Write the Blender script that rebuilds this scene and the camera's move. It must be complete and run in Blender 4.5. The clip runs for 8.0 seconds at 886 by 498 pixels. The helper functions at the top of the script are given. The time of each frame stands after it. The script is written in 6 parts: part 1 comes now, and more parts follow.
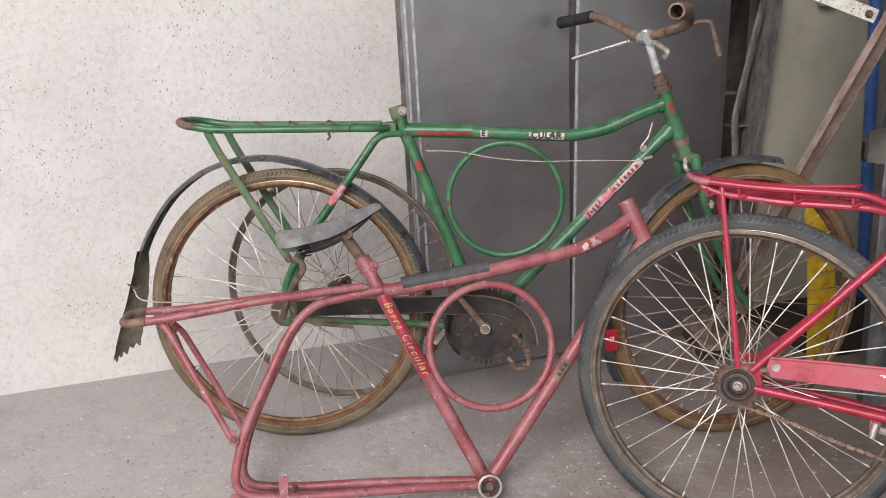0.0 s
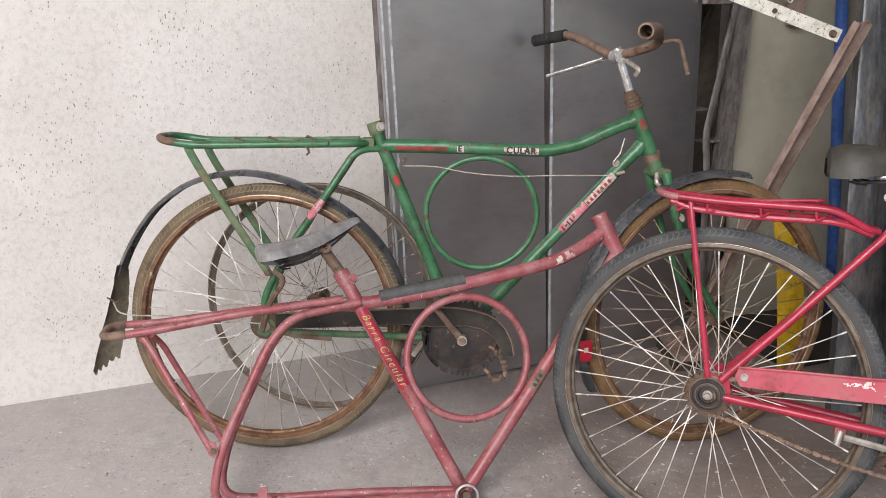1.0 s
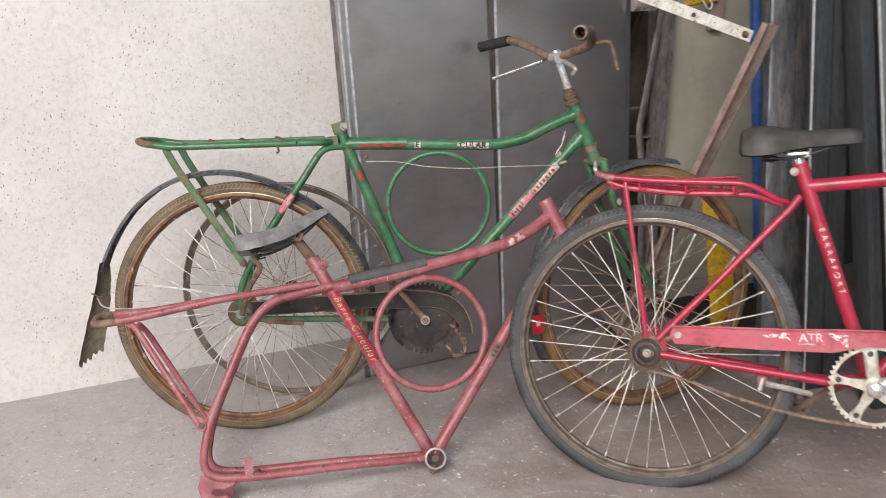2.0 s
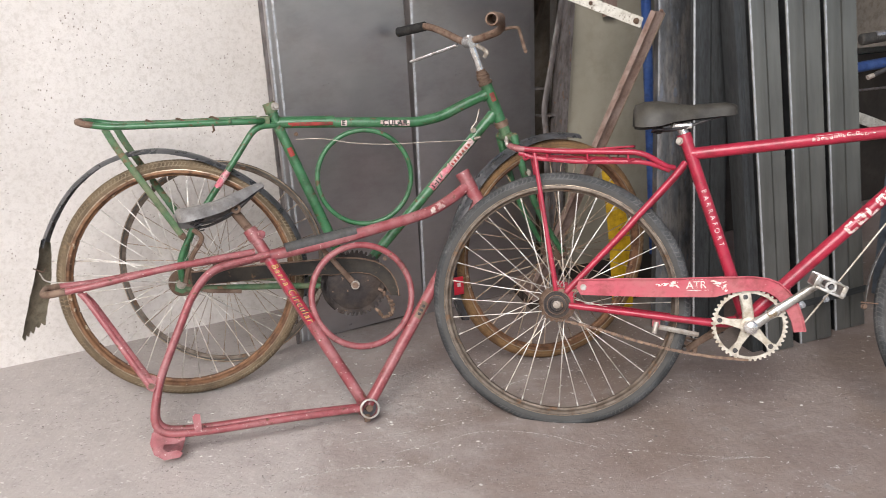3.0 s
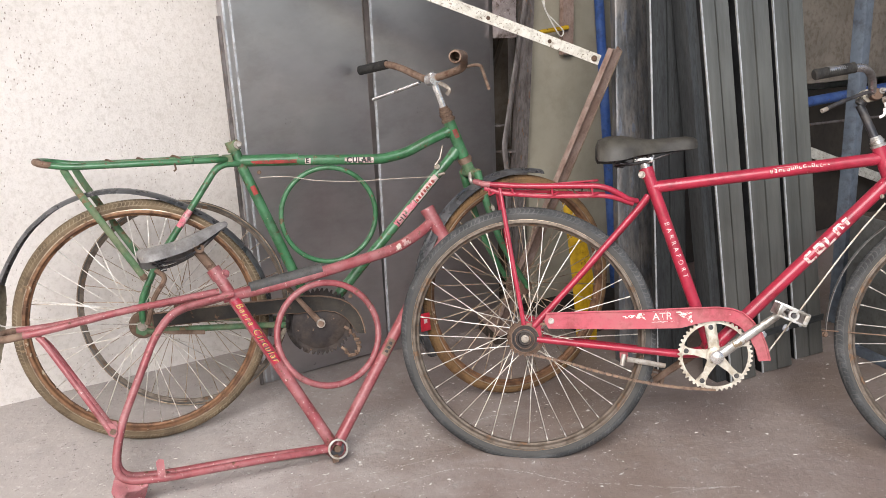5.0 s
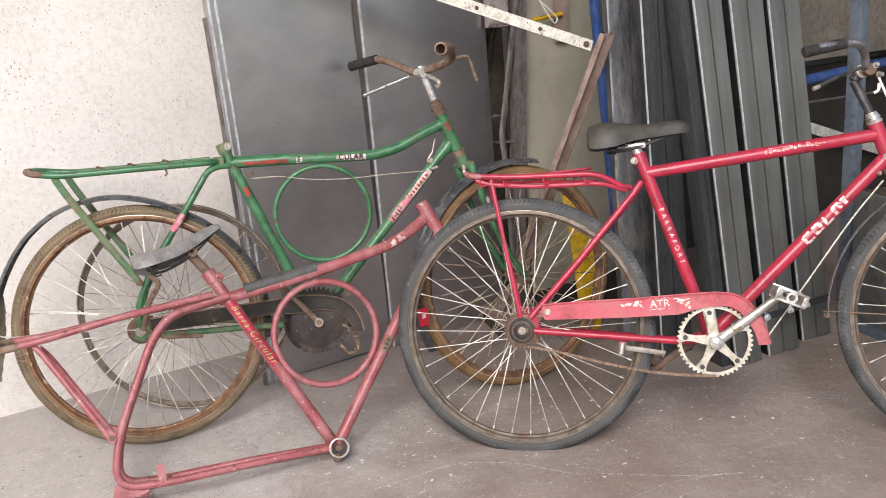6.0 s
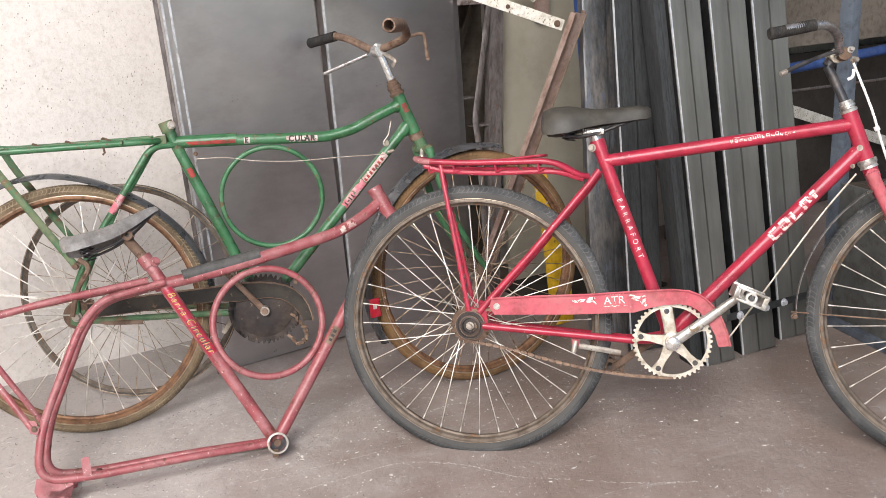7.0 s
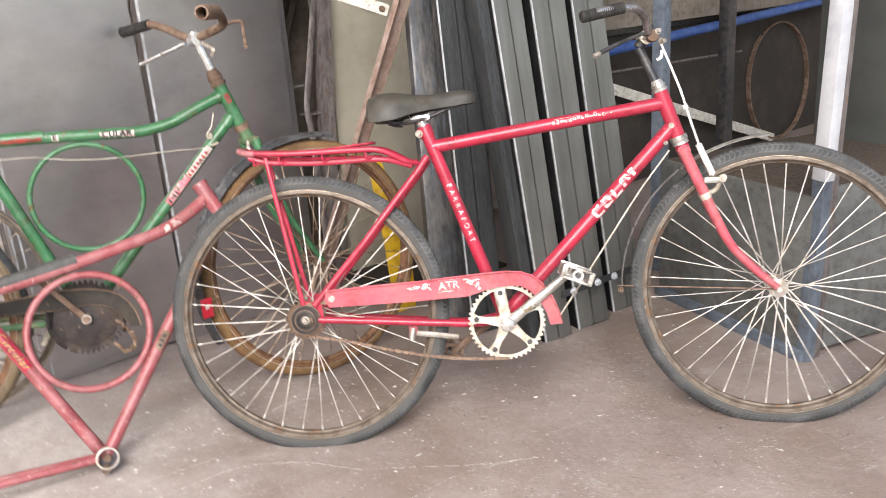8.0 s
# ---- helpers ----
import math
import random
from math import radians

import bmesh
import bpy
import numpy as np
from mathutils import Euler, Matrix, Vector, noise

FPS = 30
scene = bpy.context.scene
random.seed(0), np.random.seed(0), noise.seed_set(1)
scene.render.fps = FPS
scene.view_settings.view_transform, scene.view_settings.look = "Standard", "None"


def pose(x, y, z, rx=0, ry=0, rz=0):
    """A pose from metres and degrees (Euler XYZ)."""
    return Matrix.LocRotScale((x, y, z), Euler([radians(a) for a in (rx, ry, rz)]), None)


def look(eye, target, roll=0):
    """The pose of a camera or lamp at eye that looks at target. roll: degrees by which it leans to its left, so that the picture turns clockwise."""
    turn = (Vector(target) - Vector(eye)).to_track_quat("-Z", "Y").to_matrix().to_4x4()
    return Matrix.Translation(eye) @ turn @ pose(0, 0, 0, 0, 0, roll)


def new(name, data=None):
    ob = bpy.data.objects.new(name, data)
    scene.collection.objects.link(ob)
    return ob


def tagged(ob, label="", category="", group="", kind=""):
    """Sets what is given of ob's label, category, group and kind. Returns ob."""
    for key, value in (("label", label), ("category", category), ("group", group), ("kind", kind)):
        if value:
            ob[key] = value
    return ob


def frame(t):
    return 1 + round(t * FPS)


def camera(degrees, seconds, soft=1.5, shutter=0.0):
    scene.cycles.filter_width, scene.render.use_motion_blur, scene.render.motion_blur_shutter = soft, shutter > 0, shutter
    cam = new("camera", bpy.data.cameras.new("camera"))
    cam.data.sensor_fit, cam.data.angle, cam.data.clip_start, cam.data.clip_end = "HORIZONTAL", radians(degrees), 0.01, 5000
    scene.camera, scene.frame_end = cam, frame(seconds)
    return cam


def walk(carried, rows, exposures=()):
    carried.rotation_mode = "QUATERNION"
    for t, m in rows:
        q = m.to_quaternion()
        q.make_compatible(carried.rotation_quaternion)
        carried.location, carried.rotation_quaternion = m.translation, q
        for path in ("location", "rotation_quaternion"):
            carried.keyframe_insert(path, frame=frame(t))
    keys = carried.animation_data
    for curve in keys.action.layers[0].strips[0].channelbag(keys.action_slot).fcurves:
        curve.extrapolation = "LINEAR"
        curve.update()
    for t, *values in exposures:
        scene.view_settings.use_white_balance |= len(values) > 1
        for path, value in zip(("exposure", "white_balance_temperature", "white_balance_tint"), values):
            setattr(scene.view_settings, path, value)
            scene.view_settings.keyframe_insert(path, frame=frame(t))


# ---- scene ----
cam = camera(54.13, 8.0, soft=0.5, shutter=0.45)
EXPOSURES = [(0, -0.24, 6500, 10), (1.2, -0.21, 6540, 10), (2.4, -0.10, 6620, 10), (4.5, 0.05, 6680, 10), (6.5, 0.14, 6680, 10), (7.2, 0.25, 6750, 10), (8, 0.62, 6800, 10)]
PATH = [
    (0, (-0.1373, -1.9254, 1.1155), (-0.0997, -0.0217, 0.5037), -1.42),
    (0.5, (-0.1297, -1.9410, 1.1155), (-0.0619, -0.0321, 0.5226), -1.58),
    (1, (-0.1322, -1.9599, 1.1258), (-0.0472, -0.0487, 0.5425), -1.10),
    (1.2, (-0.1210, -1.9757, 1.1229), (-0.0451, -0.0648, 0.5376), -1.07),
    (2.3, (-0.2247, -2.2722, 1.0984), (0.0502, -0.3650, 0.5627), -2.29),
    (2.5, (-0.2507, -2.3348, 1.0977), (0.0607, -0.4433, 0.5276), -2.10),
    (3, (-0.2656, -2.3670, 1.1098), (0.1506, -0.4983, 0.5315), -1.76),
    (3.5, (-0.2601, -2.3743, 1.1107), (0.1985, -0.5080, 0.5570), -2.05),
    (4, (-0.2527, -2.3770, 1.1158), (0.2776, -0.5232, 0.5843), -3.40),
    (4.5, (-0.2605, -2.3864, 1.1125), (0.2390, -0.5148, 0.6148), -2.51),
    (4.7, (-0.2956, -2.3664, 1.1089), (0.2251, -0.4999, 0.6141), -1.68),
    (5.8, (-0.2699, -2.3502, 1.1009), (0.2379, -0.4840, 0.5915), -3.83),
    (6, (-0.2296, -2.3568, 1.1056), (0.2533, -0.4856, 0.5906), -4.35),
    (6.5, (-0.1188, -2.3134, 1.0928), (0.3457, -0.4425, 0.5600), -4.33),
    (7, (-0.0320, -2.2882, 1.0810), (0.4065, -0.4168, 0.5283), -3.54),
    (7.2, (-0.0480, -2.2830, 1.0830), (0.4600, -0.4290, 0.5340), -4.50),
    (7.5, (0.0260, -2.2804, 1.0706), (0.6807, -0.4745, 0.5138), -5.96),
    (7.7, (0.0380, -2.2810, 1.0760), (0.7440, -0.4990, 0.5070), -7.30),
    (8, (0.0287, -2.2764, 1.0774), (0.7753, -0.5218, 0.4740), -3.84),
]
walk(cam, [(t, look(eye, target, roll)) for t, eye, target, roll in PATH], EXPOSURES)

# ---- world and light ----
world = bpy.data.worlds.new("world")
scene.world = world
world.use_nodes = True
wn = world.node_tree.nodes
sky = wn.new("ShaderNodeTexSky")
sky.sky_type, sky.sun_disc = "NISHITA", False
sky.sun_elevation, sky.sun_rotation = radians(48), radians(200)
wn["Background"].inputs["Strength"].default_value = 0.14
world.node_tree.links.new(sky.outputs["Color"], wn["Background"].inputs["Color"])
sun = new("sun", bpy.data.lights.new("sun", "SUN"))
sun.data.energy, sun.data.angle, sun.data.color = 0.5, radians(14), (1.0, 0.96, 0.9)
sun.matrix_world = look((-3, -9, 9), (0, 0, 0))
door_light = new("doorway_daylight", bpy.data.lights.new("doorway_daylight", "AREA"))
door_light.data.shape, door_light.data.size, door_light.data.size_y = "RECTANGLE", 5.2, 2.6
door_light.data.energy, door_light.data.color = 700, (1.0, 0.99, 0.995)
door_light.matrix_world = look((-2.3, -3.5, 3.0), (-0.1, 0.0, 0.35))
scene.view_settings.exposure = 0.0


# ---- materials ----
def material(name, col, col2=None, rough=0.6, metal=0.0, scale=20.0, mix=(0.4, 0.65), bump=0.1, fine=150.0,
             chip=None, chip_scale=30.0, chip_at=0.66, chip2=None, chip2_at=0.7, chip2_scale=90.0, spec=0.3, coat=0.0,
             island=0.0, stretch=(1, 1, 1), rough_var=0.15, grime=0.55, grime_scale=34.0, grime_col=(0.42, 0.36, 0.30)):
    """Two colours mixed by a broad noise, a fine grain in the relief, and worn patches of a third and fourth colour."""
    m = bpy.data.materials.new(name)
    m.use_nodes = True
    n, l = m.node_tree.nodes, m.node_tree.links
    b = n["Principled BSDF"]
    tc, mp = n.new("ShaderNodeTexCoord"), n.new("ShaderNodeMapping")
    mp.inputs["Scale"].default_value = stretch
    l.new(tc.outputs["Object"], mp.inputs["Vector"])

    def tex(s, detail=5.0, r=0.6):
        t = n.new("ShaderNodeTexNoise")
        t.inputs["Scale"].default_value, t.inputs["Detail"].default_value, t.inputs["Roughness"].default_value = s, detail, r
        l.new(mp.outputs["Vector"], t.inputs["Vector"])
        return t.outputs["Fac"]

    def ramp(fac, a, c):
        r = n.new("ShaderNodeMapRange")
        r.interpolation_type = "SMOOTHSTEP"
        r.inputs["From Min"].default_value, r.inputs["From Max"].default_value = a, c
        l.new(fac, r.inputs["Value"])
        return r.outputs["Result"]

    def blend(fac, a, c):
        x = n.new("ShaderNodeMix")
        x.data_type = "RGBA"
        l.new(fac, x.inputs[0])
        for k, v in ((6, a), (7, c)):
            if isinstance(v, (tuple, list)):
                x.inputs[k].default_value = (*v, 1)
            else:
                l.new(v, x.inputs[k])
        return x.outputs[2]

    broad = tex(scale)
    colour = blend(ramp(broad, *mix), col, col2 or tuple(c * 0.8 for c in col))
    grain = tex(fine, 3.0)
    rgh = n.new("ShaderNodeMapRange")
    rgh.inputs["To Min"].default_value, rgh.inputs["To Max"].default_value = max(0.02, rough - rough_var), min(1.0, rough + rough_var)
    l.new(broad, rgh.inputs["Value"])
    rough_out, metal_out = rgh.outputs["Result"], None
    height = grain
    for c, at, s in ((chip, chip_at, chip_scale), (chip2, chip2_at, chip2_scale)):
        if c:
            f = ramp(tex(s, 8.0, 0.65), at, at + 0.03)
            colour = blend(f, colour, c)
            rr = n.new("ShaderNodeMix")
            l.new(f, rr.inputs[0])
            l.new(rough_out, rr.inputs[2])
            rr.inputs[3].default_value = 0.85
            rough_out = rr.outputs[0]
            hh = n.new("ShaderNodeMath")
            hh.operation = "SUBTRACT"
            l.new(height, hh.inputs[0])
            l.new(f, hh.inputs[1])
            height = hh.outputs[0]
            if metal:
                mm = n.new("ShaderNodeMath")
                mm.operation = "SUBTRACT"
                mm.use_clamp = True
                if metal_out:
                    l.new(metal_out, mm.inputs[0])
                else:
                    mm.inputs[0].default_value = metal
                l.new(f, mm.inputs[1])
                metal_out = mm.outputs[0]
    if grime:
        gr = n.new("ShaderNodeMix")
        gr.data_type, gr.blend_type = "RGBA", "MULTIPLY"
        gm = n.new("ShaderNodeMath")
        gm.operation = "MULTIPLY"
        gm.inputs[1].default_value = grime
        l.new(ramp(tex(grime_scale, 9.0, 0.72), 0.44, 0.66), gm.inputs[0])
        l.new(gm.outputs[0], gr.inputs[0])
        l.new(colour, gr.inputs[6])
        gr.inputs[7].default_value = (*grime_col, 1)
        colour = gr.outputs[2]
    if island:
        oi, hs = n.new("ShaderNodeObjectInfo"), n.new("ShaderNodeHueSaturation")
        vr = n.new("ShaderNodeMapRange")
        vr.inputs["To Min"].default_value, vr.inputs["To Max"].default_value = 1 - island, 1 + island
        l.new(oi.outputs["Random"], vr.inputs["Value"])
        l.new(vr.outputs["Result"], hs.inputs["Value"])
        l.new(colour, hs.inputs["Color"])
        colour = hs.outputs["Color"]
    bp = n.new("ShaderNodeBump")
    bp.inputs["Strength"].default_value, bp.inputs["Distance"].default_value = bump, 0.002
    l.new(height, bp.inputs["Height"])
    l.new(bp.outputs["Normal"], b.inputs["Normal"])
    l.new(colour, b.inputs["Base Color"])
    l.new(rough_out, b.inputs["Roughness"])
    if metal_out:
        l.new(metal_out, b.inputs["Metallic"])
    else:
        b.inputs["Metallic"].default_value = metal
    b.inputs["Specular IOR Level"].default_value = spec
    b.inputs["Coat Weight"].default_value = coat
    b.inputs["Coat Roughness"].default_value = 0.25
    return m


RUST = (0.16, 0.07, 0.035)
green_paint = material("green_paint", (0.033, 0.128, 0.052), (0.055, 0.155, 0.075), rough=0.36, scale=14, bump=0.2, grime=0.75, grime_scale=22, spec=0.5,
                       chip=(0.12, 0.08, 0.045), chip_scale=55, chip_at=0.60, chip2=(0.30, 0.33, 0.22), chip2_at=0.655, chip2_scale=150)
olive_green_paint = material("worn_green_paint", (0.07, 0.15, 0.075), (0.13, 0.16, 0.09), rough=0.6, scale=16, bump=0.2,
                             chip=(0.17, 0.12, 0.07), chip_scale=40, chip_at=0.58, chip2=(0.26, 0.26, 0.18), chip2_at=0.64)
under_red = material("old_red_paint", (0.33, 0.045, 0.04), (0.2, 0.05, 0.04), rough=0.6, scale=40, chip=(0.05, 0.15, 0.07), chip_at=0.57)
pink_paint = material("faded_red_paint", (0.262, 0.064, 0.072), (0.30, 0.115, 0.12), rough=0.42, spec=0.45, scale=16, bump=0.2, grime=0.72, grime_scale=21, grime_col=(0.5, 0.38, 0.36),
                      chip=(0.14, 0.07, 0.045), chip_scale=45, chip_at=0.62, chip2=(0.6, 0.48, 0.45), chip2_at=0.635, chip2_scale=130)
red_paint = material("red_paint", (0.345, 0.020, 0.045), (0.295, 0.024, 0.046), rough=0.36, scale=9, bump=0.1, coat=0.3,
                     grime=0.5, grime_scale=24, chip=(0.6, 0.36, 0.34), chip_scale=120, chip_at=0.665, chip2=(0.14, 0.03, 0.03), chip2_at=0.66, chip2_scale=75)
guard_red = material("faded_guard_red", (0.41, 0.075, 0.1), (0.38, 0.115, 0.125), rough=0.5, scale=10, bump=0.1,
                     chip=(0.42, 0.3, 0.2), chip_scale=25, chip_at=0.7, chip2=(0.7, 0.5, 0.48), chip2_at=0.69)
rust = material("rusty_steel", (0.105, 0.066, 0.046), (0.15, 0.1, 0.072), rough=0.85, scale=30, bump=0.5, chip=(0.09, 0.05, 0.035), chip_at=0.6)
rust_tan = material("rusty_tan_bar", (0.205, 0.138, 0.102), (0.125, 0.078, 0.055), rough=0.7, scale=25, bump=0.3, chip=(0.12, 0.06, 0.04), chip_at=0.62)
rim_rust = material("rusty_rim", (0.22, 0.115, 0.062), (0.12, 0.063, 0.038), rough=0.5, metal=0.3, scale=35, bump=0.35, chip=(0.42, 0.34, 0.25), chip_at=0.64)
rim_edge_steel = material("worn_bright_rim_edge", (0.36, 0.285, 0.215), (0.22, 0.155, 0.105), rough=0.4, metal=0.5, scale=24, bump=0.2, chip=(0.2, 0.12, 0.07), chip_at=0.58)
rim_steel = material("dull_steel_rim", (0.17, 0.138, 0.112), (0.10, 0.077, 0.06), rough=0.5, metal=0.35, scale=30, bump=0.25, chip=(0.15, 0.09, 0.055), chip_at=0.6)
rim_grey = material("grey_steel_rim", (0.42, 0.39, 0.355), (0.27, 0.22, 0.18), rough=0.5, metal=0.5, scale=22, bump=0.25, chip=(0.17, 0.11, 0.075), chip_at=0.63)
spoke_steel = material("spoke_steel", (0.74, 0.72, 0.69), (0.56, 0.50, 0.43), rough=0.42, metal=0.3, scale=18, bump=0.1, island=0.3)
spoke_rust = material("rusty_spoke", (0.45, 0.37, 0.29), (0.27, 0.17, 0.10), rough=0.6, metal=0.3, scale=22, bump=0.2, island=0.35)
chrome = material("worn_chrome", (0.74, 0.73, 0.72), (0.58, 0.55, 0.52), rough=0.24, metal=0.75, scale=30, bump=0.1, chip=(0.25, 0.14, 0.08), chip_at=0.68)
alloy = material("pale_cast_alloy", (0.58, 0.54, 0.47), (0.42, 0.37, 0.3), rough=0.45, metal=0.45, scale=40, bump=0.2, chip=(0.3, 0.24, 0.16), chip_at=0.64)
def tyre_material(name, col, col2, groove, rm, waves, side=None, lines=0.55, **more):
    """Tyre rubber: scale-shaped tread grooves over the crown and shoulders, dust lying in them, plain side walls."""
    m = material(name, col, col2, rough=0.92, scale=15, bump=0.5, fine=260, grime=0.4, grime_scale=25, **more)
    n, l = m.node_tree.nodes, m.node_tree.links
    b = n["Principled BSDF"]

    def calc(op, *args):
        x = n.new("ShaderNodeMath")
        x.operation = op
        for k, v in enumerate(args):
            if isinstance(v, (int, float)):
                x.inputs[k].default_value = v
            else:
                l.new(v, x.inputs[k])
        return x.outputs[0]

    tc, sp = n.new("ShaderNodeTexCoord"), n.new("ShaderNodeSeparateXYZ")
    l.new(tc.outputs["Object"], sp.inputs[0])
    X, Y, Z = sp.outputs
    turn = calc("ARCTAN2", Z, X)
    rad = calc("SQRT", calc("ADD", calc("MULTIPLY", X, X), calc("MULTIPLY", Z, Z)))
    phi = calc("ARCTAN2", Y, calc("SUBTRACT", rad, rm))
    wob = n.new("ShaderNodeTexNoise")
    wob.inputs["Scale"].default_value = 60
    l.new(tc.outputs["Object"], wob.inputs["Vector"])
    bend = calc("MULTIPLY", calc("SINE", calc("MULTIPLY", phi, 5.0)), 1.7)
    wave = calc("SINE", calc("ADD", calc("ADD", calc("MULTIPLY", turn, waves), bend), calc("MULTIPLY", wob.outputs["Fac"], 2.2)))
    rib = calc("COSINE", calc("MULTIPLY", phi, 9.0))
    cut = n.new("ShaderNodeMapRange")
    cut.inputs["From Min"].default_value, cut.inputs["From Max"].default_value = 0.62, 0.95
    l.new(calc("MAXIMUM", wave, calc("SUBTRACT", rib, 0.12)), cut.inputs["Value"])
    crown = n.new("ShaderNodeMapRange")
    crown.interpolation_type = "SMOOTHSTEP"
    crown.inputs["From Min"].default_value, crown.inputs["From Max"].default_value = 1.62, 1.38
    l.new(calc("ABSOLUTE", phi), crown.inputs["Value"])
    worn = n.new("ShaderNodeTexNoise")
    worn.inputs["Scale"].default_value, worn.inputs["Detail"].default_value = 11, 6
    l.new(tc.outputs["Object"], worn.inputs["Vector"])
    wr = n.new("ShaderNodeMapRange")
    wr.inputs["From Min"].default_value, wr.inputs["From Max"].default_value = 0.36, 0.58
    l.new(worn.outputs["Fac"], wr.inputs["Value"])
    tread = calc("MULTIPLY", cut.outputs["Result"], crown.outputs["Result"])
    dust = calc("MULTIPLY", calc("MULTIPLY", tread, wr.outputs["Result"]), lines)
    x = n.new("ShaderNodeMix")
    x.data_type = "RGBA"
    l.new(dust, x.inputs[0])
    l.new(b.inputs["Base Color"].links[0].from_socket, x.inputs[6])
    x.inputs[7].default_value = (*groove, 1)
    out = x.outputs[2]
    if side:
        y = n.new("ShaderNodeMix")
        y.data_type = "RGBA"
        l.new(calc("MULTIPLY", calc("SUBTRACT", 1.0, crown.outputs["Result"]), 0.75), y.inputs[0])
        l.new(out, y.inputs[6])
        y.inputs[7].default_value = (*side, 1)
        out = y.outputs[2]
    l.new(out, b.inputs["Base Color"])
    b2 = n.new("ShaderNodeBump")
    b2.inputs["Strength"].default_value, b2.inputs["Distance"].default_value = 0.6, 0.0014
    b2.invert = True
    l.new(tread, b2.inputs["Height"])
    l.new(b.inputs["Normal"].links[0].from_socket, b2.inputs["Normal"])
    l.new(b2.outputs["Normal"], b.inputs["Normal"])
    return m


tyre_brown = tyre_material("dusty_brown_tyre", (0.165, 0.12, 0.074), (0.10, 0.073, 0.048), (0.30, 0.245, 0.17), 0.320, 190, lines=0.7, chip=(0.2, 0.14, 0.085), chip_at=0.6)
tyre_rust = tyre_material("ochre_tyre", (0.20, 0.115, 0.052), (0.13, 0.072, 0.036), (0.07, 0.045, 0.028), 0.318, 150, chip=(0.24, 0.15, 0.08), chip_at=0.62)
tyre_black = tyre_material("black_tyre", (0.042, 0.044, 0.046), (0.082, 0.084, 0.086), (0.25, 0.24, 0.225), 0.3155, 170, side=(0.072, 0.069, 0.065), lines=0.26, chip=(0.12, 0.118, 0.114), chip_at=0.63)
tyre_dark = tyre_material("old_dark_tyre", (0.07, 0.064, 0.058), (0.13, 0.12, 0.108), (0.17, 0.155, 0.135), 0.3035, 170, lines=0.15, chip=(0.2, 0.17, 0.14), chip_at=0.62)
fender_black = material("black_mudguard", (0.045, 0.047, 0.052), (0.085, 0.085, 0.09), rough=0.28, metal=0.1, spec=0.8, scale=14, bump=0.2, chip=(0.16, 0.13, 0.11), chip_at=0.68)
flap_rubber = material("dusty_rubber_flap", (0.15, 0.128, 0.092), (0.20, 0.172, 0.125), rough=0.95, scale=25, bump=0.5, chip=(0.17, 0.15, 0.11), chip_at=0.62)
black_plastic = material("black_saddle_plastic", (0.034, 0.031, 0.027), (0.066, 0.060, 0.049), spec=0.4, rough=0.5, scale=11, mix=(0.42, 0.72), bump=0.35, fine=500, chip=(0.1, 0.092, 0.08), chip_at=0.66, chip_scale=60, chip2=(0.2, 0.18, 0.16), chip2_at=0.69)
grey_plastic = material("grey_saddle_plastic", (0.16, 0.155, 0.155), (0.22, 0.21, 0.205), rough=0.36, scale=12, bump=0.3, fine=400, chip=(0.28, 0.26, 0.24), chip_at=0.6)
grip_rubber = material("black_grip_rubber", (0.018, 0.0175, 0.017), (0.036, 0.033, 0.03), rough=0.75, scale=40, bump=0.5)
guard_dark = material("dirty_black_guard", (0.022, 0.02, 0.018), (0.048, 0.04, 0.032), rough=0.65, scale=12, bump=0.3, chip=(0.16, 0.10, 0.06), chip_at=0.62)
ring_dark = material("greasy_dark_ring", (0.040, 0.035, 0.035), (0.072, 0.056, 0.048), rough=0.55, metal=0.4, scale=16, bump=0.3, chip=(0.2, 0.13, 0.09), chip_at=0.63)
chain_rust = material("rusty_chain", (0.25, 0.17, 0.12), (0.15, 0.1, 0.08), rough=0.75, metal=0.3, scale=80, bump=0.3)
dark_steel = material("dark_steel", (0.06, 0.06, 0.065), (0.11, 0.1, 0.095), rough=0.45, metal=0.6, scale=25, bump=0.2, chip=(0.2, 0.13, 0.09), chip_at=0.66)
white_plastic = material("white_cable_sleeve", (0.75, 0.73, 0.72), (0.62, 0.6, 0.58), rough=0.45, scale=40, bump=0.1)
sticker_pink = material("faded_pink_sticker", (0.5, 0.13, 0.17), (0.55, 0.36, 0.36), rough=0.6, scale=50, chip=(0.05, 0.13, 0.07), chip_at=0.56, chip_scale=70)
sticker_white = material("pale_sticker", (0.6, 0.5, 0.47), (0.45, 0.26, 0.26), rough=0.6, scale=40, chip=(0.05, 0.13, 0.07), chip_at=0.55, chip_scale=60)
scraped_white = material("scraped_pale_paint", (0.62, 0.55, 0.5), (0.5, 0.33, 0.32), rough=0.7, scale=40, chip=(0.27, 0.07, 0.075), chip_at=0.52, chip_scale=60)
letter_white = material("white_lettering", (0.74, 0.68, 0.63), (0.6, 0.46, 0.43), rough=0.5, scale=60, chip=(0.36, 0.035, 0.055), chip_at=0.555, chip_scale=150)
letter_gold = material("gold_lettering", (0.5, 0.33, 0.09), (0.4, 0.26, 0.09), rough=0.5, scale=60)
letter_dark = material("dark_lettering", (0.03, 0.03, 0.03), (0.05, 0.05, 0.05), rough=0.6, scale=60)
red_sticker = material("red_sticker", (0.55, 0.02, 0.04), (0.48, 0.03, 0.05), rough=0.4, scale=40, chip=(0.6, 0.5, 0.45), chip_at=0.7)
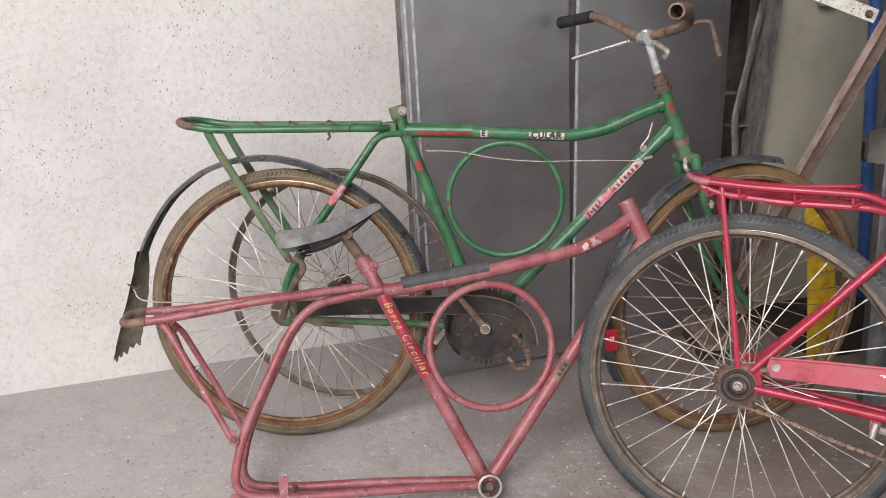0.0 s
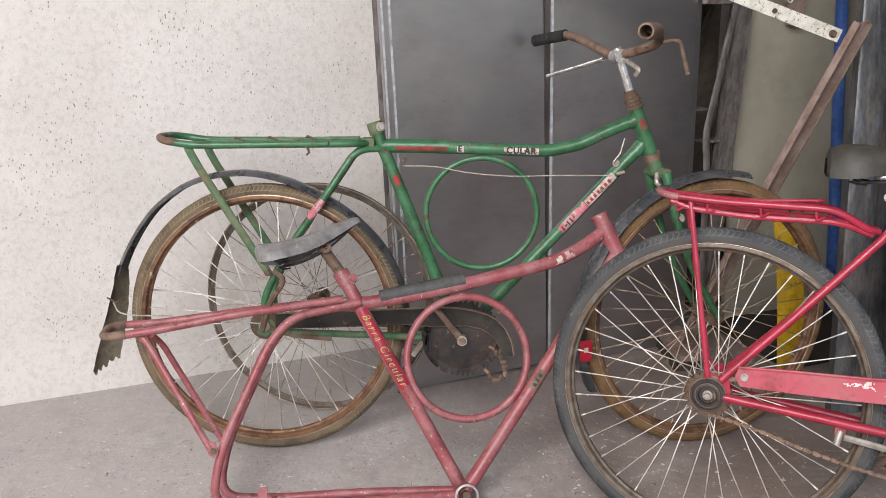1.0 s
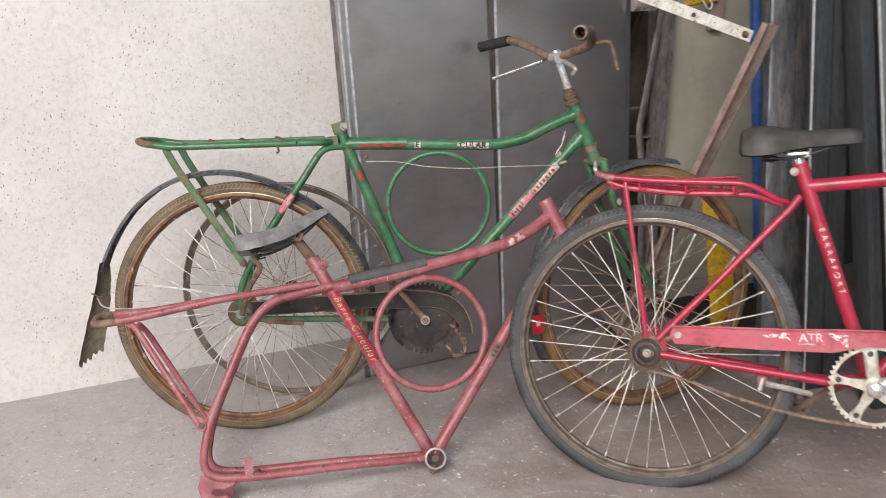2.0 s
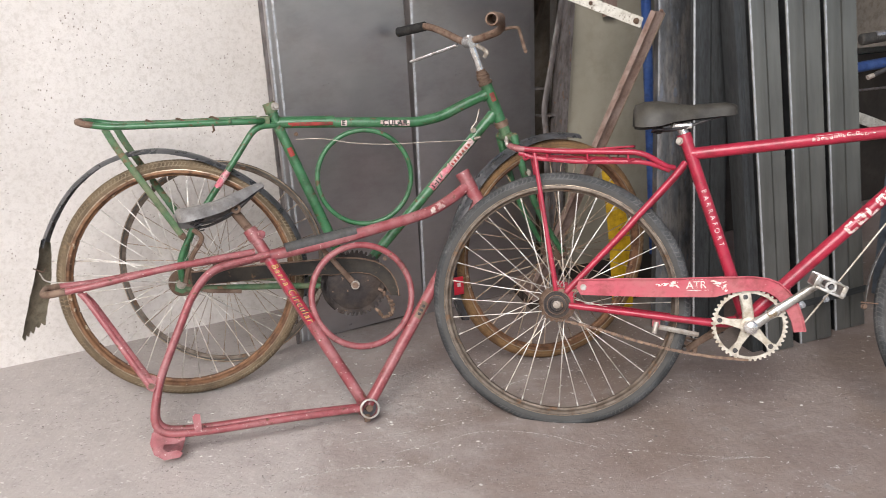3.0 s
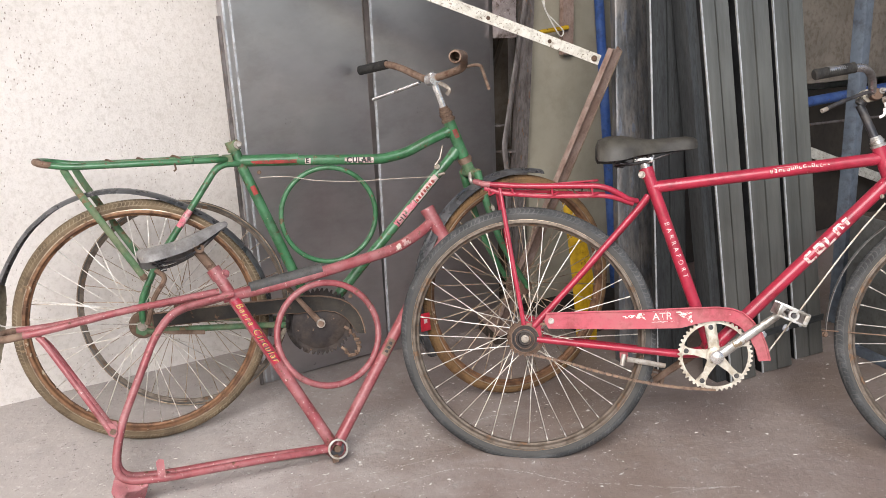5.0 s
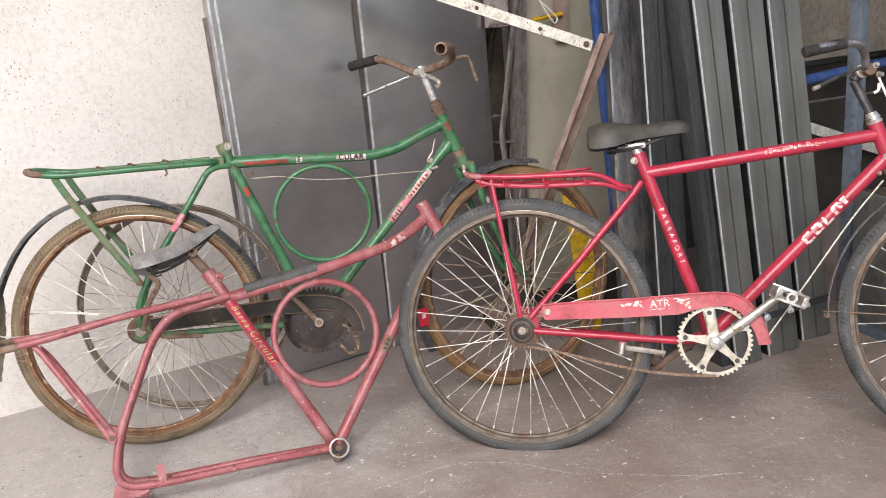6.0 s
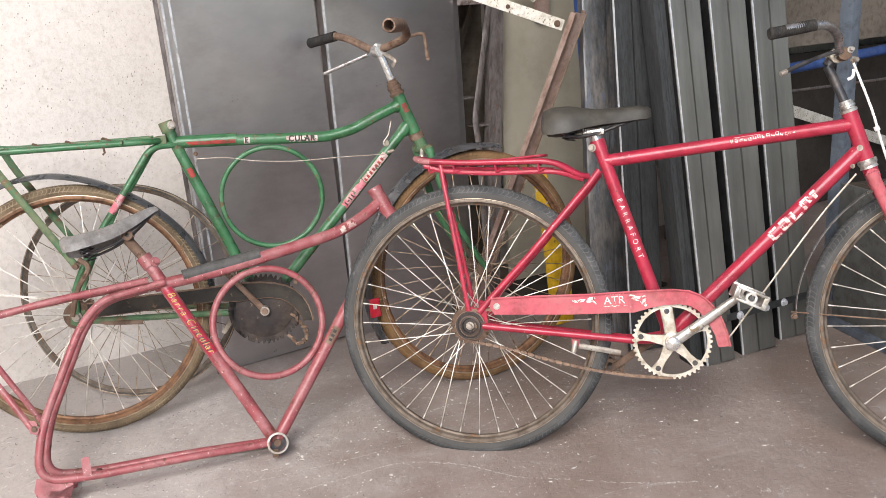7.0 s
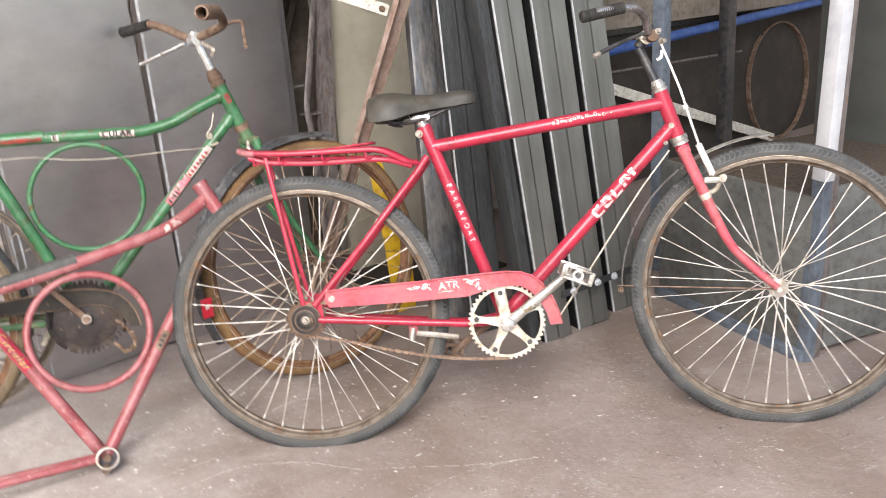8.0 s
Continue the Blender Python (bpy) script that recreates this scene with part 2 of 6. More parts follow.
sleeve_grey = material("black_sleeve", (0.05, 0.05, 0.052), (0.08, 0.078, 0.075), rough=0.6, scale=30, bump=0.25)
yellow = material("yellow_plastic", (0.56, 0.34, 0.015), (0.42, 0.25, 0.015), rough=0.55, scale=20, bump=0.2, chip=(0.2, 0.13, 0.03), chip_at=0.63)
blue_paint = material("blue_painted_pipe", (0.035, 0.09, 0.30), (0.07, 0.135, 0.35), rough=0.45, scale=10, bump=0.1, chip=(0.2, 0.18, 0.16), chip_at=0.69)
cord_white = material("white_cord", (0.7, 0.68, 0.64), (0.55, 0.53, 0.5), rough=0.9, scale=60, bump=0.4)
sheet_steel = material("bare_sheet_steel", (0.52, 0.497, 0.498), (0.39, 0.37, 0.37), rough=0.32, metal=0.88, scale=1.6, mix=(0.32, 0.66), bump=0.04, fine=90, chip=(0.17, 0.16, 0.16), chip_at=0.70, chip_scale=9, grime=0.5, grime_scale=2.6, grime_col=(0.72, 0.66, 0.64), rough_var=0.12, stretch=(1, 1, 1.7))
edge_steel = material("bright_folded_edge", (0.62, 0.63, 0.65), (0.42, 0.43, 0.45), rough=0.4, metal=0.35, scale=12, bump=0.05)
purlin_steel = material("rolled_steel_profile", (0.186, 0.185, 0.172), (0.12, 0.12, 0.113), rough=0.36, metal=0.6, scale=3.5, mix=(0.3, 0.7), bump=0.05, stretch=(4, 4, 0.5), chip=(0.16, 0.16, 0.155), chip_at=0.72, chip_scale=9, island=0.12, grime=0.22, grime_scale=5)
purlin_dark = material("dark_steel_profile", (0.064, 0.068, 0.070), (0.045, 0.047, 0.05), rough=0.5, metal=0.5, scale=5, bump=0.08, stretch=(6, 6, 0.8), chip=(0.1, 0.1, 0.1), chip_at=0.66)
olive_sheet = material("olive_grey_panel", (0.33, 0.30, 0.238), (0.275, 0.25, 0.195), rough=0.6, scale=2.5, bump=0.1, chip=(0.36, 0.33, 0.27), chip_at=0.7, chip_scale=6, chip2=(0.16, 0.14, 0.11), chip2_at=0.74, chip2_scale=30, grime=0.22, grime_scale=7)
brown_steel = material("brown_primer_channel", (0.23, 0.155, 0.125), (0.30, 0.225, 0.195), rough=0.55, scale=16, bump=0.2, chip=(0.34, 0.28, 0.25), chip_at=0.66, stretch=(1.6, 1.6, 1), chip2=(0.13, 0.08, 0.06), chip2_at=0.69)
dark_board = material("dark_brown_fill", (0.036, 0.030, 0.025), (0.052, 0.043, 0.035), rough=0.9, scale=5, bump=0.2, grime=0.3)
cabinet_grey = material("grey_cabinet_paint", (0.056, 0.059, 0.056), (0.044, 0.046, 0.044), rough=0.5, scale=4, bump=0.06, grime=0.2, grime_scale=6)
blue_mottled = material("blue_grey_mottled_profile", (0.085, 0.088, 0.095), (0.165, 0.153, 0.148), rough=0.42, metal=0.4, scale=9, bump=0.1, stretch=(3, 3, 0.8), chip=(0.11, 0.12, 0.145), chip_at=0.58, chip_scale=14)
white_beam = material("flaking_white_beam", (0.66, 0.63, 0.56), (0.56, 0.53, 0.46), rough=0.75, scale=20, bump=0.4, chip=(0.16, 0.11, 0.08), chip_at=0.60, chip_scale=150, chip2=(0.3, 0.2, 0.16), chip2_at=0.66, chip2_scale=22)
wood_dark = material("weathered_wood", (0.085, 0.065, 0.05), (0.045, 0.035, 0.028), rough=0.9, scale=14, bump=0.5, stretch=(6, 6, 0.6), chip=(0.2, 0.17, 0.14), chip_at=0.63)
flaked_steel = material("flaking_purple_grey_bar", (0.28, 0.24, 0.235), (0.2, 0.165, 0.16), rough=0.75, scale=22, bump=0.5, chip=(0.12, 0.09, 0.08), chip_at=0.57, chip_scale=45, chip2=(0.42, 0.36, 0.32), chip2_at=0.63)
dull_alloy = material("dull_grey_alloy", (0.52, 0.51, 0.49), (0.34, 0.32, 0.29), rough=0.38, metal=0.7, scale=35, bump=0.2, chip=(0.2, 0.15, 0.1), chip_at=0.62)
scrap_steel = material("grey_scrap_bar", (0.19, 0.168, 0.163), (0.115, 0.1, 0.094), rough=0.65, metal=0.3, scale=14, bump=0.25, chip=(0.19, 0.11, 0.07), chip_at=0.6, stretch=(3, 3, 1))
back_brown = material("brown_back_wall", (0.26, 0.222, 0.182), (0.20, 0.17, 0.138), rough=0.9, scale=4, bump=0.3)
gap_board = material("dull_brown_board", (0.135, 0.11, 0.087), (0.10, 0.082, 0.065), rough=0.9, scale=4, bump=0.3)
dark_chrome = material("dark_worn_chrome", (0.36, 0.35, 0.35), (0.24, 0.22, 0.21), rough=0.3, metal=0.8, scale=28, bump=0.15, chip=(0.16, 0.1, 0.07), chip_at=0.64)
# near-black that paints in the shade between the standing profiles
gap_shade_steel = material("gap_shade_black", (0.012, 0.012, 0.013), (0.02, 0.02, 0.021), rough=0.85, spec=0.1, scale=8, bump=0.1)
galv = material("galvanised_bar", (0.60, 0.61, 0.64), (0.48, 0.49, 0.53), rough=0.33, metal=0.3, scale=9, bump=0.08, grime=0.2, grime_scale=10, grime_col=(0.6, 0.6, 0.62))
blue_grey = material("blue_grey_post", (0.15, 0.18, 0.22), (0.11, 0.13, 0.165), rough=0.5, metal=0.3, scale=10, bump=0.1)
box_steel = material("grey_box_panel", (0.15, 0.152, 0.147), (0.115, 0.118, 0.114), rough=0.6, metal=0.3, scale=7, bump=0.15, chip=(0.16, 0.16, 0.15), chip_at=0.65)
ceiling_mat = material("grey_ceiling_boards", (0.5, 0.48, 0.45), (0.43, 0.41, 0.39), rough=0.9, scale=3)
scratch_mat = material("pale_chalk_and_paint_flakes", (0.62, 0.60, 0.575), (0.46, 0.43, 0.405), rough=0.9, scale=45, bump=0.2, island=0.0)


def plaster():
    """Pale rendered wall: rough trowelled relief with small dark pits."""
    m = material("rough_cream_plaster", (0.70, 0.656, 0.622), (0.62, 0.578, 0.545), rough=0.92, scale=2.2, mix=(0.3, 0.7), bump=0.35, fine=70, grime=0.22, grime_scale=60)
    n, l = m.node_tree.nodes, m.node_tree.links
    b = n["Principled BSDF"]
    tc, mp = n.new("ShaderNodeTexCoord"), n.new("ShaderNodeMapping")
    mp.inputs["Scale"].default_value = (1, 1, 0.55)
    l.new(tc.outputs["Object"], mp.inputs["Vector"])
    v = n.new("ShaderNodeTexVoronoi")
    v.inputs["Scale"].default_value = 98
    l.new(mp.outputs["Vector"], v.inputs["Vector"])
    no = n.new("ShaderNodeTexNoise")
    no.inputs["Scale"].default_value, no.inputs["Detail"].default_value = 17, 5
    l.new(mp.outputs["Vector"], no.inputs["Vector"])
    add = n.new("ShaderNodeMath")
    add.operation = "MULTIPLY_ADD"
    l.new(no.outputs["Fac"], add.inputs[0])
    add.inputs[1].default_value = -0.37
    l.new(v.outputs["Distance"], add.inputs[2])
    pit = n.new("ShaderNodeMapRange")
    pit.inputs["From Min"].default_value, pit.inputs["From Max"].default_value = -0.062, -0.094
    # fewer pits near the floor and in broad smooth-trowelled patches
    up, zone, rare = n.new("ShaderNodeSeparateXYZ"), n.new("ShaderNodeTexNoise"), n.new("ShaderNodeMapRange")
    l.new(tc.outputs["Object"], up.inputs[0])
    zone.inputs["Scale"].default_value, zone.inputs["Detail"].default_value = 3.4, 3
    l.new(tc.outputs["Object"], zone.inputs["Vector"])
    lift = n.new("ShaderNodeMath")
    lift.operation = "MULTIPLY_ADD"
    l.new(up.outputs["Z"], lift.inputs[0])
    lift.inputs[1].default_value = 0.25
    l.new(zone.outputs["Fac"], lift.inputs[2])
    for k, val in (("From Min", 0.45), ("From Max", 0.85), ("To Min", 0.035), ("To Max", -0.02)):
        rare.inputs[k].default_value = val
    l.new(lift.outputs[0], rare.inputs["Value"])
    total = n.new("ShaderNodeMath")
    l.new(add.outputs[0], total.inputs[0])
    l.new(rare.outputs["Result"], total.inputs[1])
    l.new(total.outputs[0], pit.inputs["Value"])
    old = b.inputs["Base Color"].links[0].from_socket
    x = n.new("ShaderNodeMix")
    x.data_type = "RGBA"
    l.new(pit.outputs["Result"], x.inputs[0])
    l.new(old, x.inputs[6])
    x.inputs[7].default_value = (0.30, 0.25, 0.22, 1)
    l.new(x.outputs[2], b.inputs["Base Color"])
    g2 = n.new("ShaderNodeTexNoise")
    g2.inputs["Scale"].default_value, g2.inputs["Detail"].default_value, g2.inputs["Roughness"].default_value = 26, 8, 0.7
    l.new(tc.outputs["Object"], g2.inputs["Vector"])
    h = n.new("ShaderNodeMath")
    h.operation = "SUBTRACT"
    g3 = n.new("ShaderNodeTexNoise")
    g3.inputs["Scale"].default_value, g3.inputs["Detail"].default_value = 150, 4
    l.new(tc.outputs["Object"], g3.inputs["Vector"])
    gs = n.new("ShaderNodeMath")
    gs.operation = "MULTIPLY_ADD"
    l.new(g3.outputs["Fac"], gs.inputs[0])
    gs.inputs[1].default_value = 0.4
    l.new(g2.outputs["Fac"], gs.inputs[2])
    l.new(gs.outputs[0], h.inputs[0])
    l.new(pit.outputs["Result"], h.inputs[1])
    b2 = n.new("ShaderNodeBump")
    b2.inputs["Strength"].default_value, b2.inputs["Distance"].default_value = 0.8, 0.0048
    l.new(h.outputs[0], b2.inputs["Height"])
    l.new(b2.outputs["Normal"], b.inputs["Normal"])
    return m


def concrete():
    """Concrete floor under worn brown paint: dusty grey where the paint has gone, pale scuffs, pits, cracks and white specks."""
    m = material("worn_concrete_floor", (0.222, 0.176, 0.159), (0.268, 0.221, 0.200), rough=0.5, scale=3.2, mix=(0.36, 0.64), bump=0.55, fine=95, grime=0.25, grime_scale=11, grime_col=(0.62, 0.56, 0.53),
                 chip=(0.31, 0.275, 0.255), chip_scale=13, chip_at=0.62, chip2=(0.14, 0.118, 0.107), chip2_at=0.70, chip2_scale=30, rough_var=0.2)
    n, l = m.node_tree.nodes, m.node_tree.links
    b = n["Principled BSDF"]
    tc = n.new("ShaderNodeTexCoord")

    def noise(s, detail=5.0, r=0.6, vec=None):
        t = n.new("ShaderNodeTexNoise")
        t.inputs["Scale"].default_value, t.inputs["Detail"].default_value, t.inputs["Roughness"].default_value = s, detail, r
        l.new(vec or tc.outputs["Object"], t.inputs["Vector"])
        return t

    def rng(v, a, c):
        r = n.new("ShaderNodeMapRange")
        r.inputs["From Min"].default_value, r.inputs["From Max"].default_value = a, c
        l.new(v, r.inputs["Value"])
        return r.outputs["Result"]

    def mul(*vs):
        out = vs[0]
        for v in vs[1:]:
            x = n.new("ShaderNodeMath")
            x.operation = "MULTIPLY"
            l.new(out, x.inputs[0])
            if isinstance(v, float):
                x.inputs[1].default_value = v
            else:
                l.new(v, x.inputs[1])
            out = x.outputs[0]
        return out

    def over(fac, base, col):
        x = n.new("ShaderNodeMix")
        x.data_type = "RGBA"
        l.new(fac, x.inputs[0])
        l.new(base, x.inputs[6])
        x.inputs[7].default_value = (*col, 1)
        return x.outputs[2]

    col = b.inputs["Base Color"].links[0].from_socket
    # bare dusty concrete towards the plastered wall, its edge broken up
    sp = n.new("ShaderNodeSeparateXYZ")
    l.new(tc.outputs["Object"], sp.inputs[0])
    edge = n.new("ShaderNodeMath")
    edge.operation = "MULTIPLY_ADD"
    l.new(noise(2.6, 7, 0.7).outputs["Fac"], edge.inputs[0])
    edge.inputs[1].default_value = -1.7
    l.new(sp.outputs["X"], edge.inputs[2])
    bare = rng(edge.outputs[0], -0.45, -1.15)
    part_bare = n.new("ShaderNodeMath")
    part_bare.operation = "MULTIPLY_ADD"
    l.new(bare, part_bare.inputs[0])
    part_bare.inputs[1].default_value, part_bare.inputs[2].default_value = 0.86, 0.14
    pb = part_bare.outputs[0]
    col = over(mul(bare, 0.85), col, (0.44, 0.403, 0.384))
    col = over(mul(rng(noise(8, 9, 0.72).outputs["Fac"], 0.48, 0.66), pb, 0.38), col, (0.25, 0.224, 0.212))
    col = over(mul(rng(noise(40, 8, 0.72).outputs["Fac"], 0.56, 0.65), pb, 0.6), col, (0.53, 0.505, 0.49))
    col = over(mul(rng(noise(46, 6, 0.7).outputs["Fac"], 0.60, 0.67), pb, 0.55), col, (0.12, 0.105, 0.096))
    # oily brown stains
    col = over(mul(rng(noise(1.9, 4, 0.55).outputs["Fac"], 0.50, 0.66), rng(bare, 0.8, 0.1), 0.5), col, (0.165, 0.118, 0.088))
    # dusty scuffs dragged along the floor
    mp = n.new("ShaderNodeMapping")
    mp.inputs["Rotation"].default_value, mp.inputs["Scale"].default_value = (0, 0, radians(14)), (1.6, 9, 1)
    l.new(tc.outputs["Object"], mp.inputs["Vector"])
    col = over(mul(rng(noise(3.2, 9, 0.72, mp.outputs["Vector"]).outputs["Fac"], 0.56, 0.74), rng(noise(1.7).outputs["Fac"], 0.42, 0.62), 0.75), col, (0.40, 0.365, 0.345))
    col = over(mul(rng(noise(27, 9, 0.75).outputs["Fac"], 0.60, 0.68), rng(noise(3.1).outputs["Fac"], 0.44, 0.6)), col, (0.46, 0.43, 0.41))
    # cracks
    warp = noise(6)
    mixv = n.new("ShaderNodeMix")
    mixv.data_type, mixv.blend_type = "RGBA", "LINEAR_LIGHT"
    mixv.inputs[0].default_value = 0.22
    l.new(tc.outputs["Object"], mixv.inputs[6])
    l.new(warp.outputs["Color"], mixv.inputs[7])
    v = n.new("ShaderNodeTexVoronoi")
    v.feature = "DISTANCE_TO_EDGE"
    v.inputs["Scale"].default_value = 1.5
    l.new(mixv.outputs[2], v.inputs["Vector"])
    col = over(mul(rng(v.outputs["Distance"], 0.006, 0.0015), rng(noise(2.3).outputs["Fac"], 0.58, 0.68)), col, (0.11, 0.095, 0.088))
    # white paint specks of two sizes, and dark pits
    height = None
    for scale, size, share, c, few in ((46, 0.20, 0.76, (0.66, 0.64, 0.62), 0.40), (120, 0.26, 0.80, (0.56, 0.53, 0.51), 0.46), (60, 0.26, 0.78, (0.085, 0.074, 0.068), 0.40)):
        vs = n.new("ShaderNodeTexVoronoi")
        vs.inputs["Scale"].default_value = scale
        l.new(mixv.outputs[2], vs.inputs["Vector"])
        sep = n.new("ShaderNodeSeparateColor")
        l.new(vs.outputs["Color"], sep.inputs["Color"])
        f = mul(rng(vs.outputs["Distance"], size, size * 0.55), rng(sep.outputs["Red"], share, share + 0.04), rng(noise(4.3).outputs["Fac"], few, few + 0.1))
        col = over(f, col, c)
        height = f
    l.new(col, b.inputs["Base Color"])
    h = n.new("ShaderNodeMath")
    h.operation = "SUBTRACT"
    l.new(noise(22, 10, 0.66).outputs["Fac"], h.inputs[0])
    l.new(height, h.inputs[1])
    b2 = n.new("ShaderNodeBump")
    b2.inputs["Strength"].default_value, b2.inputs["Distance"].default_value = 0.65, 0.0065
    l.new(h.outputs[0], b2.inputs["Height"])
    l.new(b.inputs["Normal"].links[0].from_socket, b2.inputs["Normal"])
    l.new(b2.outputs["Normal"], b.inputs["Normal"])
    return m


plaster_mat, concrete_mat = plaster(), concrete()


# ---- building helpers ----
def part(name, bm, mat, parent=None, label="", smooth=True):
    """Link a bmesh (or mesh) as one object under a thing or a part."""
    if isinstance(bm, bmesh.types.BMesh):
        me = bpy.data.meshes.new(name)
        bmesh.ops.recalc_face_normals(bm, faces=bm.faces[:])
        bm.to_mesh(me)
        bm.free()
        me.materials.append(mat)
        if smooth:
            for p in me.polygons:
                p.use_smooth = True
            me.set_sharp_from_angle(angle=radians(38))
    else:
        me = bm
    ob = new(name, me)
    ob.parent = parent
    if label:
        ob["label"] = label
    return ob


def thing(name, m, label, category, group=""):
    ob = new(name)
    ob.empty_display_size = 0.05
    ob.matrix_world = m
    return tagged(ob, label, category, group)


def basis(p0, n):
    """Frame with x along a leaning plane, y away from its front normal n, z up the plane."""
    n = Vector(n).normalized()
    u = Vector((-n.y, n.x, 0)).normalized()
    v = n.cross(u)
    m = Matrix((u, -n, v)).transposed().to_4x4()
    m.translation = p0
    return m


def fillet(points, radius, steps=6):
    """Round the corners of a polyline."""
    pts = [Vector(p) for p in points]
    out = [pts[0]]
    for a, b, c in zip(pts, pts[1:], pts[2:]):
        d1, d2 = (a - b), (c - b)
        r = min(radius, d1.length * 0.48, d2.length * 0.48)
        p, q = b + d1.normalized() * r, b + d2.normalized() * r
        for k in range(steps + 1):
            t = k / steps
            out.append(p * (1 - t) ** 2 + b * 2 * t * (1 - t) + q * t * t)
    out.append(pts[-1])
    return out


def smooth_path(points, steps=8):
    """Catmull-Rom curve through points."""
    p = [Vector(q) for q in points]
    p = [2 * p[0] - p[1]] + p + [2 * p[-1] - p[-2]]
    out = []
    for a, b, c, d in zip(p, p[1:], p[2:], p[3:]):
        for k in range(steps):
            t = k / steps
            out.append(0.5 * (2 * b + (c - a) * t + (2 * a - 5 * b + 4 * c - d) * t * t + (3 * b - a - 3 * c + d) * t ** 3))
    out.append(p[-2])
    return out


def tube(points, r, seg=12, closed=False, bm=None, flat=None, up=(0, 1, 0)):
    """A tube along points; r a radius or a list of radii; flat squeezes it across 'up'."""
    bm = bm or bmesh.new()
    pts = [Vector(p) for p in points]
    n = len(pts)
    rad = r if isinstance(r, (list, tuple)) else [r] * n
    rings, nor = [], Vector(up)
    for i, p in enumerate(pts):
        a = pts[(i - 1) % n] if closed or i else p
        b = pts[(i + 1) % n] if closed or i < n - 1 else p
        d = (b - a).normalized()
        nor = nor - d * nor.dot(d)
        if nor.length < 1e-4:
            nor = d.orthogonal()
        nor.normalize()
        side = d.cross(nor)
        ring = []
        for k in range(seg):
            an = 2 * math.pi * k / seg
            ring.append(bm.verts.new(p + rad[i] * (math.cos(an) * nor * (flat or 1) + math.sin(an) * side)))
        rings.append(ring)
    for i in range(n if closed else n - 1):
        a, b = rings[i], rings[(i + 1) % n]
        for k in range(seg):
            bm.faces.new((a[k], a[(k + 1) % seg], b[(k + 1) % seg], b[k]))
    if not closed:
        bm.faces.new(rings[0][::-1])
        bm.faces.new(rings[-1])
    return bm


def lathe(profile, seg=48, axis="Y", bm=None, close=True, at=(0, 0, 0)):
    """Turn a profile of (radius, height) about an axis; close joins its ends into a ring."""
    bm = bm or bmesh.new()
    rings = []
    for k in range(seg):
        a = 2 * math.pi * k / seg
        ring = []
        for r, h in profile:
            q = {"Y": (r * math.cos(a), h, r * math.sin(a)), "Z": (r * math.cos(a), r * math.sin(a), h), "X": (h, r * math.cos(a), r * math.sin(a))}[axis]
            ring.append(bm.verts.new(Vector(q) + Vector(at)))
        rings.append(ring)
    m = len(profile)
    for k in range(seg):
        a, b = rings[k], rings[(k + 1) % seg]
        for j in range(m if close else m - 1):
            bm.faces.new((a[j], a[(j + 1) % m], b[(j + 1) % m], b[j]))
    if not close:
        for j in (0, m - 1):
            if profile[j][0] > 1e-6:
                bm.faces.new([rg[j] for rg in rings])
    return bm


def box(size, at=(0, 0, 0), m=None, bevel=0.0, bm=None):
    bm = bm or bmesh.new()
    mm = (m or Matrix.Identity(4)) @ Matrix.Translation(at) @ Matrix.Diagonal((*size, 1))
    vs = bmesh.ops.create_cube(bm, size=1, matrix=mm)["verts"]
    if bevel:
        ed = list({e for v in vs for e in v.link_edges})
        bmesh.ops.bevel(bm, geom=ed, offset=bevel, segments=2, affect="EDGES", profile=0.6)
    return bm


def plate(outline, y0, y1, bm=None, bevel=0.0):
    """A flat plate in the xz plane with an outline, between y0 and y1."""
    bm = bm or bmesh.new()
    a = [bm.verts.new((x, y0, z)) for x, z in outline]
    b = [bm.verts.new((x, y1, z)) for x, z in outline]
    f1, f2 = bm.faces.new(a), bm.faces.new(b[::-1])
    n = len(a)
    for i in range(n):
        bm.faces.new((a[i], b[i], b[(i + 1) % n], a[(i + 1) % n]))
    bmesh.ops.triangulate(bm, faces=[f1, f2])
    return bm


def extrude_profile(outline, length, bm=None):
    """An open section in the xy plane, drawn up along z, with its own thickness in the outline."""
    bm = bm or bmesh.new()
    a = [bm.verts.new((x, y, 0)) for x, y in outline]
    b = [bm.verts.new((x, y, length)) for x, y in outline]
    n = len(a)
    for i in range(n):
        bm.faces.new((a[i], a[(i + 1) % n], b[(i + 1) % n], b[i]))
    f1, f2 = bm.faces.new(a[::-1]), bm.faces.new(b)
    bmesh.ops.triangulate(bm, faces=[f1, f2])
    return bm


def thick_line(points, t):
    """Outline of a bent sheet of thickness t along a polyline in the plane."""
    p = [Vector(q).to_2d() if len(q) > 2 else Vector(q) for q in points]
    left, right = [], []
    for i, q in enumerate(p):
        d1 = (q - p[i - 1]).normalized() if i else None
        d2 = (p[i + 1] - q).normalized() if i < len(p) - 1 else None
        d = ((d1 or d2) + (d2 or d1))
        d = d.normalized() if d.length > 1e-6 else d1
        nrm = Vector((-d.y, d.x))
        k = 1.0
        if d1 and d2:
            k = 1 / max(0.35, nrm.dot(Vector((-d2.y, d2.x))))
        left.append(q + nrm * t / 2 * k)
        right.append(q - nrm * t / 2 * k)
    return [tuple(q) for q in left + right[::-1]]


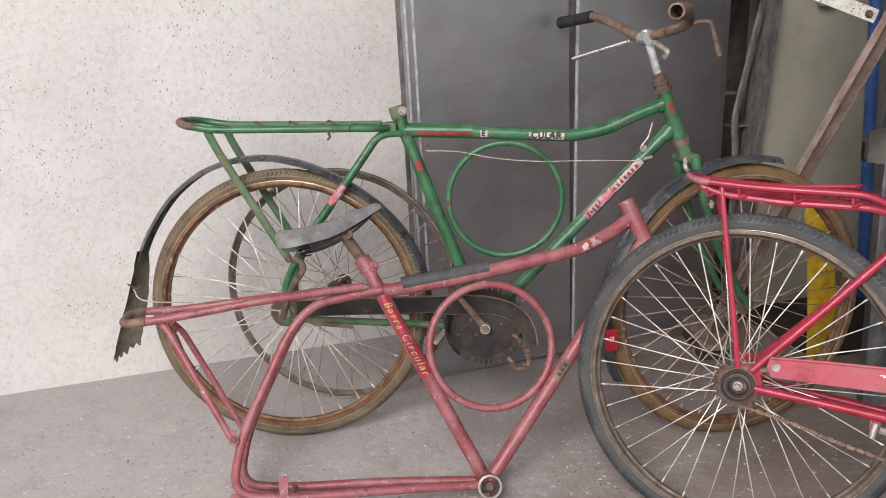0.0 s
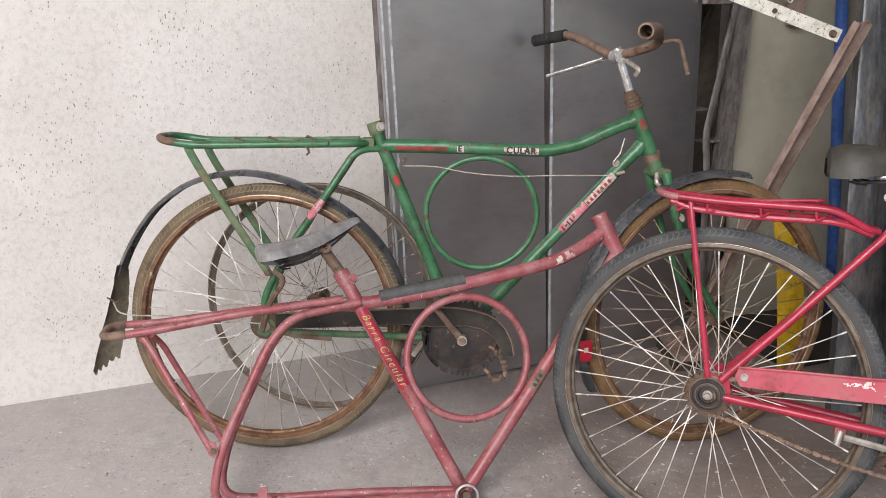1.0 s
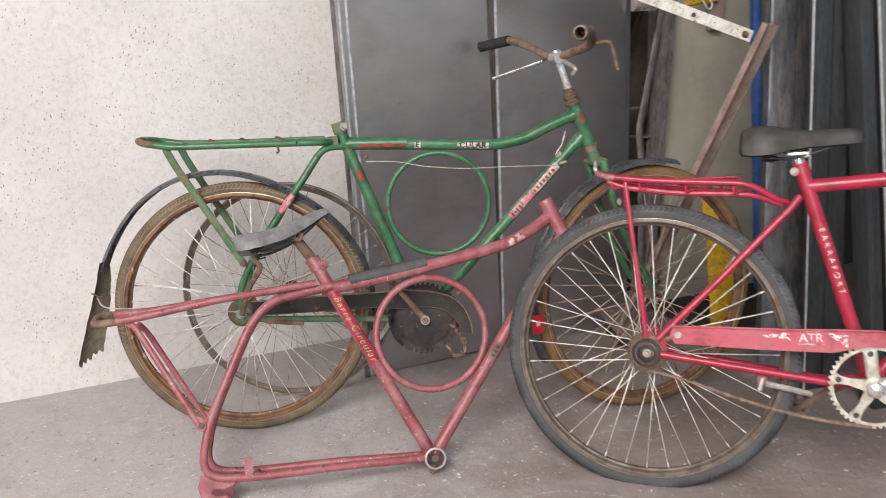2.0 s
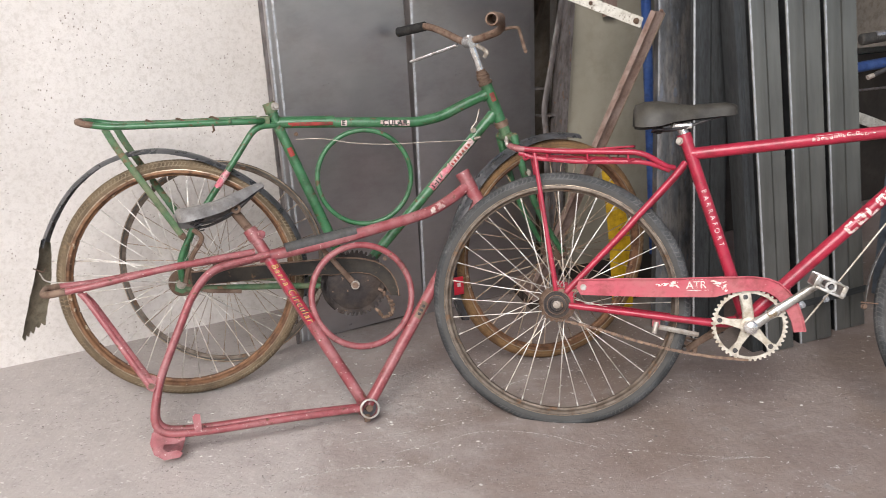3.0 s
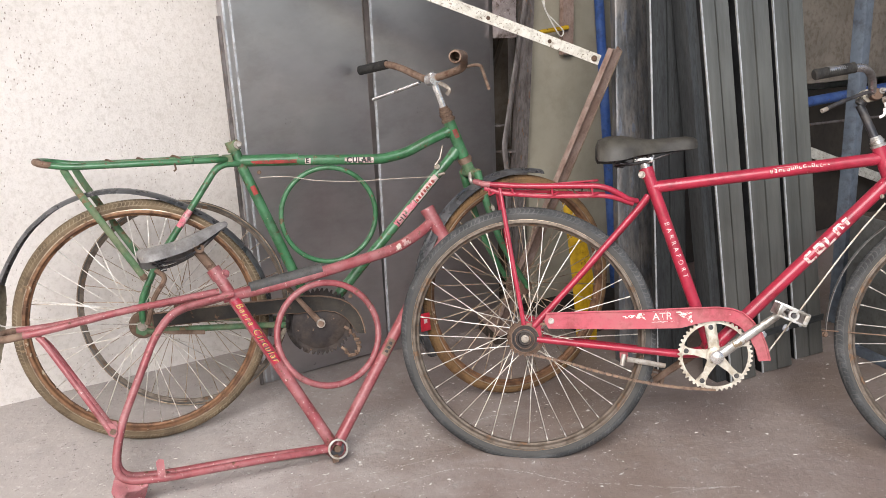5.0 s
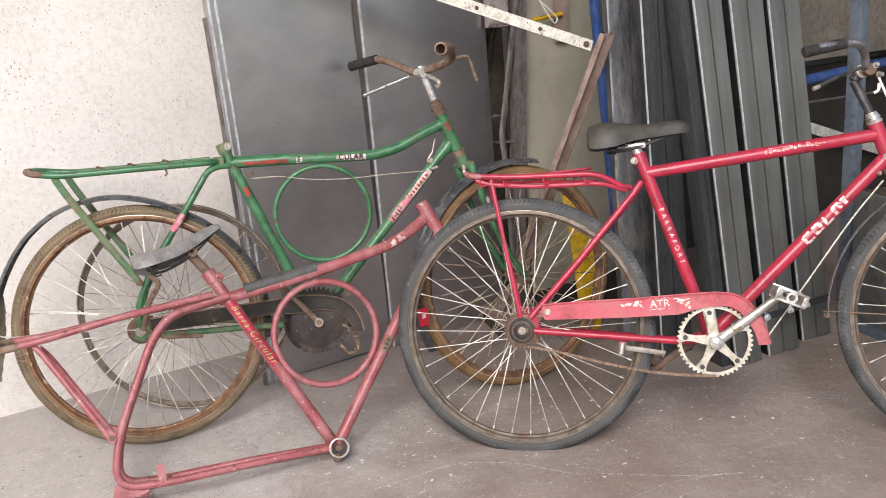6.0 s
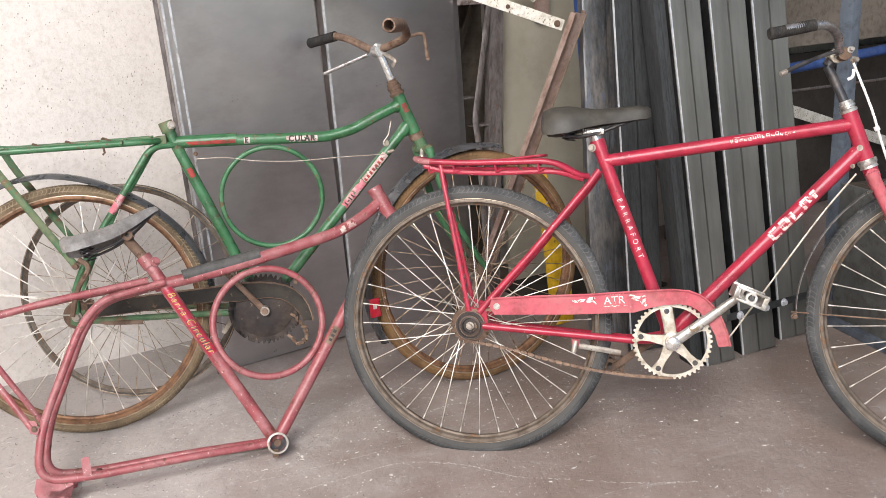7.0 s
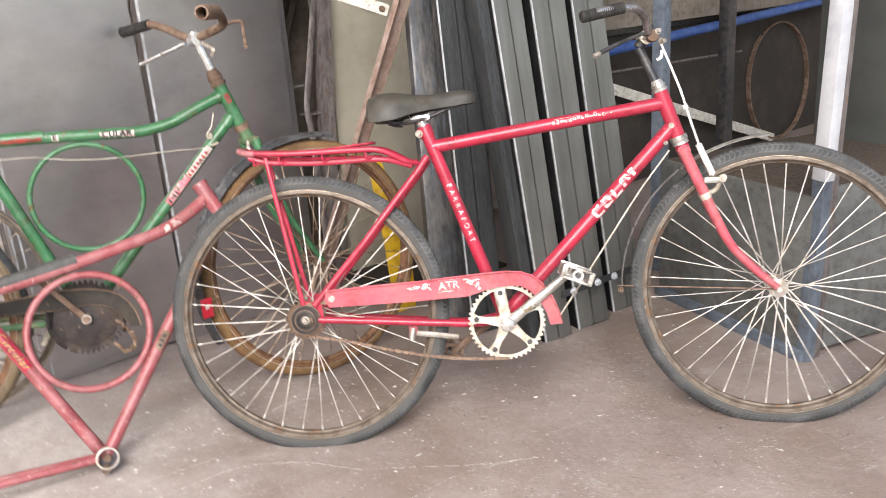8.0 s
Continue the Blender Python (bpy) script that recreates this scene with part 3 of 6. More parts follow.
def wrap(p0, p1, r, a0, a1, b0, b1, front, bm=None, seg=10, along=6, lift=0.0006):
    """A patch laid round a straight tube from p0 to p1: a along it (metres), b round it (metres, 0 = front)."""
    bm = bm or bmesh.new()
    p0, p1 = Vector(p0), Vector(p1)
    d = (p1 - p0).normalized()
    f = Vector(front)
    f = (f - d * f.dot(d)).normalized()
    s = f.cross(d)
    g = []
    for i in range(along + 1):
        row = []
        for j in range(seg + 1):
            a, an = a0 + (a1 - a0) * i / along, (b0 + (b1 - b0) * j / seg) / r
            row.append(bm.verts.new(p0 + d * a + (r + lift) * (math.cos(an) * f + math.sin(an) * s)))
        g.append(row)
    for i in range(along):
        for j in range(seg):
            bm.faces.new((g[i][j], g[i + 1][j], g[i + 1][j + 1], g[i][j + 1]))
    return bm


def lettering(body, size, p0, p1, r, a0, front, mat, parent, name="lettering", b_off=0.0, spacing=1.0, lift=0.0011, shear=0.0, bold=0.0):
    """Built-in letters bent round a tube, reading along it."""
    cu = bpy.data.curves.new(name, "FONT")
    cu.body, cu.size, cu.space_character, cu.align_y, cu.shear, cu.offset = body, size, spacing, "CENTER", shear, bold
    tmp = bpy.data.objects.new(name, cu)
    scene.collection.objects.link(tmp)
    me = bpy.data.meshes.new_from_object(tmp.evaluated_get(bpy.context.evaluated_depsgraph_get()))
    bpy.data.objects.remove(tmp)
    bt = bmesh.new()
    bt.from_mesh(me)
    bmesh.ops.triangulate(bt, faces=bt.faces[:])
    bmesh.ops.subdivide_edges(bt, edges=[e for e in bt.edges if e.calc_length() > size * 0.2], cuts=3, use_grid_fill=True)
    bt.to_mesh(me)
    bt.free()
    p0, p1 = Vector(p0), Vector(p1)
    d = (p1 - p0).normalized()
    f = Vector(front)
    f = (f - d * f.dot(d)).normalized()
    s = f.cross(d)
    for v in me.vertices:
        a, b = a0 + v.co.x, v.co.y + b_off
        an = b / r
        v.co = p0 + d * a + (r + lift) * (math.cos(an) * f + math.sin(an) * s)
    me.materials.clear()
    me.materials.append(mat)
    ob = new(name, me)
    ob.parent = parent
    return ob


def marks(cells, p0, p1, r, front, mat, parent, name="mark", lift=0.0009):
    """Plain bars laid on a tube: cells of (along start, along end, round start, round end)."""
    for a0, a1, b0, b1 in cells:
        part(name, wrap(p0, p1, r, a0, a1, b0, b1, front, None, 3, 1, lift), mat, parent, smooth=False)


# ---- wheels ----
def tyre_mesh(R, half, tread, mat, squash=None, seg=220):
    """Tyre casing with ribs round its crown and shallow blocks on its shoulders."""
    bm = bmesh.new()
    sec = 28
    rm = R - half
    rings = []
    for i in range(seg):
        a = 2 * math.pi * i / seg
        ring = []
        for j in range(sec):
            ph = 2 * math.pi * j / sec
            out = math.cos(ph)
            d = half
            if out > 0.1:
                d -= tread * (0.35 if j in (2, 26, 4, 24) else 0.0)
                d -= tread * (0.3 if (i + abs(j - sec if j > sec // 2 else j)) % 4 == 0 and j not in (0, 1, 27) else 0.0)
            ring.append(bm.verts.new(((rm + d * out) * math.cos(a), (half * 1.03 - (half - d)) * math.sin(ph), (rm + d * out) * math.sin(a))))
        rings.append(ring)
    for i in range(seg):
        A, B = rings[i], rings[(i + 1) % seg]
        for j in range(sec):
            bm.faces.new((A[j], A[(j + 1) % sec], B[(j + 1) % sec], B[j]))
    if squash:
        inv = squash.inverted()
        for v in bm.verts:
            w = squash @ v.co
            if w.z < 0.012:
                k = 0.012 - w.z
                v.co.y *= 1 + 12 * k
                w = squash @ v.co
                w.z = max(w.z, 0.0012 + 0.02 * max(0.0, w.z - 0.0012) / 0.02)
                v.co = inv @ w
    return bm


def spoke_mesh(length, r):
    bm = bmesh.new()
    tube([(0, 0, 0), (length * 0.965, 0, 0)], r, 6, bm=bm)
    tube([(length * 0.955, 0, 0), (length, 0, 0)], r * 1.45, 6, bm=bm)
    return bm


def wheel(parent, m, R, half, tyre_mat, rim_mat, spoke_mat, hub_mat, n=36, tread=0.0022, spoke_r=0.0014, squash=None, bare=False,
          tyre_label="", rim_label="", hub_r=0.016, phase=0.0, hub_w=0.045, missing=()):
    """A spoked wheel: its rim carries tyre, hub, spokes and valve. Local axis y."""
    rr = R - 2 * half + 0.006
    prof = [(rr + 0.006, -0.0165), (rr + 0.004, -0.0175), (rr - 0.004, -0.0165), (rr - 0.007, -0.0125), (rr - 0.0075, -0.008), (rr - 0.012, -0.005), (rr - 0.013, 0),
            (rr - 0.012, 0.005), (rr - 0.0075, 0.008), (rr - 0.007, 0.0125), (rr - 0.004, 0.0165), (rr + 0.004, 0.0175), (rr + 0.006, 0.0165), (rr - 0.001, 0.0125), (rr - 0.001, -0.0125)]
    wy = min(1.0, half / 0.0185)
    prof = [(r, y * wy) for r, y in prof]
    w = part("wheel", lathe(prof, 110), rim_mat, parent, rim_label)
    w.matrix_local = m
    for sy in (-1, 1):
        part("rim_edge", lathe([(rr + 0.0062, 0.0166 * sy * wy), (rr + 0.0062, 0.0186 * sy * wy), (rr + 0.0040, 0.0190 * sy * wy), (rr + 0.0030, 0.0176 * sy * wy)], 110), rim_edge_steel, w)
    if not bare:
        part("tyre", tyre_mesh(R, half, tread, tyre_mat, squash), tyre_mat, w, tyre_label)
    hub = [(0.0055, -hub_w - 0.022), (0.0055, -hub_w), (hub_r + 0.008, -hub_w + 0.004), (hub_r + 0.008, -hub_w + 0.008), (hub_r * 0.75, -hub_w + 0.014), (hub_r * 0.7, 0),
           (hub_r * 0.75, hub_w - 0.014), (hub_r + 0.008, hub_w - 0.008), (hub_r + 0.008, hub_w - 0.004), (0.0055, hub_w), (0.0055, hub_w + 0.022)]
    part("hub", lathe(hub, 24, close=False), hub_mat, w)
    nut = lathe([(0.0085, 0), (0.0085, 0.008)], 6, close=False, at=(0, -hub_w - 0.014, 0))
    part("axle_nut", nut, hub_mat, w)
    hr, hw = hub_r + 0.004, hub_w - 0.006
    a0 = Vector((rr - 0.012, 0, 0))
    cross = 2 * math.pi / n * 5.0
    h0 = Vector((hr * math.cos(cross), -hw, hr * math.sin(cross)))
    length = (a0 - h0).length
    me = bpy.data.meshes.new("spoke")
    bm = spoke_mesh(length, spoke_r)
    bm.to_mesh(me)
    bm.free()
    me.materials.append(spoke_mat)
    for p in me.polygons:
        p.use_smooth = True
    for k in range(n):
        if k in missing:
            continue
        an = 2 * math.pi * (k + phase) / n
        side = -1 if k % 2 else 1
        lead = cross if (k // 2) % 2 else -cross
        h = Vector((hr * math.cos(an + lead), side * hw, hr * math.sin(an + lead)))
        e = Vector(((rr - 0.012) * math.cos(an), side * 0.002, (rr - 0.012) * math.sin(an)))
        s = part("spoke", me, None, w)
        d = (e - h)
        q = d.to_track_quat("X", "Z").to_matrix().to_4x4()
        s.matrix_local = Matrix.Translation(h) @ q @ Matrix.Diagonal((d.length / length, 1, 1, 1))
    return w


def mudguard(radius_at, a0, a1, half, depth, steps=40, sec=8, thick=0.0012):
    """A curved sheet over a wheel: radius_at(angle in degrees), from a0 to a1 degrees."""
    bm = bmesh.new()
    outer, inner = [], []
    for i in range(steps + 1):
        t = i / steps
        a = radians(a0 + (a1 - a0) * t)
        R = radius_at(a0 + (a1 - a0) * t)
        ro, ri = [], []
        for j in range(sec + 1):
            s = -1 + 2 * j / sec
            y = half * s
            r = R - depth * s * s * (0.6 + 0.4 * s * s)
            ro.append(bm.verts.new((r * math.cos(a), y, r * math.sin(a))))
            ri.append(bm.verts.new(((r - thick) * math.cos(a), y * 0.985, (r - thick) * math.sin(a))))
        outer.append(ro)
        inner.append(ri)
    for i in range(steps):
        for j in range(sec):
            bm.faces.new((outer[i][j], outer[i + 1][j], outer[i + 1][j + 1], outer[i][j + 1]))
            bm.faces.new((inner[i][j], inner[i][j + 1], inner[i + 1][j + 1], inner[i + 1][j]))
        for j in (0, sec):
            bm.faces.new((outer[i][j], inner[i][j], inner[i + 1][j], outer[i + 1][j]))
    for i in (0, steps):
        for j in range(sec):
            bm.faces.new((outer[i][j], outer[i][j + 1], inner[i][j + 1], inner[i][j]))
    return bm


def saddle_mesh(length, sections):
    """Loft from rear (x=0) to nose: sections of (fraction, half width, top height, side depth)."""
    bm = bmesh.new()
    rings, k = [], 14
    for fr, hw, top, dep in sections:
        ring = []
        for j in range(k + 1):
            a = math.pi * j / k
            c, s = math.cos(a), math.sin(a)
            y = hw * (abs(c) ** 0.6) * (1 if c > 0 else -1)
            z = top - dep * (1 - s ** 0.7)
            ring.append(bm.verts.new((fr * length, y, z)))
        for j in range(k - 1, 0, -1):
            a = math.pi * j / k
            c, s = math.cos(a), math.sin(a)
            y = hw * 0.93 * (abs(c) ** 0.6) * (1 if c > 0 else -1)
            z = top - 0.007 - (dep - 0.007) * (1 - s ** 0.7)
            ring.append(bm.verts.new((fr * length, y, z)))
        rings.append(ring)
    m = len(rings[0])
    for a, b in zip(rings, rings[1:]):
        for j in range(m):
            bm.faces.new((a[j], a[(j + 1) % m], b[(j + 1) % m], b[j]))
    bm.faces.new(rings[0])
    bm.faces.new(rings[-1])
    return bm


def ribbed(g0, g1, r, ribs, rib=0.0013):
    """One turned grip sleeve with ribs, from g0 to g1: its mesh and its pose."""
    g0, g1 = Vector(g0), Vector(g1)
    L = (g1 - g0).length
    prof = [(0.0, -0.003), (r * 0.9, -0.003), (r + rib * 1.4, 0.0), (r + rib * 1.4, 0.005), (r, 0.006)]
    a, step = 0.008, (L - 0.016) / ribs
    for k in range(ribs):
        z = a + step * k
        prof += [(r, z), (r + rib, z + step * 0.2), (r + rib, z + step * 0.6), (r, z + step * 0.8)]
    prof += [(r, L - 0.006), (r + rib, L - 0.005), (r + rib, L), (0.0, L)]
    return lathe(prof, 18, axis="Z", close=False), Matrix.Translation(g0) @ (g1 - g0).to_track_quat("Z", "Y").to_matrix().to_4x4()


def scuffs(cells, y, parent, mat, seed, name="print_mark"):
    """Flat worn print on an upright plate: ragged strokes of (x, z, length, height, angle)."""
    rng = random.Random(seed)
    bm = bmesh.new()
    for x, z, w, h, ang in cells:
        c, s = math.cos(radians(ang)), math.sin(radians(ang))
        n = max(4, int(w / 0.003))
        up, dn = [], []
        for i in range(n + 1):
            t = i / n
            e = h * 0.5 * (0.25 + 0.75 * math.sin(math.pi * min(1, max(0.04, t)))) * rng.uniform(0.45, 1.15)
            u = (t - 0.5) * w
            o = rng.uniform(-0.0012, 0.0012)
            up.append((x + c * u - s * (e + o), z + s * u + c * (e + o)))
            dn.append((x + c * u - s * (o - e), z + s * u + c * (o - e)))
        va = [bm.verts.new((p[0], y, p[1])) for p in up]
        vb = [bm.verts.new((p[0], y, p[1])) for p in dn]
        for i in range(n):
            bm.faces.new((va[i], vb[i], vb[i + 1], va[i + 1]))
    return part(name, bm, mat, parent, smooth=False)


def coil(p0, p1, r, turns, wire, bm=None):
    p0, p1 = Vector(p0), Vector(p1)
    d = (p1 - p0)
    a = d.orthogonal().normalized()
    b = d.normalized().cross(a)
    pts = [p0 + d * (i / (turns * 10)) + r * (math.cos(i * 2 * math.pi / 10) * a + math.sin(i * 2 * math.pi / 10) * b) for i in range(turns * 10 + 1)]
    return tube(pts, wire, 6, bm=bm)


def gear(R, root, teeth):
    """Outline of a toothed wheel."""
    out = []
    for k in range(teeth):
        for f, r in ((-0.36, root), (-0.16, R), (0.16, R), (0.36, root)):
            a = 2 * math.pi * (k + f) / teeth
            out.append((r * math.cos(a), r * math.sin(a)))
    return out


def bolt(p, d, r=0.006, h=0.006, bm=None):
    """A small hexagonal head on a washer."""
    bm = bm or bmesh.new()
    p, d = Vector(p), Vector(d).normalized()
    tube([p, p + d * h * 0.25], r * 1.5, 12, bm=bm)
    tube([p + d * h * 0.25, p + d * h], r, 6, bm=bm)
    return bm


# ---- the room ----
WALL = Matrix.Translation((-0.92, 0.45, 0)) @ pose(0, 0, 0, 0, 0, 17.0)
floor = tagged(part("floor", box((15, 14, 0.2), (1.5, -1.5, -0.1)), concrete_mat), "worn brown-grey concrete floor with pale scratches and specks", "floor", kind="structure")
wall_back = tagged(part("wall_back", box((10.3, 0.2, 3.3), (2.15, 0.1, 1.65), WALL), plaster_mat), "rough cream plastered wall with small pits", "wall", kind="structure")
# side walls and ceiling lie out of view, added to enclose the light
wall_right = tagged(part("wall_right", box((0.2, 8, 3.3), (7.2, -3.9, 1.65), WALL), plaster_mat), "unseen plain cream plastered wall", "wall", kind="structure")
wall_left = tagged(part("wall_left", box((0.2, 8, 3.3), (-2.9, -3.9, 1.65), WALL), plaster_mat), "unseen plain cream plastered wall", "wall", kind="structure")
ceiling = tagged(part("ceiling", box((10.3, 3.0, 0.12), (2.15, -1.3, 3.36), WALL), ceiling_mat), "unseen plain grey ceiling", "ceiling", kind="structure")


# ---- green bicycle ----
def P(u, v, y=0.0, R=0.335):
    return Vector((u, y, v + R))


def green_bicycle():
    n = Vector((-0.041, -1, 0.10)).normalized()
    m = basis((0, 0, 0), n)
    m.translation = Vector((-0.477, 0.072, 0.334)) - m.to_3x3() @ Vector((0, 0, 0.335))
    inv = m.inverted()
    b = thing("bicycle", m, "old green bicycle with rusty rims and round frame bar", "bicycle", "bicycles in the garage")
    F = (0, -1, 0)
    bb, lug, clamp = P(0.474, -0.045), P(0.294, 0.427), P(0.279, 0.476)
    part("seat_tube", tube([bb, lug, clamp], 0.0148, 14), green_paint, b)
    part("clamp_collar", tube([P(0.284, 0.456), P(0.276, 0.484)], 0.0185, 14), olive_green_paint, b)
    part("clamp_bolt", bolt(P(0.293, 0.474, -0.017), (0.25, -1, 0.1), 0.0075, 0.012), rim_grey, b)
    tt = [lug, P(0.5, 0.418), P(0.66, 0.409)] + smooth_path([P(0.70, 0.409), P(0.765, 0.422), P(0.83, 0.45), P(0.902, 0.478)], 5)
    part("top_tube", tube(tt, 0.0148, 14), green_paint, b)
    part("sleeve", tube([P(0.30, 0.428), P(0.455, 0.423)], 0.0168, 14), green_paint, b)
    bm = wrap(P(0.30, 0.428), P(0.46, 0.423), 0.0168, 0.02, 0.15, -0.010, 0.000, F, lift=0.0008)
    part("bare_patch", bm, under_red, b, "worn stripe of older red paint")
    ht, hb = P(0.894, 0.517), P(0.941, 0.389)
    hd = (hb - ht).normalized()
    part("head_tube", tube([ht, hb], 0.0172, 16), green_paint, b)
    part("down_tube", tube([P(0.918, 0.42), bb], 0.0148, 14), green_paint, b)
    part("head_lug", tube([P(0.897, 0.476), P(0.884, 0.469)], 0.0172, 14), green_paint, b)
    part("head_lug", tube([P(0.916, 0.418), P(0.900, 0.398)], 0.0172, 14), green_paint, b)
    part("bottom_bracket", tube([bb + Vector((0, -0.036, 0)), bb + Vector((0, 0.036, 0))], 0.0215, 18, up=(0, 0, 1)), olive_green_paint, b)
    for s in (-1, 1):
        part("seat_stay", tube(fillet([P(0.297, 0.422, 0.006 * s), P(0.236, 0.423, 0.03 * s), P(0.170, 0.331, 0.045 * s), P(0.057, 0.179, 0.056 * s), P(0.022, 0.112, 0.06 * s), P(0.002, 0.07, 0.062 * s), P(0.002, 0.0, 0.062 * s)], 0.035), 0.0088, 10), green_paint, b)
        part("chain_stay", tube([P(0.46, -0.05, 0.03 * s), P(0.3, -0.03, 0.05 * s), P(0.01, -0.01, 0.062 * s)], 0.0085, 10), olive_green_paint, b)
        part("rack_leg", tube(fillet([P(-0.150, 0.440, 0.076 * s), P(-0.128, 0.392, 0.074 * s), P(0.018, 0.138, 0.070 * s)], 0.05), 0.0095, 10, flat=0.7), olive_green_paint, b)
        part("leg_bolt", bolt(P(0.018, 0.140, 0.074 * s), (0, s, 0), 0.0065, 0.008), rust, b)
        part("dropout", plate([(0.03, 0.325), (0.02, 0.355), (-0.014, 0.35), (-0.02, 0.322), (0.0, 0.312)], 0.058 * s, 0.062 * s), olive_green_paint, b)
    # red stripe left on the seat stay
    part("bare_patch", wrap(P(0.17, 0.331, -0.045), P(0.057, 0.179, -0.056), 0.0088, 0.03, 0.085, -0.012, 0.012, F), sticker_pink, b, "flaked pink and red paint patch")
    part("rack_clamp", box((0.03, 0.05, 0.022), P(0.262, 0.437), bevel=0.004), olive_green_paint, b)
    rack = fillet([P(0.262, 0.436, -0.016), P(0.235, 0.437, -0.045), P(0.05, 0.441, -0.072), P(-0.14, 0.444, -0.086), P(-0.200, 0.455, -0.08), P(-0.224, 0.461, -0.045),
                   P(-0.224, 0.461, 0.045), P(-0.200, 0.455, 0.08), P(-0.14, 0.444, 0.086), P(0.05, 0.441, 0.072), P(0.235, 0.437, 0.045), P(0.262, 0.436, 0.016)], 0.03, 4)
    r = part("rack", tube(rack, 0.0085, 10, up=(0, 0, 1)), green_paint, b, "green tubular luggage rack with worn end")
    part("bare_patch", tube(fillet([P(-0.175, 0.451, -0.0823), P(-0.200, 0.455, -0.08), P(-0.224, 0.461, -0.045), P(-0.224, 0.461, 0.0)], 0.02, 4), 0.0089, 10, up=(0, 0, 1)), rust_tan, r, "rusty worn end")
    for k, x in enumerate((0.17, 0.09, 0.0, -0.08, -0.15)):
        part("crossbar", tube([P(x, 0.441, -0.072), P(x + 0.012, 0.446, 0.0), P(x, 0.441, 0.072)], 0.004, 8), olive_green_paint, r)
    part("spring_rod", tube([P(0.24, 0.447, -0.02), P(-0.12, 0.449, -0.022)], 0.0035, 8), olive_green_paint, r)
    part("spring_rod", tube([P(0.24, 0.447, 0.02), P(-0.12, 0.449, 0.022)], 0.0035, 8), green_paint, r)
    for x in (0.12, 0.03, -0.05):
        part("hook", tube(fillet([P(x + 0.02, 0.447, -0.03), P(x, 0.456, -0.02), P(x - 0.01, 0.448, 0.02)], 0.01, 3), 0.003, 6), rust, r)
    part("hook", tube([P(0.125, 0.44, -0.066), P(0.128, 0.42, -0.066), P(0.122, 0.415, -0.066)], 0.003, 6), rust, r)
    loop = [P(0.530 + 0.135 * math.cos(a), 0.259 + 0.135 * math.sin(a)) for a in [2 * math.pi * k / 64 for k in range(64)]]
    part("round_bar", tube(loop, 0.0072, 10, closed=True), green_paint, b, "round green bar inside the frame")
    # rear wheel and mudguard
    w = wheel(b, Matrix.Translation(P(0, 0.005)), 0.339, 0.0190, tyre_brown, rim_rust, spoke_steel, rust, phase=0.3, tyre_label="brown dust-covered tyre", rim_label="rusty steel rim", hub_r=0.02, hub_w=0.05, squash=m @ Matrix.Translation(P(0, 0.005)))
    rad = lambda a: float(np.interp(a, (-12, 15, 45, 60, 70, 85, 95, 109, 120, 133, 146, 165), (0.349, 0.351, 0.346, 0.348, 0.353, 0.368, 0.379, 0.390, 0.395, 0.394, 0.389, 0.388)))
    g = part("rear_mudguard", mudguard(rad, -12, 160, 0.031, 0.012, steps=64), fender_black, b, "black mudguard standing off the tyre")
    g.matrix_local = Matrix.Translation(P(0, 0))
    bm = bmesh.new()
    rng = random.Random(4)
    rows = []
    for i in range(19):
        t = i / 18
        # the flap hangs twisted: its near edge swings out behind the wheel, its far edge stays closer in
        near = Vector((-0.352 - 0.038 * min(1, t * 2.2) - 0.053 * max(0, t - 0.42) / 0.58 + rng.uniform(-0.0014, 0.0014), -0.026, 0.156 - 0.288 * t))
        far = Vector((-0.346 - 0.013 * t - 0.031 * t * t + rng.uniform(-0.0012, 0.0012), 0.026, 0.134 - 0.225 * t))
        row = []
        for j in range(11):
            k = j / 10
            q = near.lerp(far, k) + Vector((-0.007 * math.sin(math.pi * k), 0, 0))
            if i == 18:
                q.z += (0.010 if j % 2 else -0.006) + rng.uniform(-0.004, 0.004)
            row.append(P(q.x, q.z, q.y))
        rows.append(row)
    for off in (0, -0.003):
        vv = [[bm.verts.new(q + Vector((off, 0, 0))) for q in row] for row in rows]
        for i in range(18):
            for j in range(10):
                bm.faces.new((vv[i][j], vv[i + 1][j], vv[i + 1][j + 1], vv[i][j + 1]))
    part("mud_flap", bm, flap_rubber, b, "ragged dusty rubber mud flap")
    part("mudguard_stay", tube(smooth_path([P(-0.372, 0.062, -0.03), P(-0.34, 0.036, -0.045), P(-0.2, 0.03, -0.055), P(0.0, 0.01, -0.066)], 5), 0.002, 6), spoke_steel, b)
    part("mudguard_stay", tube(smooth_path([P(-0.372, 0.066, 0.03), P(-0.34, 0.075, 0.045), P(-0.2, 0.06, 0.055), P(0.0, 0.01, 0.066)], 5), 0.002, 6), spoke_steel, b)
    part("stay_bracket", tube(fillet([P(-0.385, 0.075, -0.032), P(-0.358, 0.064, -0.04), P(-0.352, 0.074, -0.04)], 0.008), 0.0018, 6), rust, b)
    part("hub_brake", lathe([(0.0, -0.066), (0.012, -0.066), (0.014, -0.060), (0.034, -0.057), (0.037, -0.052), (0.037, -0.040), (0.0, -0.038)], 28, close=False, at=tuple(P(0, 0.005))), rust, b, "rusty hub brake cover")
    part("brake_arm", tube([P(0.0, 0.005, -0.062), P(0.07, -0.02, -0.066), P(0.16, -0.03, -0.066)], 0.006, 8, flat=0.5), rust_tan, b)
    part("axle_nut", bolt(P(0, 0.005, -0.066), (0, -1, 0), 0.009, 0.013), rim_grey, b)
    # chain guard, chainwheel, cranks
    c = P(0.476, -0.036)
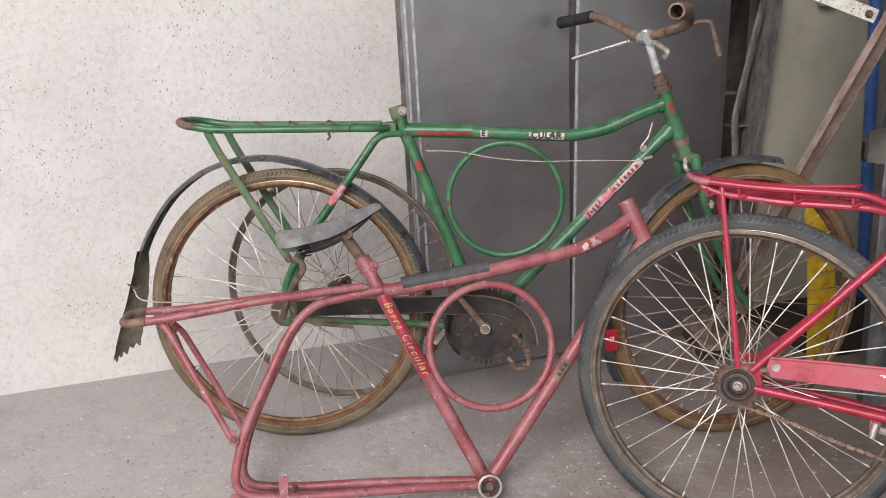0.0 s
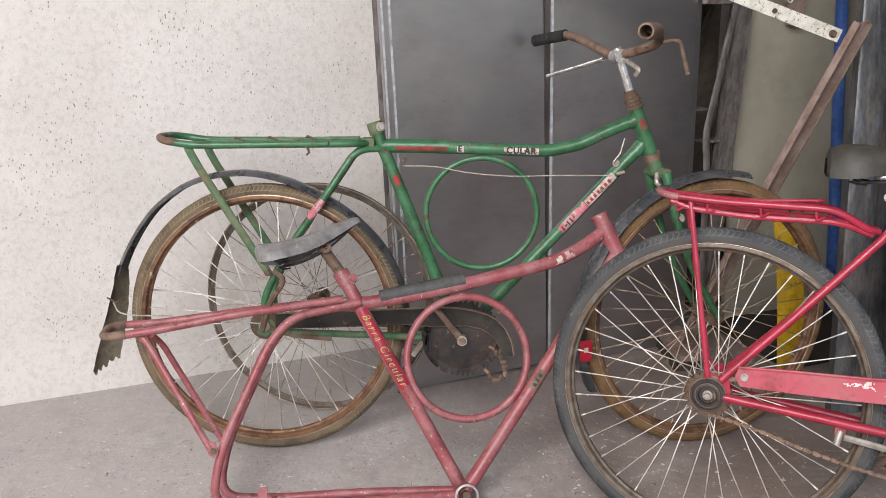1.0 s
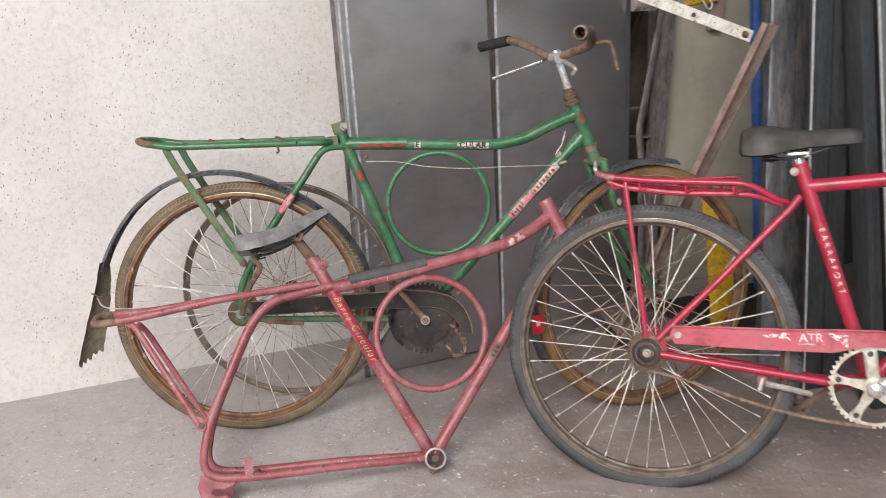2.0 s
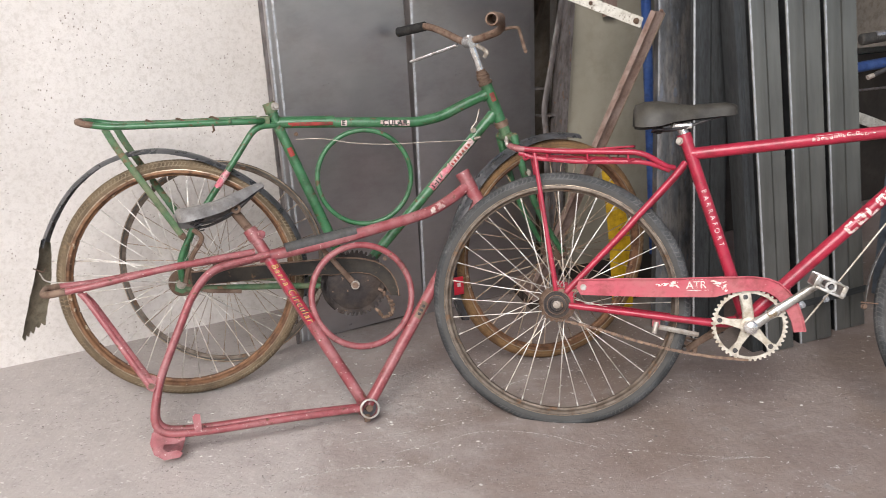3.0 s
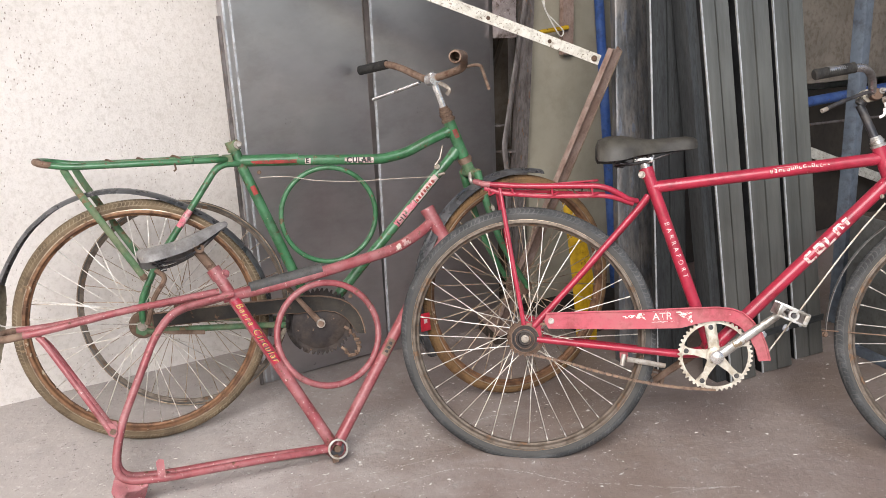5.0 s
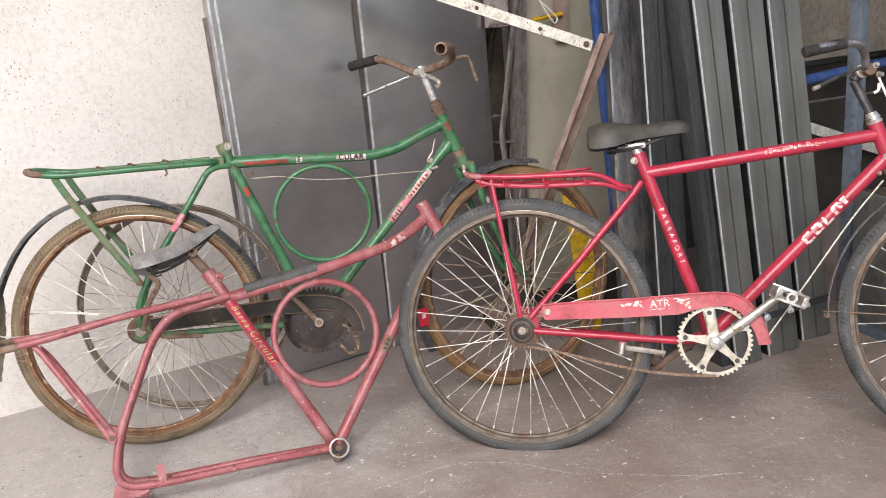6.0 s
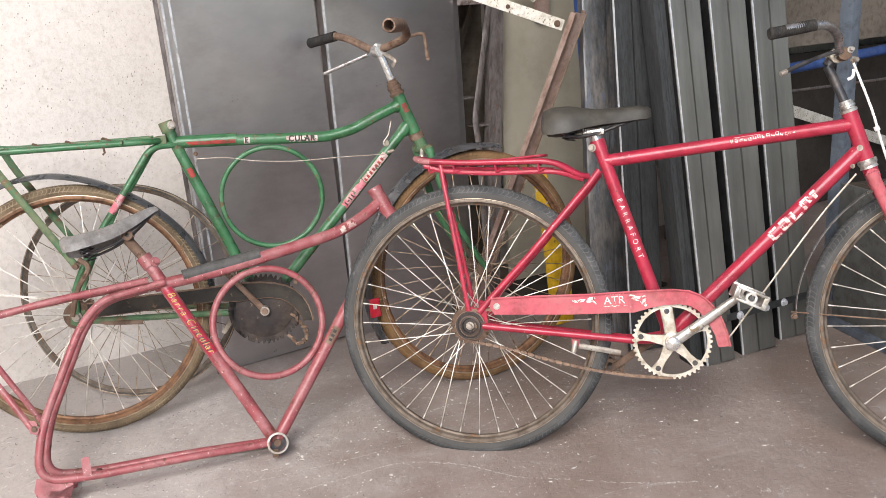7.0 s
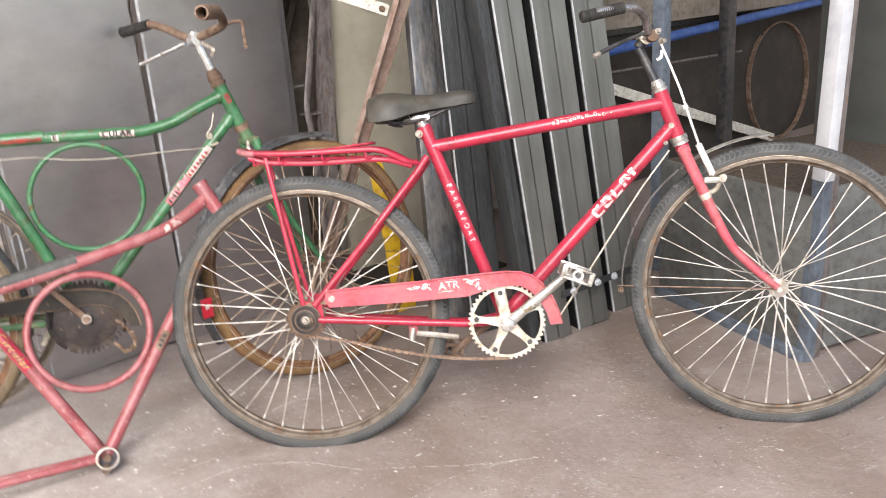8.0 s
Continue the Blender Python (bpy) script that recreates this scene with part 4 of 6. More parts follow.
    top = [(x, z + 0.335) for x, z in ((0.03, 0.038), (0.2, 0.042), (0.345, 0.043), (0.43, 0.045), (0.475, 0.041), (0.51, 0.034), (0.54, 0.024), (0.562, 0.010), (0.58, -0.010), (0.593, -0.036), (0.599, -0.060), (0.601, -0.082))]
    low = [(x, z + 0.335) for x, z in ((0.578, -0.078), (0.568, -0.060), (0.556, -0.040), (0.540, -0.022), (0.520, -0.010), (0.49, -0.003), (0.45, -0.002), (0.41, -0.004), (0.36, 0.004), (0.2, 0.002), (0.03, 0.0))]
    part("chain_guard", plate(top + low, -0.073, -0.066), guard_dark, b, "dirty black chain guard")
    part("chain_guard_edge", tube([(x, -0.074, z) for x, z in top], 0.0024, 6), rust_tan, b)
    part("chain_guard_edge", tube([(x, -0.074, z) for x, z in low], 0.0013, 6), rust, b)
    part("guard_screw", bolt((0.566, -0.07, 0.365), (0, -1, 0), 0.004, 0.004), rust_tan, b)
    ring = part("chainwheel", plate([(c.x + x, c.z + z) for x, z in gear(0.0965, 0.0865, 44)], -0.062, -0.058), ring_dark, b, "greasy dark chainwheel with worn teeth")
    part("disc", lathe([(0.078, 0.0), (0.079, -0.003), (0.07, -0.006), (0.02, -0.008), (0.0, -0.008)], 40, close=False, at=(c.x, -0.0585, c.z)), ring_dark, ring)
    part("axle", tube([c + Vector((0, -0.02, 0)), c + Vector((0, -0.092, 0))], 0.0085, 14, up=(0, 0, 1)), rust_tan, b)
    part("boss", tube([c + Vector((0, -0.070, 0)), c + Vector((0, -0.088, 0))], 0.0125, 16, up=(0, 0, 1)), rim_grey, b)
    part("crank", tube([c + Vector((0, -0.08, 0)), P(0.377, 0.095, -0.086)], [0.0085, 0.0065], 10, flat=0.7), rust_tan, b, "dull rusty crank arm")
    part("crank_end", bolt(P(0.377, 0.095, -0.08), (0, -1, 0), 0.009, 0.014), rust, b)
    part("crank", tube([c + Vector((0, 0.08, 0)), P(0.560, -0.128, 0.086)], [0.0085, 0.0065], 10, flat=0.7), rust, b)
    part("stand_leg", tube([P(0.398, -0.05, 0.05), P(0.352, -0.118, 0.056)], 0.007, 8, flat=0.5), alloy, b, "pale folded stand leg")
    rng2 = random.Random(21)
    for k, q in enumerate(smooth_path([P(0.548, -0.060, -0.072), P(0.575, -0.095, -0.076), P(0.578, -0.125, -0.078), P(0.555, -0.140, -0.078), P(0.535, -0.118, -0.074)], 3)):
        part("chain_link", box((0.015, 0.005, 0.0085), (0, 0, 0), Matrix.Translation(q) @ pose(0, 0, 0, rng2.uniform(-25, 25), 40 + 50 * math.sin(k * 1.3), rng2.uniform(-20, 20)), bevel=0.0015), rust if k % 3 else chain_rust, b)
    part("brake_wire", tube(smooth_path([P(0.345, 0.380, -0.018), P(0.42, 0.377, -0.02), P(0.5, 0.361, -0.022), P(0.6, 0.351, -0.022), P(0.72, 0.350, -0.02), P(0.845, 0.347, -0.016)], 6), 0.0013, 6), alloy, b, "slack bare brake wire")
    part("wire_clip", bolt(P(0.345, 0.394, -0.014), (0, -1, 0), 0.004, 0.006), rust, b)
    # brake linkage by the head
    part("linkage", tube([P(0.872, 0.435, -0.016), P(0.862, 0.40, -0.018), P(0.846, 0.38, -0.018)], 0.0026, 8), rim_grey, b)
    part("linkage", tube([P(0.872, 0.355, -0.018), P(0.853, 0.351, -0.018)], 0.005, 10), rim_grey, b)
    part("linkage_bolt", bolt(P(0.852, 0.376, -0.014), (0.1, -1, 0), 0.006, 0.007), alloy, b)
    # headset, stem, handlebar, fork
    part("headset_cup", lathe([(0.011, -0.014), (0.0205, -0.014), (0.0215, -0.006), (0.0175, -0.005), (0.0175, 0.003), (0.0198, 0.004), (0.0198, 0.012), (0.0165, 0.0135), (0.0165, 0.022), (0.0135, 0.0235), (0.0135, 0.031), (0.011, 0.031)], 20, axis="Z"), rust, b, "rusty headset nut").matrix_local = Matrix.Translation(ht) @ (-hd).to_track_quat("Z", "Y").to_matrix().to_4x4()
    part("headset_cup", lathe([(0.012, -0.01), (0.021, -0.008), (0.0215, 0.0), (0.019, 0.01), (0.012, 0.01)], 20, axis="Z"), rust_tan, b).matrix_local = Matrix.Translation(hb) @ hd.to_track_quat("Z", "Y").to_matrix().to_4x4()
    st = P(0.856, 0.632)
    part("stem", tube([ht, st], 0.0108, 14), chrome, b, "worn chrome handlebar stem")
    part("stem_clamp", tube([st + Vector((0.004, -0.022, -0.006)), st + Vector((-0.004, 0.022, -0.006))], 0.017, 14, up=(0, 0, 1)), chrome, b)
    part("stem_cap", tube([st, st - hd * 0.014], [0.013, 0.011], 14), chrome, b)
    L = smooth_path([P(0.86, 0.628, -0.005), P(0.848, 0.632, 0.07), P(0.80, 0.668, 0.15), P(0.765, 0.685, 0.20), P(0.74, 0.684, 0.232)], 7)
    Rr = smooth_path([P(0.86, 0.628, 0.005), P(0.885, 0.636, -0.06), P(0.915, 0.65, -0.12), P(0.90, 0.672, -0.19), P(0.868, 0.676, -0.26)], 7)
    bar = part("handlebar", tube(L[::-1] + Rr[1:], 0.0108, 14, up=(0, 0, 1)), rust_tan, b, "rust-coloured swept handlebar")
    g1, g0 = P(0.762, 0.686, 0.205), P(0.692, 0.676, 0.29)
    bm, mg = ribbed(g0, g1, 0.0132, 16, 0.0014)
    part("grip", bm, grip_rubber, bar, "ribbed black rubber grip").matrix_local = mg
    g1, g0 = P(0.893, 0.674, -0.205), P(0.845, 0.668, -0.315)
    part("grip", lathe([(0.0125, 0.0), (0.0165, 0.001), (0.0185, 0.02), (0.0175, 0.07), (0.0165, 0.118), (0.012, 0.119), (0.012, 0.012)], 18, axis="Z"), rust_tan, bar, "hollow rust-brown grip sleeve").matrix_local = Matrix.Translation(g0) @ (g1 - g0).to_track_quat("Z", "Y").to_matrix().to_4x4()
    part("brake_lever", tube([P(0.84, 0.622, 0.10), P(0.725, 0.583, 0.28)], 0.0054, 10), chrome, bar, "straight bright brake lever rod")
    part("brake_lever", tube(fillet([P(0.895, 0.645, -0.10), P(0.945, 0.655, -0.14), P(0.957, 0.652, -0.16), P(0.935, 0.585, -0.30)], 0.02, 4), 0.0045, 10), rust_tan, bar, "rusty bent brake lever")
    part("lever_bracket", tube(smooth_path([P(0.87, 0.615, -0.03), P(0.89, 0.595, -0.06), P(0.885, 0.58, -0.05)], 4), 0.006, 8, flat=0.5), rim_grey, bar)
    # steered front end
    hubw = Vector((0.610, 0.020, 0.3335))
    nf = Vector((0.225, -1, 0.085)).normalized()
    mw = inv @ basis(hubw, nf)
    wheel(b, mw, 0.336, 0.0180, tyre_rust, rim_rust, spoke_rust, rust, phase=0.1, tyre_label="ochre dust-covered tyre", rim_label="rusty steel rim", hub_r=0.015, hub_w=0.042, squash=basis(hubw, nf))
    crown = P(0.957, 0.35)
    part("fork_crown", tube([hb, crown], 0.0165, 16), olive_green_paint, b)
    part("fork_shoulder", tube([mw.to_3x3() @ Vector((0, -0.042, 0)) + crown, mw.to_3x3() @ Vector((0, 0.042, 0)) + crown], 0.014, 12, up=(0, 0, 1)), olive_green_paint, b)
    for s in (-1, 1):
        off = mw.to_3x3() @ Vector((0, 0.043 * s, 0))
        end = mw @ Vector((0, 0.052 * s, 0))
        a = crown + off
        mid = a.lerp(end, 0.62) + mw.to_3x3() @ Vector((-0.022, 0, 0.0))
        part("fork_blade", tube(smooth_path([a + (crown - hb).normalized() * -0.006, a.lerp(mid, 0.5) + mw.to_3x3() @ Vector((-0.006, 0, 0)), mid, end], 6), [0.0125 - 0.0048 * i / 18 for i in range(19)], 10), green_paint, b)
    part("fork_bolt", bolt(crown + mw.to_3x3() @ Vector((0.026, -0.06, -0.105)), (0.2, -1, 0), 0.008, 0.01), alloy, b)
    fr = part("front_mudguard", mudguard(lambda a: 0.357 - 0.004 * math.cos(radians(2 * (a - 130))), 74, 206, 0.030, 0.013), fender_black, b, "dusty black front mudguard")
    fr.matrix_local = mw
    st = part("reflector_sticker", box((0.030, 0.003, 0.052), (-0.342, -0.032, -0.045), bevel=0.001), red_sticker, b, "red sticker with a small white mark")
    st.matrix_local = mw
    mk = part("mark", box((0.010, 0.0015, 0.012), (-0.342, -0.0342, -0.042)), letter_white, st)
    part("crown_bracket", tube(fillet([crown + Vector((-0.006, -0.02, 0.0)), crown + Vector((-0.012, -0.035, -0.02)), crown + Vector((0.0, -0.03, -0.03))], 0.01), 0.006, 8), rim_grey, b)
    # badges and lettering
    part("label", wrap(P(0.5, 0.418), P(0.66, 0.409), 0.0148, 0.085, 0.168, -0.010, 0.006, F), sticker_white, b, "torn pale label with dark letters")
    lettering("CULAR", 0.0205, P(0.5, 0.418), P(0.66, 0.409), 0.0148, 0.091, F, letter_dark, b, spacing=1.12, b_off=-0.001, bold=0.0009)
    lettering("E", 0.0185, P(0.455, 0.42), P(0.6, 0.413), 0.0148, 0.020, F, letter_dark, b, b_off=-0.001, bold=0.0008)
    part("label", wrap(P(0.455, 0.42), P(0.6, 0.413), 0.0148, 0.018, 0.034, -0.010, 0.006, F), sticker_white, b)
    d0, d1 = P(0.918, 0.42), bb
    part("label", wrap(d0, d1, 0.0148, 0.10, 0.195, -0.010, 0.010, F), sticker_white, b, "worn pink and white label")
    part("label", wrap(d0, d1, 0.0148, 0.197, 0.285, -0.012, 0.010, F), sticker_pink, b, "worn pink label with dark letters")
    marks([(0.115 + 0.012 * k, 0.122 + 0.012 * k, -0.004, 0.005) for k in range(7)], d0, d1, 0.0148, F, under_red, b)
    marks([(0.246, 0.250, -0.006, 0.006), (0.256, 0.260, -0.006, 0.006), (0.262, 0.270, -0.002, 0.001), (0.274, 0.278, -0.006, 0.006)], d0, d1, 0.0148, F, letter_dark, b)
    for q0, q1, a in ((P(0.294, 0.427), bb, 0.075), (ht, hb, 0.04)):
        part("badge", wrap(q0, q1, 0.0148 if a > 0.05 else 0.0172, a, a + 0.026, -0.005, 0.009, F), under_red, b)
    return b


green_bicycle()


# ---- loose wheel behind the green bicycle ----
def loose_wheel():
    m = basis((0, 0, 0), (-0.20, -1, 0.12))
    m.translation = Vector((-0.374, 0.272, 0.3155)) - m.to_3x3() @ Vector((0, 0, 0.316))
    t = thing("spare_wheel", m, "loose spoked wheel with thin dark tyre behind the green bicycle", "wheel")
    wheel(t, Matrix.Translation((0, 0, 0.316)), 0.316, 0.0068, tyre_dark, rim_steel, spoke_rust, rust, phase=0.6, spoke_r=0.0011, tread=0.0005, hub_r=0.014, missing=(5, 6))


loose_wheel()


# ---- faded red frame ----
def red_frame():
    n = Vector((0.083, -1, 0.387)).normalized()
    m = basis((0, 0, 0), n)
    H = 0.338
    m.translation = Vector((-0.001, -0.155, 0.316)) - m.to_3x3() @ Vector((0, 0, H))
    b = thing("stripped_bicycle", m, "bare faded red bicycle frame with saddle and rack, no wheels", "bicycle frame")
    Q = lambda u, v, y=0.0: Vector((u, y, v + H))
    F = (0, -1, 0)
    bb, top = Q(-0.027, -0.300), Q(-0.272, 0.205)
    part("seat_tube", tube([bb, top], 0.0155, 14), pink_paint, b)
    part("seat_clamp", tube([Q(-0.262, 0.184), Q(-0.276, 0.212)], 0.0185, 14), pink_paint, b)
    part("clamp_bolt", bolt(Q(-0.250, 0.193, -0.012), (0.4, -1, 0.1), 0.008, 0.014), pink_paint, b)
    post = part("seat_post", tube([top, Q(-0.312, 0.268)], 0.0125, 12), rust, b, "rusty seat post")
    tt = smooth_path([Q(0.345, 0.272), Q(0.29, 0.238), Q(0.215, 0.206), Q(0.11, 0.185), Q(0.0, 0.166), Q(-0.12, 0.148), Q(-0.26, 0.134)], 6)
    part("top_tube", tube(tt, 0.0152, 14), pink_paint, b)
    part("black_sleeve", tube([Q(0.005, 0.175, -0.002), Q(-0.19, 0.148, -0.002)], 0.0165, 12, flat=0.95), sleeve_grey, b, "split black sleeve over the top tube")
    part("head_tube", tube([Q(0.333, 0.305), Q(0.372, 0.210)], 0.0195, 16), pink_paint, b)
    part("head_cup", tube([Q(0.331, 0.310), Q(0.335, 0.300)], 0.021, 16), pink_paint, b)
    part("down_tube", tube([bb, Q(0.366, 0.214)], 0.0155, 14), pink_paint, b)
    for s in (-1, 1):
        y0, y1 = 0.018 * s, 0.056 * s
        pts = [Q(-0.235, 0.139, y0), Q(-0.385, 0.118, 0.034 * s), Q(-0.438, 0.062, 0.045 * s), Q(-0.548, -0.155, y1), Q(-0.572, -0.272, y1), Q(-0.46, -0.285, y1), Q(-0.25, -0.288, 0.045 * s), Q(-0.045, -0.297, 0.024 * s)]
        part("stay", tube(fillet(pts, 0.055), 0.0098, 10), pink_paint, b)
        part("dropout", plate([(x, H + z) for x, z in ((-0.572, -0.266), (-0.50, -0.283), (-0.496, -0.294), (-0.520, -0.302), (-0.545, -0.299), (-0.552, -0.308), (-0.543, -0.318), (-0.518, -0.317), (-0.506, -0.326), (-0.514, -0.336), (-0.550, -0.337), (-0.573, -0.320), (-0.580, -0.292))], y1 - 0.003, y1 + 0.003), pink_paint, b)
        part("rack_leg", tube(fillet([Q(-0.70, 0.096, 0.05 * s), Q(-0.685, 0.075, 0.055 * s + max(0, s) * 0.03), Q(-0.566, -0.150, 0.068 * s + max(0, s) * 0.03)], 0.03), 0.0072, 10, flat=0.7), pink_paint, b)
        part("leg_foot", plate([(-0.578, H - 0.13), (-0.556, H - 0.135), (-0.55, H - 0.158), (-0.558, H - 0.168), (-0.57, H - 0.160)], 0.066 * s + max(0, s) * 0.03, 0.071 * s + max(0, s) * 0.03), pink_paint, b)
        part("foot_bolt", bolt(Q(-0.560, -0.153, 0.071 * s + max(0, s) * 0.03), (0, s, 0), 0.005, 0.006), rust_tan, b)
    rk = fillet([Q(-0.272, 0.149, -0.03), Q(-0.5, 0.130, -0.056), Q(-0.68, 0.106, -0.062), Q(-0.76, 0.100, -0.056), Q(-0.786, 0.101, -0.03), Q(-0.786, 0.120, 0.03), Q(-0.76, 0.124, 0.056),
                 Q(-0.68, 0.124, 0.062), Q(-0.5, 0.138, 0.056), Q(-0.30, 0.147, 0.03)], 0.03, 4)
    r = part("rack", tube(rk, 0.0088, 10, up=(0, 0, 1)), pink_paint, b, "faded red luggage rack, bare at the end")
    part("bare_end", tube(fillet([Q(-0.73, 0.102, -0.06), Q(-0.76, 0.100, -0.056), Q(-0.786, 0.101, -0.03), Q(-0.786, 0.120, 0.03), Q(-0.76, 0.124, 0.05)], 0.03, 4), 0.0092, 10, up=(0, 0, 1)), rust_tan, r)
    part("bracket_tab", plate([(-0.472, H - 0.28), (-0.455, H - 0.28), (-0.455, H - 0.240), (-0.466, H - 0.236), (-0.474, H - 0.242)], -0.066, -0.062), pink_paint, b)
    part("chain_stay_bridge", tube([Q(-0.45, -0.286, -0.054), Q(-0.45, -0.286, 0.054)], 0.008, 8, up=(0, 0, 1)), pink_paint, b)
    part("bottom_bracket", lathe([(0.0225, -0.037), (0.0255, -0.036), (0.0255, 0.036), (0.0225, 0.037)], 24, at=tuple(bb)), pink_paint, b)
    part("bracket_cup", lathe([(0.0215, -0.039), (0.0265, -0.0385), (0.0265, -0.033), (0.0215, -0.033)], 24, at=tuple(bb)), rim_grey, b, "bare steel bracket cup")
    part("bearing", lathe([(0.0225, 0.0), (0.0225, 0.004), (0.0, 0.006)], 20, close=False, at=tuple(bb - Vector((0, 0.012, 0)))), dark_steel, b)
    part("axle_stub", tube([bb - Vector((0, 0.034, 0)), bb], 0.009, 14, up=(0, 0, 1)), rust, b)
    part("cable_lug", box((0.016, 0.01, 0.02), bb + Vector((-0.008, -0.025, -0.024)), bevel=0.002), rust, b)
    loop = [Q(0.1375 * math.cos(a), 0.1375 * math.sin(a)) for a in [2 * math.pi * k / 64 for k in range(64)]]
    part("round_bar", tube(loop, 0.0088, 12, closed=True), pink_paint, b, "round faded red bar inside the frame")
    # saddle
    ms = Matrix.Translation(Q(-0.453, 0.246)) @ pose(0, 0, 0, 0, -15.5, 0)
    sd = part("saddle", saddle_mesh(0.242, [(0.0, 0.050, 0.024, 0.028), (0.02, 0.060, 0.031, 0.039), (0.06, 0.068, 0.034, 0.046), (0.14, 0.074, 0.028, 0.044), (0.30, 0.072, 0.022, 0.041), (0.45, 0.054, 0.020, 0.039),
                                          (0.60, 0.038, 0.022, 0.036), (0.78, 0.028, 0.025, 0.029), (0.92, 0.023, 0.026, 0.020), (0.975, 0.018, 0.024, 0.015), (0.995, 0.012, 0.020, 0.010)]), grey_plastic, b, "worn grey plastic saddle")
    sd.matrix_local = ms
    for s in (-1, 1):
        part("saddle_rail", tube(smooth_path([(0.03, 0.05 * s, -0.006), (0.06, 0.04 * s, -0.028), (0.13, 0.022 * s, -0.026), (0.19, 0.014 * s, -0.006), (0.225, 0.008 * s, 0.012)], 5), 0.0035, 8), dark_steel, sd)
        part("coil_spring", coil((0.05, 0.04 * s, -0.034), (0.05, 0.04 * s, 0.0), 0.012, 4, 0.002), dark_steel, sd)
    part("saddle_clamp", lathe([(0.005, -0.026), (0.013, -0.024), (0.013, 0.024), (0.005, 0.026)], 16, at=(0.148, 0, -0.020)), rust, sd)
    part("loose_strut", tube(smooth_path([Q(-0.418, 0.22, -0.05), Q(-0.40, 0.195, -0.056), Q(-0.43, 0.15, -0.05), Q(-0.452, 0.09, -0.03)], 5), 0.0065, 8), rust, b, "rusty bent strut hanging below the saddle")
    # script along the seat tube
    t0, t1 = Q(-0.236, 0.13), bb
    part("label", wrap(t0, t1, 0.0155, 0.008, 0.205, -0.012, 0.012, F, lift=0.0004), red_paint, b, "red label strip with gold script")
    lettering("Barra Circular", 0.027, t0, t1, 0.0155, 0.018, F, letter_dark, b, name="lettering", spacing=1.13, shear=0.35, lift=0.0010)
    lettering("Barra Circular", 0.0235, t0, t1, 0.0155, 0.019, F, letter_gold, b, name="lettering", spacing=1.3, shear=0.35, lift=0.0015)
    part("label", wrap(bb, Q(0.366, 0.214), 0.0155, 0.275, 0.325, -0.009, 0.010, F), rust_tan, b, "worn ochre label")
    marks([(0.284, 0.291, -0.003, 0.005), (0.296, 0.303, -0.004, 0.005), (0.308, 0.316, -0.003, 0.005)], bb, Q(0.366, 0.214), 0.0155, F, letter_dark, b)
    part("bare_patch", wrap(Q(0.215, 0.206), Q(0.29, 0.238), 0.0152, 0.005, 0.05, -0.012, 0.008, F, lift=0.0009), scraped_white, b, "scraped pale patch")
    return b


red_frame()


